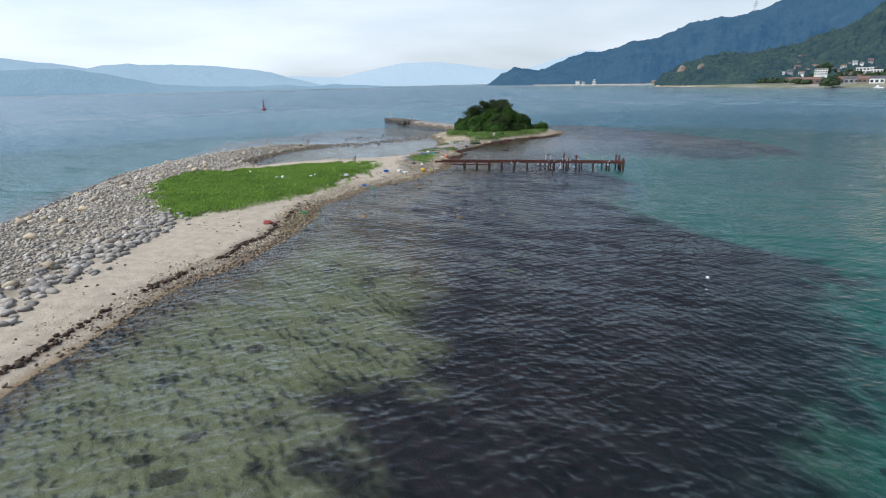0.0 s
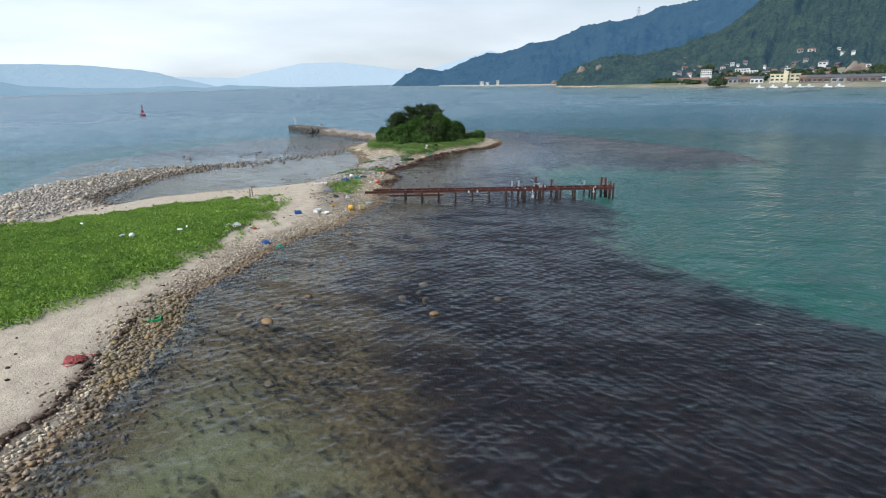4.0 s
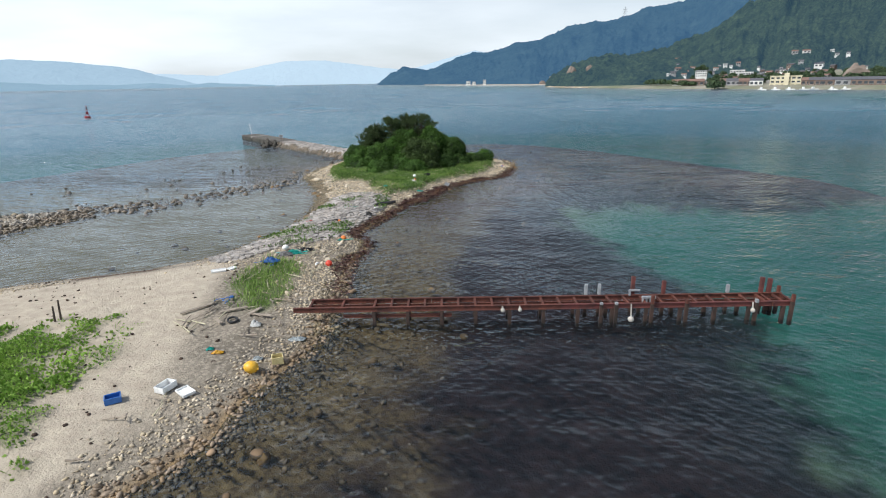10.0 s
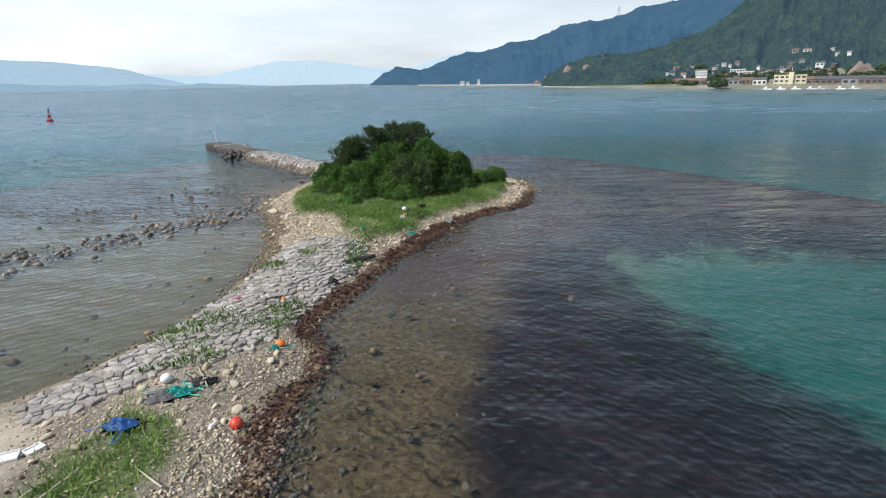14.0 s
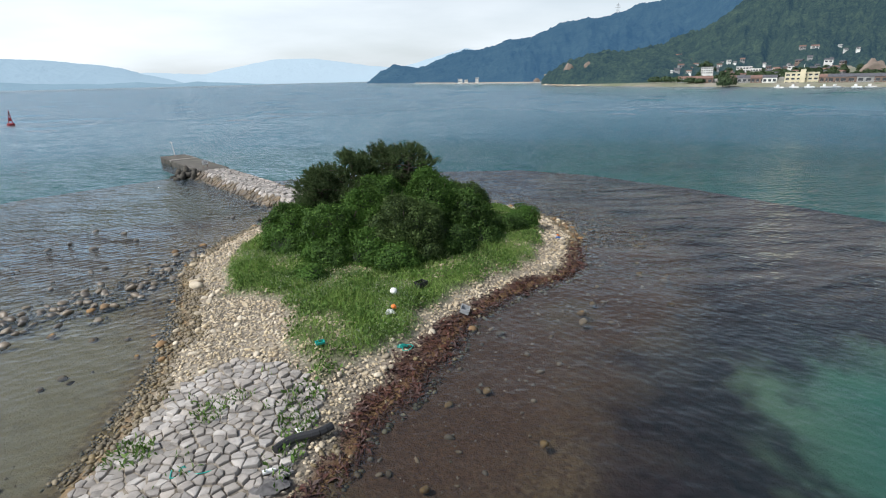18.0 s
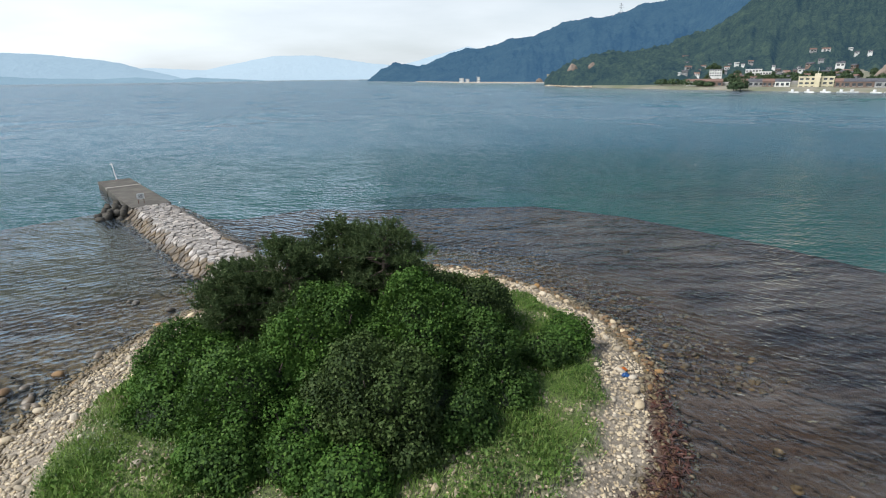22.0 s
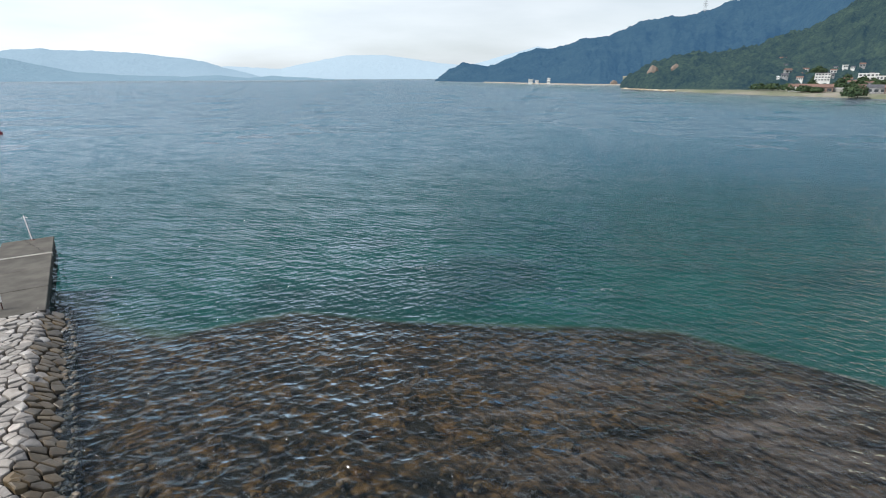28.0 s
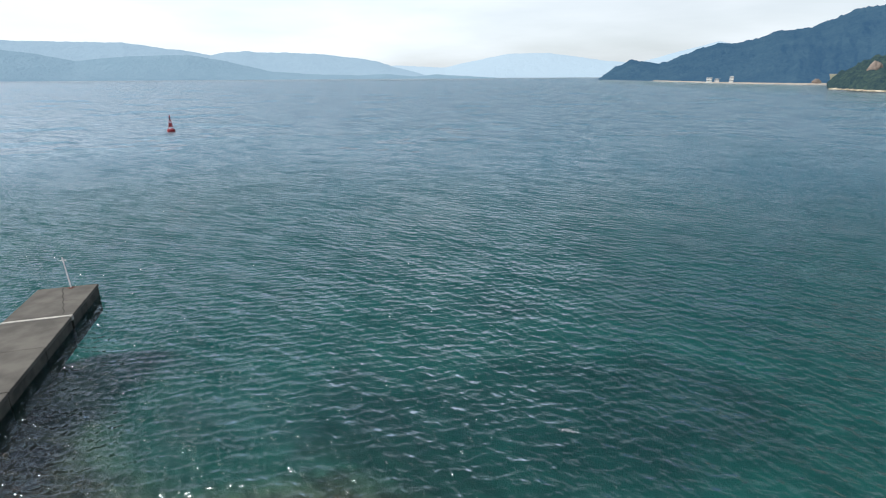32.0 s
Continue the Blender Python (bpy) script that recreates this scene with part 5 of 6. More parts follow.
def pine(x, y, h, r, lean):
    """A wind-shaped pine: trunk, limbs and tufts of needles that point up."""
    root = tagged(new("pine_tree"), "dark green seaside pine rising above the thicket", "tree", "pines on the islet")
    root.location = (x, y, gz(x, y))
    part("trunk", rod((0, 0, -0.2), (lean[0], lean[1], h * 0.86), 0.2, 0.06, 9), M_BARK, root)
    P, D = [], []
    for k in range(34):
        zz = h * (0.34 + 0.64 * (k + 1) / 34)
        reach = r * math.sqrt(max(0.02, 1 - max(0.0, (zz / h - 0.42) / 0.58) ** 1.6)) * rng.uniform(0.45, 1.12)
        a = k * 2.4 + rng.uniform(-0.3, 0.3)
        foot = Vector((lean[0], lean[1], 0)) * (zz / h) + Vector((0, 0, zz - 0.35))
        tip = foot + Vector((reach * math.cos(a), reach * math.sin(a), rng.uniform(0.1, 0.5)))
        part("limb", rod(foot, tip, 0.055, 0.015, 6), M_BARK, root)
        n = 36
        along = rng.uniform(0.5, 1.05, (n, 1))
        c = np.array(tip[:]) * along + np.array(foot[:]) * (1 - along)
        q = dirs(n, -0.5) * rng.uniform(0.35, 1.0, (n, 1)) * np.array([0.62, 0.62, 0.42]) * rng.uniform(0.6, 1.15)
        P.append(c + q)
        D.append(q * 1.1 + np.array([0.25 * math.cos(a), 0.25 * math.sin(a), 0.45]))
    P, D = np.concatenate(P), np.concatenate(D)
    D /= np.linalg.norm(D, axis=1, keepdims=True)
    k = 34
    axis = np.repeat(D, k, 0)
    way = axis * 0.75 + rng.normal(0, 0.55, (len(P) * k, 3))
    way /= np.linalg.norm(way, axis=1, keepdims=True)
    ln = rng.uniform(0.12, 0.2, len(axis))
    at = np.repeat(P, k, 0) + axis * rng.uniform(-0.1, 0.26, (len(axis), 1)) + way * ln[:, None] * 0.45
    crown = new("crown", blades("crown", at, np.cross(way, rng.normal(0, 1, way.shape)), ln, ln * 0.16, M_PINE, way))
    crown.parent = root


pine(8.1, 106.0, 5.1, 2.4, (-0.3, 0.1))
pine(11.3, 106.2, 5.3, 2.5, (0.2, 0.1))
pine(9.9, 107.6, 5.2, 2.1, (0.0, 0.2))
pine(6.0, 106.6, 4.0, 2.1, (-0.3, 0.2))


def sward(name, label, n, x0, x1, y0, y1, chance, length, width, material, stand=1.0, lift=0.0):
    """Blades of grass, as one stuff."""
    x, y, c = sow(n, x0, x1, y0, y1, chance)
    way = rng.normal(0, 0.45, (len(x), 3)) + np.array([0, 0, stand])
    way /= np.linalg.norm(way, axis=1, keepdims=True)
    patch = 0.7 + 0.5 * (fbm(x * 0.6, y * 0.6, 3, 51) + 0.5)
    L = rng.uniform(*length, len(x)) * patch
    pos = np.stack([x, y, relief(x, y, c)], -1) + way * (L * 0.45)[:, None] + np.array([0, 0, lift])
    return tagged(new(name, blades(name, pos, np.cross(way, rng.normal(0, 1, way.shape)), L, L * rng.uniform(*width, len(x)), material, way)), label, "grass", kind="stuff")


M_DRY = leaf_material("dry_grass", (0.22, 0.21, 0.10), (0.14, 0.15, 0.06), (0.32, 0.30, 0.18))
M_SILVER = leaf_material("silvery_herb", (0.22, 0.28, 0.14), (0.14, 0.20, 0.09), (0.36, 0.40, 0.28))
bush_gap = lambda x, y: (((x - 9.6) / 6.0) ** 2 + ((y - 106) / 6.8) ** 2 > 0.7)
sward("islet_grass", "tall green grass on the islet", 250000, -1, 22, 87, 117, lambda x, y, c: c[4] * bush_gap(x, y) * (0.5 + 0.5 * smooth(-0.35, 0.1, fbm(x * 0.5, y * 0.5, 3, 4))), (0.2, 0.46), (0.03, 0.065), M_GRASS)
sward("islet_dry_grass", "straw-coloured grass among the green", 30000, -1, 22, 87, 117, lambda x, y, c: c[4] * bush_gap(x, y) * smooth(-0.15, 0.3, fbm(x * 0.45, y * 0.45, 3, 14)) * 0.9, (0.25, 0.5), (0.03, 0.06), M_DRY)
sward("flowering_herbs", "pale flowering herbs on the islet", 50000, -1, 20, 90, 112, lambda x, y, c: c[4] * bush_gap(x, y) * smooth(0.05, 0.4, fbm(x * 0.45, y * 0.45, 2, 24)), (0.05, 0.11), (0.5, 0.8), M_SILVER, 0.6, 0.18)
sward("meadow_plants", "dense low green creeping plants on the sand", 200000, -28, -7, 37, 66, lambda x, y, c: c[2], (0.08, 0.17), (0.6, 0.9), leaf_material("creeper_leaf", (0.21, 0.35, 0.05), (0.13, 0.25, 0.035), (0.31, 0.43, 0.10)), 0.35, 0.05)
sward("meadow_grass", "green grass blades over the creeping plants", 42000, -28, -7, 37, 66, lambda x, y, c: c[2], (0.18, 0.36), (0.05, 0.09), M_GRASS, 1.0)
sward("spit_grass", "tufts of thin green grass on the shingle", 12000, -6, 1, 63, 75, lambda x, y, c: c[3], (0.2, 0.45), (0.08, 0.15), M_GRASS)
sward("sparse_grass", "sparse grass sprouting between stones", 16000, -26, 6, 36, 92, lambda x, y, c: (c[0] > 1) * smooth(0.25, 0.5, fbm(x * 0.5, y * 0.5, 3, 44)) * smooth(2.5, 0.5, -np.maximum(inside(x, y, MEADOW), inside(x, y, PAVED))) * 0.5, (0.12, 0.3), (0.1, 0.2), M_GRASS)
M_HERB = leaf_material("herb_leaf", (0.11, 0.20, 0.04), (0.06, 0.115, 0.025), (0.17, 0.25, 0.07))
sward("islet_herbs", "leafy herbs in clumps on the islet", 110000, -1, 22, 87, 117, lambda x, y, c: c[4] * bush_gap(x, y) * smooth(-0.3, 0.25, fbm(x * 0.7, y * 0.7, 3, 34)), (0.1, 0.2), (0.4, 0.7), M_HERB, 0.5, 0.16)
sward("paving_weeds", "weeds growing between the laid stones", 22000, -4, 7, 75, 92, lambda x, y, c: (inside(x, y, PAVED) > 0) * smooth(0.0, 0.4, fbm(x * 0.6, y * 0.6, 3, 64)) * 0.8, (0.1, 0.24), (0.2, 0.4), M_HERB, 0.7, 0.1)


# ---- the red buoy and small floats ----
M_BUOY = surface("red_buoy_paint", (0.36, 0.022, 0.028), (0.25, 0.02, 0.025), 1.5, 0.5, bump=0.1)
buoy = tagged(new("channel_buoy"), "red steel channel buoy with a lattice tower afloat", "buoy")
buoy.matrix_basis = pose(-85.1, 254.4, 0, 4, 3, 20) @ Matrix.Diagonal((0.85, 0.85, 0.9, 1))
bm = rod((0, 0, -0.5), (0, 0, 0.75), 1.15, 1.15, 24)
bmesh.ops.bevel(bm, geom=[e for e in bm.edges if e.calc_face_angle(0) > 1.0], offset=0.15, segments=3, affect="EDGES")
part("float_body", bm, M_BUOY, buoy)
for k in range(4):
    a = math.pi / 4 + k * math.pi / 2
    part("tower_leg", rod((0.8 * math.cos(a), 0.8 * math.sin(a), 0.7), (0.3 * math.cos(a), 0.3 * math.sin(a), 3.3), 0.07, 0.06, 8), M_BUOY, buoy)
for z_, r_ in ((1.5, 0.68), (2.4, 0.5)):
    for k in range(4):
        a, b = math.pi / 4 + k * math.pi / 2, math.pi / 4 + (k + 1) * math.pi / 2
        part("tower_brace", rod((r_ * math.cos(a), r_ * math.sin(a), z_), (r_ * math.cos(b), r_ * math.sin(b), z_), 0.05, sides=6), M_BUOY, buoy)
part("platform", box(0.9, 0.9, 0.12, (0, 0, 3.35), bevel=0.03), M_BUOY, buoy)
part("day_board", box(0.75, 0.75, 1.0, (0, 0, 2.0), bevel=0.05), M_BUOY, buoy)
part("lantern", rod((0, 0, 3.4), (0, 0, 4.1), 0.2, 0.16, 12), M_CRACK, buoy, "dark lantern")
part("top_mark", rod((0, 0, 4.1), (0, 0, 4.9), 0.26, 0.02, 12), M_BUOY, buoy)


def ball(name, label, x, y, z, r, material, squash=0.85, category="float"):
    bm = bmesh.new()
    bmesh.ops.create_uvsphere(bm, u_segments=18, v_segments=12, radius=r, matrix=Matrix.Diagonal((1, 1, squash, 1)))
    t = tagged(new(name), label, category)
    t.location = (x, y, z)
    t.rotation_euler = (rng.uniform(-0.4, 0.4), rng.uniform(-0.4, 0.4), rng.uniform(0, 6))
    part("shell", bm, material, t, shade=True)
    part("eyelet", rod((r * 0.8, 0, 0), (r * 1.18, 0, 0), r * 0.16, r * 0.12, 8), material, t)
    return t


def plastic(name, c, rough=0.45):
    return surface(name, c, tuple(v * 0.75 for v in c), 4, rough, bump=0.1, dist=0.005)


P_YELLOW, P_ORANGE, P_RED = plastic("yellow_plastic", (0.75, 0.42, 0.03)), plastic("orange_plastic", (0.75, 0.20, 0.03)), plastic("red_plastic", (0.62, 0.06, 0.03))
P_BLUE, P_TEAL, P_GREEN = plastic("blue_plastic", (0.04, 0.16, 0.48)), plastic("teal_plastic", (0.02, 0.36, 0.30)), plastic("green_plastic", (0.02, 0.35, 0.12))
P_WHITE, P_PINK, P_BLACK = plastic("white_foam", (0.80, 0.80, 0.78), 0.7), plastic("faded_pink_cloth", (0.50, 0.13, 0.12), 0.9), plastic("black_rubber", (0.02, 0.02, 0.022), 0.6)
P_PALEB = plastic("pale_blue_sheet", (0.45, 0.50, 0.52))
P_GREYNET = plastic("faded_grey_net", (0.26, 0.25, 0.25), 0.9)
P_CREAM = plastic("cream_plastic", (0.62, 0.52, 0.25))
M_DRIFT = surface("driftwood", (0.34, 0.29, 0.23), (0.22, 0.18, 0.14), 3, 0.9, bump=0.5)
M_BAMBOO = surface("bleached_bamboo", (0.48, 0.44, 0.30), (0.36, 0.33, 0.22), 4, 0.7, bump=0.2)

ball("fishing_float", "round white fishing float on the open water", 13.9, 25.5, 0.03, 0.075, P_WHITE)
for lab, x, y, r, m in (("yellow plastic fishing float stranded on the pebbles", -2.0, 60.25, 0.27, P_YELLOW), ("faded red fishing float among the shingle", 0.65, 71.6, 0.2, P_RED),
                        ("orange fishing float beside green netting", 1.55, 76.5, 0.18, P_ORANGE), ("white float caught in rope and netting", -1.95, 74.2, 0.2, P_WHITE),
                        ("white plastic float in the islet grass", 8.93, 94.95, 0.17, P_WHITE), ("small orange float on the stone paving", 1.3, 81.05, 0.1, P_ORANGE),
                        ("orange float in the grass", 8.75, 93.4, 0.12, P_ORANGE), ("white float on the green creepers", -15.7, 52.7, 0.17, P_WHITE)):
    ball("fishing_float", lab, x, y, gz(x, y) + r * 0.75 + (0.15 if "grass" in lab or "creepers" in lab else 0), r, m)


def crate(label, x, y, w, d, h, material, turn=0.0, lift=0.0, tip=0.0):
    """An open box with thick walls."""
    t = tagged(new("fish_box"), label, "box")
    t.matrix_basis = pose(x, y, gz(x, y) + lift + 0.01, tip, 0, turn)
    part("bottom", box(w, d, 0.03, (0, 0, 0.015), bevel=0.005), material, t)
    for sy in (-1, 1):
        part("side", box(w, 0.03, h, (0, sy * (d / 2 - 0.015), h / 2), bevel=0.006), material, t)
    for sx in (-1, 1):
        part("end", box(0.03, d - 0.07, h, (sx * (w / 2 - 0.015), 0, h / 2), bevel=0.006), material, t)


crate("white foam fish box lying on the beach", -4.62, 59.3, 0.6, 0.4, 0.22, P_WHITE, 60)
crate("white foam box lid lying on the beach", -3.95, 59.05, 0.6, 0.42, 0.1, P_WHITE, 130)
crate("blue plastic crate on the sand", -6.05, 58.75, 0.48, 0.36, 0.22, P_BLUE, 20)
crate("cream plastic tub among pebbles", -1.15, 60.9, 0.42, 0.38, 0.3, P_CREAM, 10)
crate("dark plastic crate at the edge of the grass", 10.35, 95.75, 0.55, 0.4, 0.28, P_BLACK, 35, 0.05)
crate("grey plastic crate tipped on the shingle", 12.05, 94.0, 0.6, 0.42, 0.2, plastic("grey_plastic", (0.32, 0.33, 0.34)), 70, 0.05, 20)
crate("flat teal plastic tray by the grass", 5.65, 90.8, 0.34, 0.24, 0.1, P_TEAL, 15, 0.1)
crate("white foam sheet half buried in sand", -5.2, 70.95, 0.75, 0.45, 0.09, P_WHITE, 15)
crate("white foam sheet on the sand", -4.55, 71.2, 0.45, 0.35, 0.08, P_WHITE, 50)
crate("small green plastic tray among brown stones", -10.6, 40.8, 0.5, 0.36, 0.12, P_GREEN, 15)


def heap(name, label, x, y, w, d, h, material, strands=0, category="debris", lift=0.0):
    """A crumpled heap of cloth or netting with loose strands."""
    t = tagged(new(name), label, category)
    t.location = (x, y, gz(x, y) + lift)
    n = 22
    bm = bmesh.new()
    off = Vector((x, y, 0))
    V = [[bm.verts.new(((i / (n - 1) - 0.5) * w, (j / (n - 1) - 0.5) * d, 0)) for i in range(n)] for j in range(n)]
    for row in V:
        for v in row:
            p = Vector((v.co.x / w, v.co.y / d, 0)) * 2
            edge = max(0.0, 1 - p.length ** 2)
            k = 1 + 0.35 * noise.noise(p * 1.2 + off)
            v.co.z = h * edge * (0.6 + 0.9 * noise.noise(p * 2.2 + off) + 0.5 * noise.noise(p * 6 + off)) + 0.03
            v.co.x *= k
            v.co.y *= k
    for j in range(n - 1):
        for i in range(n - 1):
            if (Vector(V[j][i].co).xy - Vector((0, 0))).length < 0.62 * max(w, d):
                bm.faces.new((V[j][i], V[j][i + 1], V[j + 1][i + 1], V[j + 1][i]))
    bmesh.ops.solidify(bm, geom=bm.faces[:], thickness=0.02)
    part("cloth", bm, material, t, shade=True)
    for k in range(strands):
        a = rng.uniform(0, 6.28)
        p = Vector((0.3 * w * math.cos(a), 0.3 * d * math.sin(a), 0.05))
        bm = bmesh.new()
        for _ in range(5):
            a += rng.normal(0, 0.7)
            q = p + Vector((0.16 * math.cos(a), 0.16 * math.sin(a), rng.uniform(-0.02, 0.02)))
            rod(p, q, 0.018, sides=5, bm=bm)
            p = q
        part("strand", bm, material, t)


for lab, x, y, w, d, h, m, k in (
        ("crumpled blue tarpaulin on the grass tuft", -2.5, 71.7, 0.95, 0.5, 0.25, P_BLUE, 3), ("grey tangle of net and rope on the stones", 4.3, 84.3, 1.1, 0.6, 0.22, P_GREYNET, 9), ("dark net heaped beside the rubber strip", 3.6, 83.1, 0.8, 0.5, 0.2, P_BLACK, 7), ("grey net caught among driftwood", -1.9, 73.2, 0.9, 0.6, 0.25, P_GREYNET, 10), ("tangle of green netting and rope", -1.5, 73.4, 1.0, 0.6, 0.25, P_TEAL, 8),
        ("small heap of dark netting", -0.75, 74.0, 0.8, 0.5, 0.2, P_BLACK, 5), ("blue plastic sheet on the beach", -7.55, 52.2, 0.6, 0.5, 0.18, P_BLUE, 2),
        ("green fishing net on wet stones", -6.6, 51.75, 0.5, 0.28, 0.14, P_TEAL, 3), ("coil of pale rope beside the grass", -9.8, 55.1, 0.55, 0.5, 0.2, P_WHITE, 8),
        ("faded red cloth at the edge of the sand", -12.2, 37.2, 0.75, 0.6, 0.25, P_PINK, 2), ("green net scrap beside an orange float", 1.35, 76.3, 0.35, 0.3, 0.15, P_TEAL, 2),
        ("dark cloth on the stone paving", 1.05, 81.2, 0.5, 0.4, 0.16, P_BLACK, 2), ("pink cloth on the stone paving", -0.75, 81.7, 0.4, 0.35, 0.14, P_PINK, 1),
        ("green scrap of net on the paving", 2.1, 85.3, 0.3, 0.2, 0.1, P_TEAL, 2), ("teal net scrap on the shingle", 8.75, 91.1, 0.5, 0.25, 0.12, P_TEAL, 3),
        ("white plastic bag among driftwood", -2.3, 63.75, 0.5, 0.36, 0.25, P_WHITE, 0), ("white plastic bag in the grass", 8.55, 93.0, 0.4, 0.3, 0.2, P_WHITE, 0),
        ("blue and white rag on the shingle", 20.75, 103.4, 0.35, 0.3, 0.12, P_BLUE, 0), ("orange rag on the shingle", 20.85, 103.8, 0.4, 0.25, 0.12, P_ORANGE, 0),
        ("green rope at the foot of the slab", -7.8, 139.6, 0.5, 0.25, 0.1, P_TEAL, 4), ("pale plastic litter by dark driftwood", -8.9, 54.9, 0.35, 0.25, 0.14, P_WHITE, 0),
        ("orange-yellow plastic scrap on the pebbles", -3.4, 61.6, 0.45, 0.2, 0.1, P_YELLOW, 0), ("teal plastic scrap on the pebbles", -3.75, 61.9, 0.3, 0.22, 0.1, P_TEAL, 0), ("pale blue plastic bag on the pebbles", -1.9, 61.1, 0.4, 0.25, 0.14, P_PALEB, 0), ("pale plastic sheet caught on the stones", -0.55, 62.6, 0.7, 0.3, 0.16, P_PALEB, 0),
        ("red plastic scrap on the beach", -8.6, 54.8, 0.25, 0.2, 0.12, P_RED, 0), ("blue net beside the grass tuft", -3.7, 66.5, 0.25, 0.2, 0.1, P_BLUE, 3)):
    heap("net_heap" if k > 2 else "cloth_scrap", lab, x, y, w, d, h, m, k, "netting" if k > 2 else "litter", 0.55 if "slab" in lab else (0.12 if "grass" in lab else 0.0))
for x, y, r in ((-12.9, 54.5, 20), (-13.15, 53.8, 80), (-16.4, 53.0, 140), (-20.5, 57.0, 40), (5.05, 86.3, 30), (4.3, 84.8, 100), (0.0, 71.6, 150)):
    t = tagged(new("plastic_bottle"), "white plastic bottle washed up on the shore", "bottle", "stray bottles")
    t.matrix_basis = pose(x, y, gz(x, y) + (0.2 if x < -12 else 0.1), 88, 0, r)
    part("body", rod((0, 0, -0.16), (0, 0, 0.1), 0.065, 0.065, 12), P_WHITE, t)
    part("neck", rod((0, 0, 0.1), (0, 0, 0.2), 0.065, 0.025, 12), P_WHITE, t)
# a strip of old tyre, a tyre and two stakes
t = tagged(new("rubber_strip"), "black strip of old rubber lying on seaweed", "rubber strip")
bm = bmesh.new()
for k in range(8):
    a, b = Vector((-0.9 + 0.22 * k, 0.12 * math.sin(k * 0.7), 0.12)), Vector((-0.9 + 0.22 * (k + 1), 0.12 * math.sin((k + 1) * 0.7), 0.12))
    rod(a, b, 0.13, sides=9, bm=bm)
part("strip", bm, P_BLACK, t)
t.matrix_basis = pose(5.2, 86.0, gz(5.2, 86) + 0.05, 0, 0, 28)
t = tagged(new("old_tyre"), "old tyre half sunk among driftwood", "tyre")
bm = bmesh.new()
for k in range(18):
    a, b = k * math.pi / 9, (k + 1) * math.pi / 9
    rod((0.2 * math.cos(a), 0.2 * math.sin(a), 0), (0.2 * math.cos(b), 0.2 * math.sin(b), 0), 0.05, sides=9, bm=bm)
part("tread", bm, P_BLACK, t)
t.matrix_basis = pose(-3.3, 64.2, gz(-3.3, 64.2) + 0.08, 10, 5, 0)
for x, y, h in ((-10.6, 65.7, 0.9), (-10.75, 65.5, 0.7)):
    t = tagged(new("wooden_stake"), "dark wooden stake standing at the end of the green", "stake", "stakes on the sand")
    t.location = (x, y, gz(x, y))
    part("shaft", rod((0, 0, -0.2), (0.05, 0.03, h), 0.05, 0.035, 8), M_BARK, t)
# driftwood and bamboo
for k in range(46):
    where = k % 4
    if where < 2:
        x, y = rng.uniform(-5.2, -1.0), rng.uniform(62.6, 66.6)
    elif where == 2:
        x, y = rng.uniform(-3.8, 0.2), rng.uniform(67, 74.5)
    else:
        x = rng.uniform(-12, -3)
        y = 48 + (x + 12) * 1.35 + rng.uniform(-0.5, 1.2)
    bamboo = where == 2 or rng.random() < 0.25
    ln, r = (rng.uniform(0.7, 2.1), rng.uniform(0.018, 0.03)) if bamboo else (rng.uniform(0.3, 1.4), rng.uniform(0.015, 0.04))
    t = tagged(new("bamboo_pole" if bamboo else "driftwood"), "bleached bamboo pole lying on grass and stones" if bamboo else "grey driftwood branch lying on the shore",
               "pole" if bamboo else "driftwood", "bamboo poles" if bamboo else "driftwood pieces")
    t.matrix_basis = pose(x, y, gz(x, y) + 0.12, 0, rng.normal(0, 4), rng.uniform(0, 180))
    bm = rod((-ln / 2, 0, 0), (0, rng.normal(0, 0.05), 0.0), r, r * 0.9, 7)
    rod((0, 0, 0), (ln / 2, rng.normal(0, 0.08), 0.01), r * 0.9, r * 0.5, 7, bm)
    if not bamboo:
        rod((ln * 0.1, 0, 0), (ln * 0.3, rng.choice((-1, 1)) * ln * 0.15, 0.03), r * 0.6, r * 0.25, 6, bm)
    part("stick", bm, M_BAMBOO if bamboo else M_DRIFT, t)
for x, y, w, a in ((-3.4, 65.2, 1.2, 20), (-2.5, 65.0, 0.9, 60), (2.6, 81.1, 0.9, 75), (-3.9, 64.2, 0.8, 120), (-2.2, 64.6, 1.0, -20), (-5.0, 65.6, 1.6, 40)):
    t = tagged(new("plank"), "weathered grey plank washed up on the stones", "plank", "washed-up planks")
    t.matrix_basis = pose(x, y, gz(x, y) + 0.1, 3, 2, a)
    part("board", box(w, 0.16, 0.04, (0, 0, 0), bevel=0.008), M_DRIFT, t)
# drift line of dry weed on the sand
x, y, c = sow(26000, -24, -3, 5, 75, lambda x, y, c: np.maximum(np.exp(-((c[0] - 1.25 + 0.5 * fbm(x * 0.16, y * 0.16, 4, 71)) / 0.2) ** 2) * smooth(42, 35, y) * (x > -17) * smooth(-0.3, 0.0, fbm(x * 0.5, y * 0.5, 4, 61)),
                                             np.exp(-((c[0] - 0.7 + 0.4 * fbm(x * 0.16, y * 0.16, 4, 71)) / 0.16) ** 2) * smooth(66, 70, y) * smooth(-0.2, 0.1, fbm(x * 0.6, y * 0.6, 3, 31))) + 0.14 * (c[0] > 1) * (c[1] < 0.3) * (c[2] < 0.3) * smooth(-0.3, 0.3, fbm(x * 0.4, y * 0.4, 3, 19)))
M_WRACK = surface("dry_seaweed", (0.075, 0.042, 0.026), (0.035, 0.022, 0.015), 5, 0.9, bump=0.6, spread=0.3)
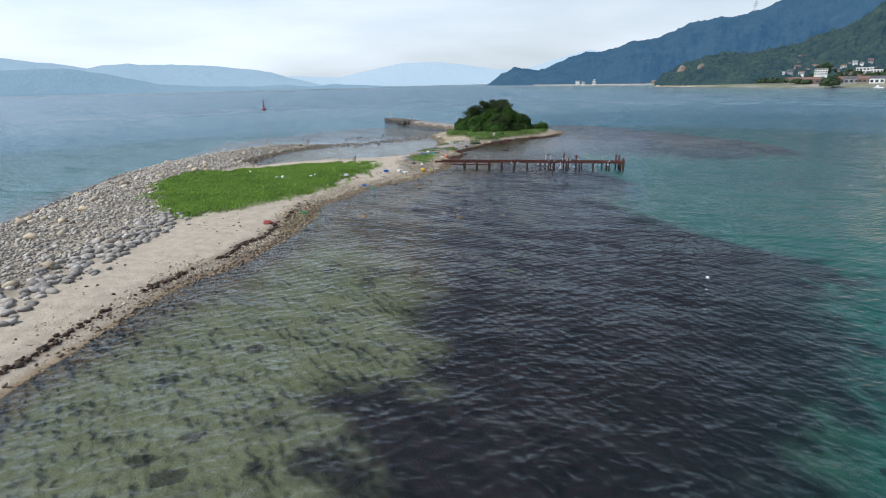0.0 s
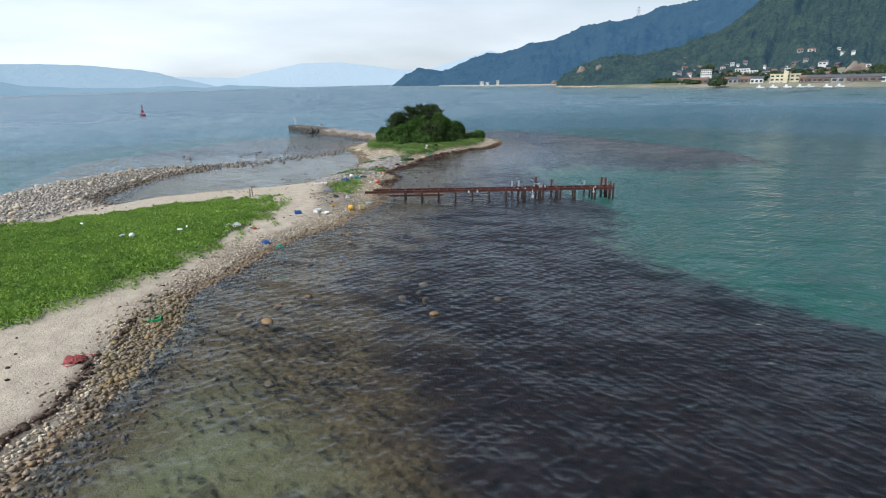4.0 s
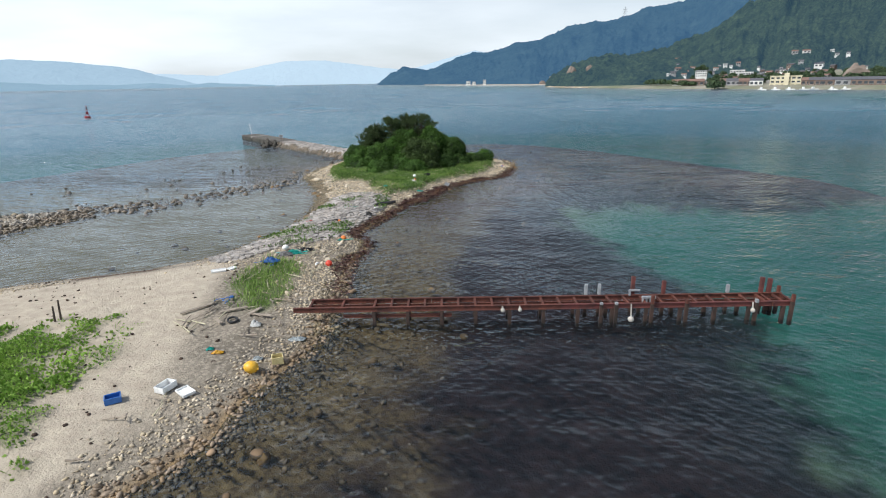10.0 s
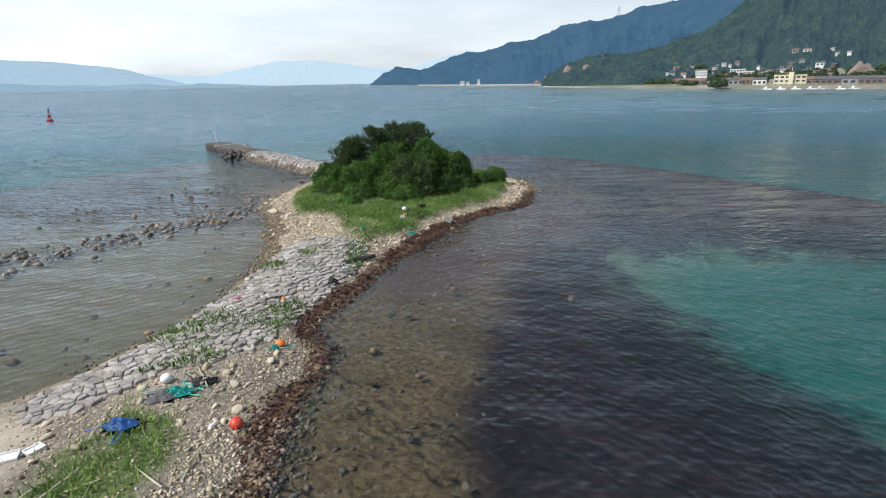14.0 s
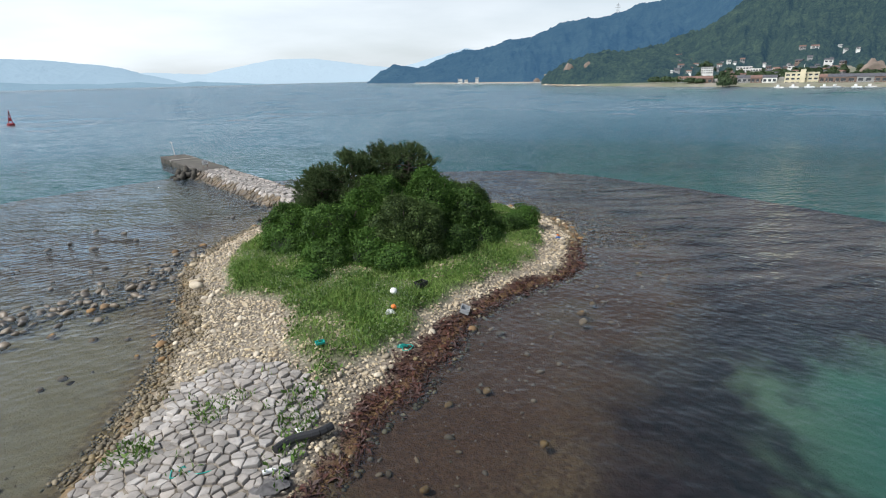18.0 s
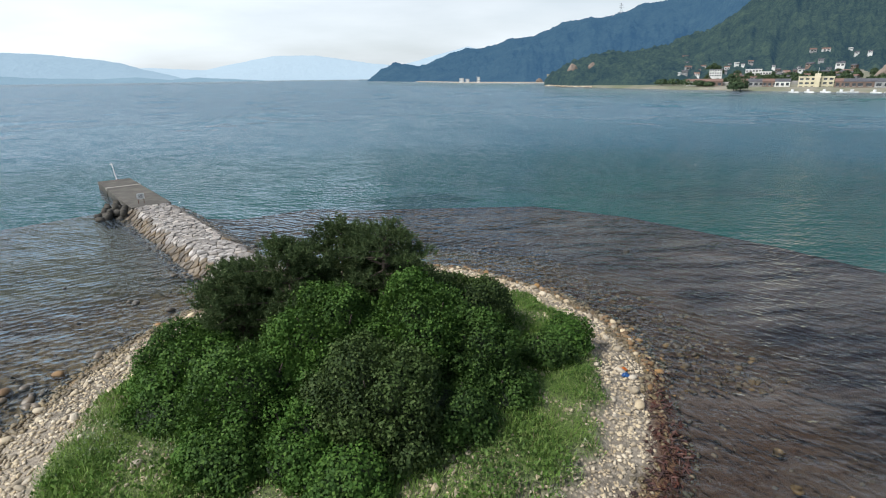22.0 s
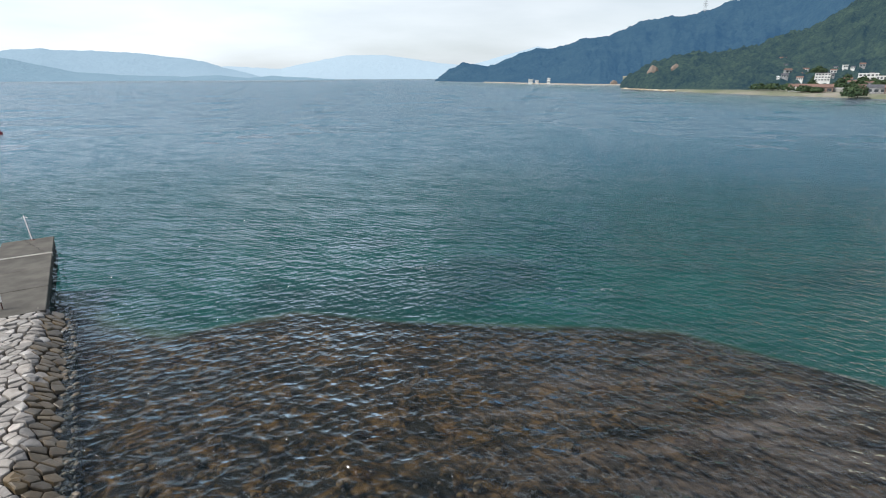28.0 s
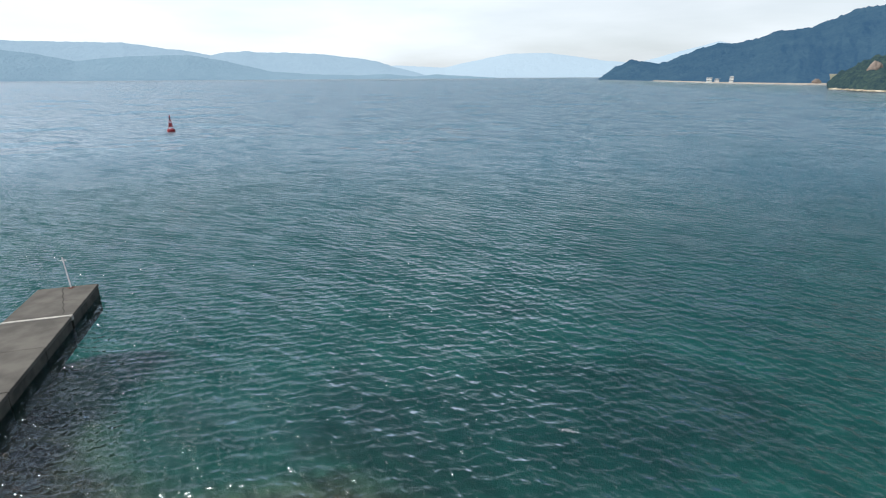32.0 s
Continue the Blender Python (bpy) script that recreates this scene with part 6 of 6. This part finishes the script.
x2, y2, c2 = sow(30000, -17, -8, 4, 42, lambda x, y, c: np.exp(-((c[0] - 1.25 + 0.5 * fbm(x * 0.16, y * 0.16, 4, 71)) / 0.13) ** 2) * smooth(-0.08, 0.2, fbm(x * 0.5, y * 0.5, 4, 61)))
spread("weed_bank", "dark red-brown dead seaweed banked along the sand", "seaweed", SMALL, x2, y2, sizes(len(x2), 0.1, 0.34, 1.5), M_WRACK, 0.15)
spread("drift_line", "dark dry seaweed strewn along the sand", "seaweed", SMALL, x, y, sizes(len(x), 0.04, 0.2, 2.5), M_WRACK, 0.22)
M_KELP = surface("red_brown_seaweed", (0.075, 0.028, 0.018), (0.03, 0.013, 0.011), 2.2, 0.6, bump=0.7, spread=0.35)
x, y, c = sow(9000, -1, 24, 62, 110, lambda x, y, c: weed_belt(x, y, c[0]) * 0.85)
spread("seaweed_lumps", "lumps of red-brown seaweed along the waterline", "seaweed", SMALL, x, y, sizes(len(x), 0.06, 0.18, 1.5), M_KELP, 0.25)
x, y, c = sow(110000, -1, 24, 62, 110, lambda x, y, c: weed_belt(x, y, c[0]) * 0.9)
way = rng.normal(0, 1, (len(x), 3)) * np.array([1, 1, 0.22])
way /= np.linalg.norm(way, axis=1, keepdims=True)
L = rng.uniform(0.14, 0.4, len(x))
pos = np.stack([x, y, relief(x, y, c) + rng.uniform(0.02, 0.12, len(x))], -1)
mat_up = np.array([0, 0, 1.0]) + rng.normal(0, 0.35, (len(x), 3))
tagged(new("seaweed_belt", blades("seaweed_belt", pos, mat_up, L, L * rng.uniform(0.12, 0.3, len(x)), M_KELP, way)), "mat of red-brown seaweed strands washed up along the waterline", "seaweed", kind="stuff")


# flecks of foam where small waves break
M_FOAM = surface("sea_foam", (0.78, 0.80, 0.80), (0.6, 0.63, 0.64), 6, 0.8)
FOAM = ((-4.3, 139.2, 0.3, 60), (-3.6, 137.6, 0.25, 30), (15.8, 147.4, 0.22, 28), (27.5, 142.2, 0.35, 22), (24.8, 142.6, 0.15, 10), (9.5, 168.0, 0.3, 16), (58.0, 150.0, 0.6, 30), (44.0, 168.0, 0.5, 24))
P = []
for fx, fy, spread_, count in FOAM:
    P.append(np.stack([fx + rng.normal(0, spread_, count), fy + rng.normal(0, spread_ * 0.35, count), np.full(count, 0.03)], -1))
P = np.concatenate(P)
L = rng.uniform(0.03, 0.1, len(P))
tagged(new("sea_foam", blades("sea_foam", P, np.array([0, 0, 1.0]) + rng.normal(0, 0.1, P.shape), L, L * 0.5, M_FOAM)), "small flecks of white foam on the water", "foam", kind="stuff")


# ---- the town on the far shore ----
bpy.context.view_layer.update()
far_deps = bpy.context.evaluated_depsgraph_get()


def spot(bearing, dist):
    """A place on the far shore by bearing and distance, with the height of the land there."""
    x, y = 5 + dist * math.sin(radians(bearing)), 60 + dist * math.cos(radians(bearing))
    hit, place, *_ = scene.ray_cast(far_deps, (x, y, 900), (0, 0, -1))
    return x, y, (place.z if hit else 0.0)


W_WHITE = surface("white_render", (0.72, 0.71, 0.68), (0.6, 0.59, 0.56), 0.3, 0.8, bump=0.05)
W_YELLOW = surface("yellow_render", (0.60, 0.545, 0.38), (0.50, 0.45, 0.31), 0.3, 0.8, bump=0.05)
W_GREY = surface("grey_cladding", (0.30, 0.30, 0.30), (0.2, 0.2, 0.2), 0.4, 0.8, bump=0.05)
W_BROWN = surface("brown_boarding", (0.19, 0.13, 0.10), (0.12, 0.085, 0.07), 0.5, 0.85, bump=0.1)
R_DARK = surface("dark_roof_tiles", (0.10, 0.10, 0.11), (0.06, 0.06, 0.07), 0.8, 0.7, bump=0.2)
R_BROWN = surface("brown_roof_tiles", (0.20, 0.12, 0.09), (0.13, 0.08, 0.065), 0.8, 0.7, bump=0.2)
M_PANE = surface("dark_window_glass", (0.05, 0.06, 0.07), (0.03, 0.035, 0.04), 0.5, 0.15, bump=0.02)


def house(kind, label, bearing, dist, w, d, h, floors, wall, roof, gable=True, base=None, bays=3, turn=0.0, tower=False):
    """A building that faces the water, with storeys of windows and its roof."""
    if base is not None and base > 6.5:          # on the slope: back along the line of sight until it stands on the ground
        for step in range(120):
            x, y, z = spot(bearing, dist)
            if z >= 10 + (base - 10) * dist / 640:
                break
            dist += 4
    else:
        x, y, z = spot(bearing, dist)
        z = z if base is None else base
    t = tagged(new(kind), label, "building", "buildings of the town")
    t.matrix_basis = pose(x, y, z, 0, 0, -bearing + turn)
    part("wall", box(w, d, h + 3, (0, 0, h / 2 - 1.5)), wall, t)
    if gable:
        bm = bmesh.new()
        e, r = 0.3, min(w, d) * 0.28
        V = [bm.verts.new(p) for p in ((-w / 2 - e, -d / 2 - e, h), (w / 2 + e, -d / 2 - e, h), (w / 2 + e, d / 2 + e, h), (-w / 2 - e, d / 2 + e, h), (-w / 2 - e, 0, h + r), (w / 2 + e, 0, h + r))]
        for f in ((0, 1, 5, 4), (2, 3, 4, 5), (1, 2, 5), (3, 0, 4), (3, 2, 1, 0)):
            bm.faces.new([V[i] for i in f])
        part("roof", bm, roof, t)
    else:
        part("roof", box(w + 0.5, d + 0.5, 0.5, (0, 0, h + 0.25)), roof, t)
    for f in range(floors):
        for b in range(bays):
            sx = w / bays
            win = part("window", box(sx * 0.62, 0.12, h / floors * 0.45, (-w / 2 + sx * (b + 0.5), -d / 2 - 0.02, h / floors * (f + 0.55))), M_PANE, t)
            part("sill", box(sx * 0.7, 0.25, 0.12, (-w / 2 + sx * (b + 0.5), -d / 2 - 0.1, h / floors * (f + 0.3))), W_WHITE, win)
    if tower:
        part("stair_tower", box(3.2, 4, h + 2.4, (0.5, -d / 2 - 0.4, (h + 2.4) / 2)), wall, t)
        part("mast", rod((0.5, -d / 2, h + 2), (0.5, -d / 2, h + 6), 0.12, sides=6), W_WHITE, t)
    return t


house("school_hall", "long yellow harbour building with a stair tower", 43.8, 478, 20, 10, 8, 3, W_YELLOW, W_YELLOW, False, 0.8, 6, tower=True)
house("office_block", "white flat-roofed block on the terrace", 39.6, 565, 13, 9, 7.5, 3, W_WHITE, W_WHITE, False, 7, 5)
house("office_block", "white flat-roofed block on the terrace", 40.5, 560, 9, 8, 5.5, 2, W_WHITE, W_WHITE, False, 7, 4)
house("apartment_block", "white apartment block with dark window rows", 36.6, 545, 10, 8, 6, 3, W_WHITE, R_DARK, False, 7, 5)
for bearing, dist, w, h, base, wall, roof in (
        (37.9, 645, 6, 4, 18, W_WHITE, R_DARK), (38.4, 650, 7, 4, 19, W_WHITE, W_WHITE), (38.9, 645, 6, 4, 18, W_WHITE, R_DARK), (34.1, 560, 9, 4, 10, W_GREY, R_DARK), (33.7, 555, 4, 3, 10, W_WHITE, W_WHITE),
        (35.1, 560, 8, 3, 9, W_WHITE, R_BROWN), (37.5, 575, 6, 4, 11, W_GREY, R_DARK), (41.6, 560, 6, 4, 10, W_WHITE, R_DARK), (42.0, 575, 7, 4, 11, W_GREY, R_DARK), (46.4, 655, 6, 4, 30, W_WHITE, W_WHITE),
        (46.8, 650, 6, 4, 26, W_WHITE, R_DARK), (44.4, 640, 8, 4, 20, W_GREY, R_DARK), (45.9, 630, 7, 4, 17, W_WHITE, R_DARK), (45.0, 620, 6, 4, 13, W_GREY, R_DARK), (38.2, 555, 9, 3.5, 7.5, W_WHITE, W_WHITE),
        (41.2, 600, 5, 4, 14, W_WHITE, R_DARK), (43.0, 610, 5, 4, 14, W_WHITE, R_DARK), (47.6, 640, 6, 4, 24, W_WHITE, R_DARK), (36.9, 560, 6, 4, 9, W_WHITE, R_BROWN), (40.0, 600, 6, 4, 13, W_GREY, R_DARK)):
    house("house", "small white-walled house on the slope" if wall is W_WHITE else "small grey house on the slope", bearing, dist - 60, w * 0.55, 4.0, 2.1, 1, wall, roof, wall is not roof, base, 3, rng.uniform(-20, 20))
for bearing, w, wall, roof in ((45.6, 9, W_BROWN, R_BROWN), (46.3, 11, W_BROWN, R_DARK), (47.2, 13, W_BROWN, R_DARK), (48.3, 12, W_GREY, R_DARK), (49.3, 10, W_BROWN, R_DARK), (35.6, 10, W_BROWN, R_BROWN), (36.4, 12, W_BROWN, R_BROWN),
                               (38.9, 8, W_BROWN, R_BROWN), (39.6, 10, W_GREY, R_DARK), (40.6, 9, W_BROWN, R_BROWN), (41.5, 9, W_WHITE, R_DARK), (34.6, 7, W_WHITE, R_BROWN), (50.6, 12, W_BROWN, R_DARK), (51.8, 12, W_WHITE, R_DARK)):
    house("boathouse", "low boathouse with a tiled roof by the shore", bearing, float(np.interp(bearing, [33, 40, 44, 50, 70], [500, 455, 440, 420, 420])) + 30, w, 7, 4.0, 1, wall, roof, True, 2.0, 3)
for k in range(46):
    bearing = rng.uniform(33.6, 51)
    wall = (W_WHITE, W_GREY, W_BROWN, W_WHITE)[k % 4]
    house("house", ("small white house among trees by the shore", "small grey house among trees by the shore", "small brown wooden house among trees by the shore", "white cottage under a dark roof")[k % 4], bearing,
          float(np.interp(bearing, [33, 40, 44, 50, 70], [500, 455, 440, 420, 420])) + rng.uniform(120, 260), rng.uniform(4, 7), 4.5, rng.uniform(2.3, 3.6), 1, wall, (R_DARK, R_BROWN)[k % 2], True, None, 2, rng.uniform(-35, 35))
# the road on its retaining wall
bm = bmesh.new()
prev = None
for k in range(37):
    b = 37 + 0.5 * k
    cur = []
    for r_, z_ in ((508, -1.0), (508.5, 4.6 + 0.06 * k), (509.2, 5.4 + 0.06 * k), (520, 5.4 + 0.06 * k), (521, 1.0)):
        cur.append(bm.verts.new((5 + r_ * math.sin(radians(b)), 60 + r_ * math.cos(radians(b)), z_)))
    if prev:
        for i in range(4):
            bm.faces.new((prev[i], cur[i], cur[i + 1], prev[i + 1]))
    prev = cur
bmesh.ops.recalc_face_normals(bm, faces=bm.faces)
tagged(part("retaining_wall", bm, surface("old_wall_concrete", (0.27, 0.26, 0.24), (0.18, 0.175, 0.16), 0.1, 0.9)), "grey concrete retaining wall carrying the shore road", "wall", kind="structure")
for bearing, dist in ((42.2, 428), (43.3, 430), (44.4, 432), (45.5, 428), (46.2, 430), (47.6, 426), (48.5, 428)):
    t = tagged(new("fishing_boat"), "small white fishing boat moored by the shore", "boat", "moored boats")
    t.matrix_basis = pose(*spot(bearing, dist)[:2], 0.0, 0, 0, -bearing + rng.uniform(-30, 30))
    bm = box(5.5, 1.7, 1.0, (0, 0, 0.25))
    for v in bm.verts:
        if v.co.z < 0:
            v.co.y *= 0.6
        if v.co.x > 2:
            v.co.y *= 0.15
    part("hull", bm, W_WHITE, t)
    part("cabin", box(1.4, 1.2, 1.3, (-0.8, 0, 1.35), bevel=0.1), W_WHITE, t)


M_FARLEAF = leaf_material("far_tree_leaf", (0.06, 0.095, 0.045), (0.035, 0.06, 0.03), (0.085, 0.12, 0.055))


def far_tree(label, bearing, dist, h, r, base=None):
    """A tree across the water: trunk and a crown of leaf clumps."""
    x, y, z = spot(bearing, dist)
    t = tagged(new("shore_tree"), label, "tree", "trees by the town")
    t.location = (x, y, z if base is None else base)
    part("trunk", rod((0, 0, -1), (0, 0, h * 0.6), 0.35, 0.15, 7), M_BARK, t)
    n = 300
    d = dirs(n, -0.5)
    k = 1 + 0.35 * np.array([noise.noise(Vector(v) * 2.2 + Vector((x, y, 0))) for v in d])
    p = d * k[:, None] * np.array([r, r, h * 0.5]) * rng.uniform(0.7, 1.0, (n, 1)) + np.array([0, 0, h * 0.42])
    size = rng.uniform(0.9, 1.8, n)
    crown = new("crown", blades("crown", p, d + rng.normal(0, 0.4, (n, 3)), size, size * 0.8, M_FARLEAF))
    crown.parent = t


for k in range(110):
    bearing = rng.uniform(35.5, 52)
    far_tree("dark green tree among the houses", bearing, float(np.interp(bearing, [30, 33, 40, 44, 50], [540, 500, 455, 440, 420])) + rng.uniform(50, 190), rng.uniform(4, 7.5), rng.uniform(2.2, 3.8))
for bearing, dist, h, r in ((37.9, 462, 8, 4.5), (38.4, 462, 9, 5), (38.1, 466, 7, 4), (35.2, 505, 5, 5), (34.2, 520, 6, 6), (33.2, 530, 6, 6), (32.2, 535, 6, 6), (36.0, 500, 4, 4)):
    far_tree("dense dark tree at the edge of the beach", bearing, dist, h, r)
# bare cliffs of the headland and the cut above the harbour
M_CLIFF = surface("bare_cliff", (0.22, 0.175, 0.145), (0.14, 0.115, 0.095), 0.15, 0.95, bump=0.6, dist=0.5)


def cliff(label, bearing, dist, z, w, h):
    """A bare face of rock and earth, broken by ledges."""
    x, y = 5 + dist * math.sin(radians(bearing)), 60 + dist * math.cos(radians(bearing))
    bm = bmesh.new()
    bmesh.ops.create_icosphere(bm, subdivisions=4, radius=1)
    for v in bm.verts:
        p = v.co.copy()
        v.co = Vector((p.x * w / 2 * (1.0 - 0.45 * max(p.z, 0)), p.y * 3.5, p.z * h / 2)) * (1 + 0.25 * noise.noise(p * 1.6 + Vector((bearing, 0, 0))) + 0.08 * noise.noise(p * 6))
    ob = tagged(part("cliff", bm, M_CLIFF), label, "cliff", kind="structure")
    ob.matrix_basis = pose(x, y, z, 0, 0, -bearing)


cliff("bare brown cliff on the headland", 24.3, 700, 17, 12, 16)
cliff("small bare cliff on the headland", 26.1, 680, 21, 9, 9)
cliff("bare brown earth cutting above the harbour", 48.7, 545, 8, 19, 19)
cliff("brown cliff by the far beach", 21.3, 1000, 3, 12, 9)
for k in range(26):
    bearing = 21.8 + 0.17 * k
    dist = float(np.interp(bearing, [21.7, 24, 28], [703, 634, 565]))
    x, y = 5 + dist * math.sin(radians(bearing)), 60 + dist * math.cos(radians(bearing))
    ob = new("shore_rock", unit[k % 5])
    tagged(ob, "pale rock at the foot of the headland", "rock", "rocks under the headland")
    s_ = rng.uniform(2, 4.5)
    ob.matrix_basis = pose(x, y, 0.4, 0, 0, rng.uniform(0, 360)) @ Matrix.Diagonal((s_, s_, s_, 1))
az = np.arange(9, 22.5, 0.5)
prof = np.array([(0, -1.0), (6, 0.6), (14, 1.4), (40, 1.6)])
shore = np.interp(az, [9, 14, 20, 24], [1490, 1140, 985, 1000]) - 12
bed_slope(az, shore)
A, K = np.meshgrid(az, np.arange(4))
R = shore + prof[K, 0]
tagged(new("far_beach", mesh_of("far_beach", np.stack([5 + R * np.sin(np.radians(A)), 60 + R * np.cos(np.radians(A)), prof[K, 1]], -1).reshape(-1, 3), grid_faces(len(az), 4),
       surface("far_sand", (0.38, 0.33, 0.27), (0.30, 0.26, 0.21), 0.05, 0.95))), "pale sandy beach under the dark range", "beach", kind="structure")
for bearing, dist, w, h in ((13.6, 1165, 9, 6), (15.3, 1110, 6, 8), (14.2, 1150, 7, 4)):
    house("shore_villa", "white building on the distant shore", bearing, dist, w, 10, h, 2, W_WHITE, W_WHITE, False, 2.5, 4)
# a pylon on the ridge
x, y, z = spot(28.75, 2040)
pylon = tagged(new("power_pylon"), "steel lattice pylon on the ridge of the range", "pylon")
pylon.location = (x, y, z - 2)
for sx in (-1, 1):
    for sy in (-1, 1):
        part("leg", rod((4 * sx, 4 * sy, 0), (0.6 * sx, 0.6 * sy, 36), 0.35, 0.2, 5), W_GREY, pylon)
for z_, w_ in ((22, 9), (27, 8), (32, 6)):
    part("cross_arm", box(w_ * 2, 0.6, 0.6, (0, 0, z_)), W_GREY, pylon)
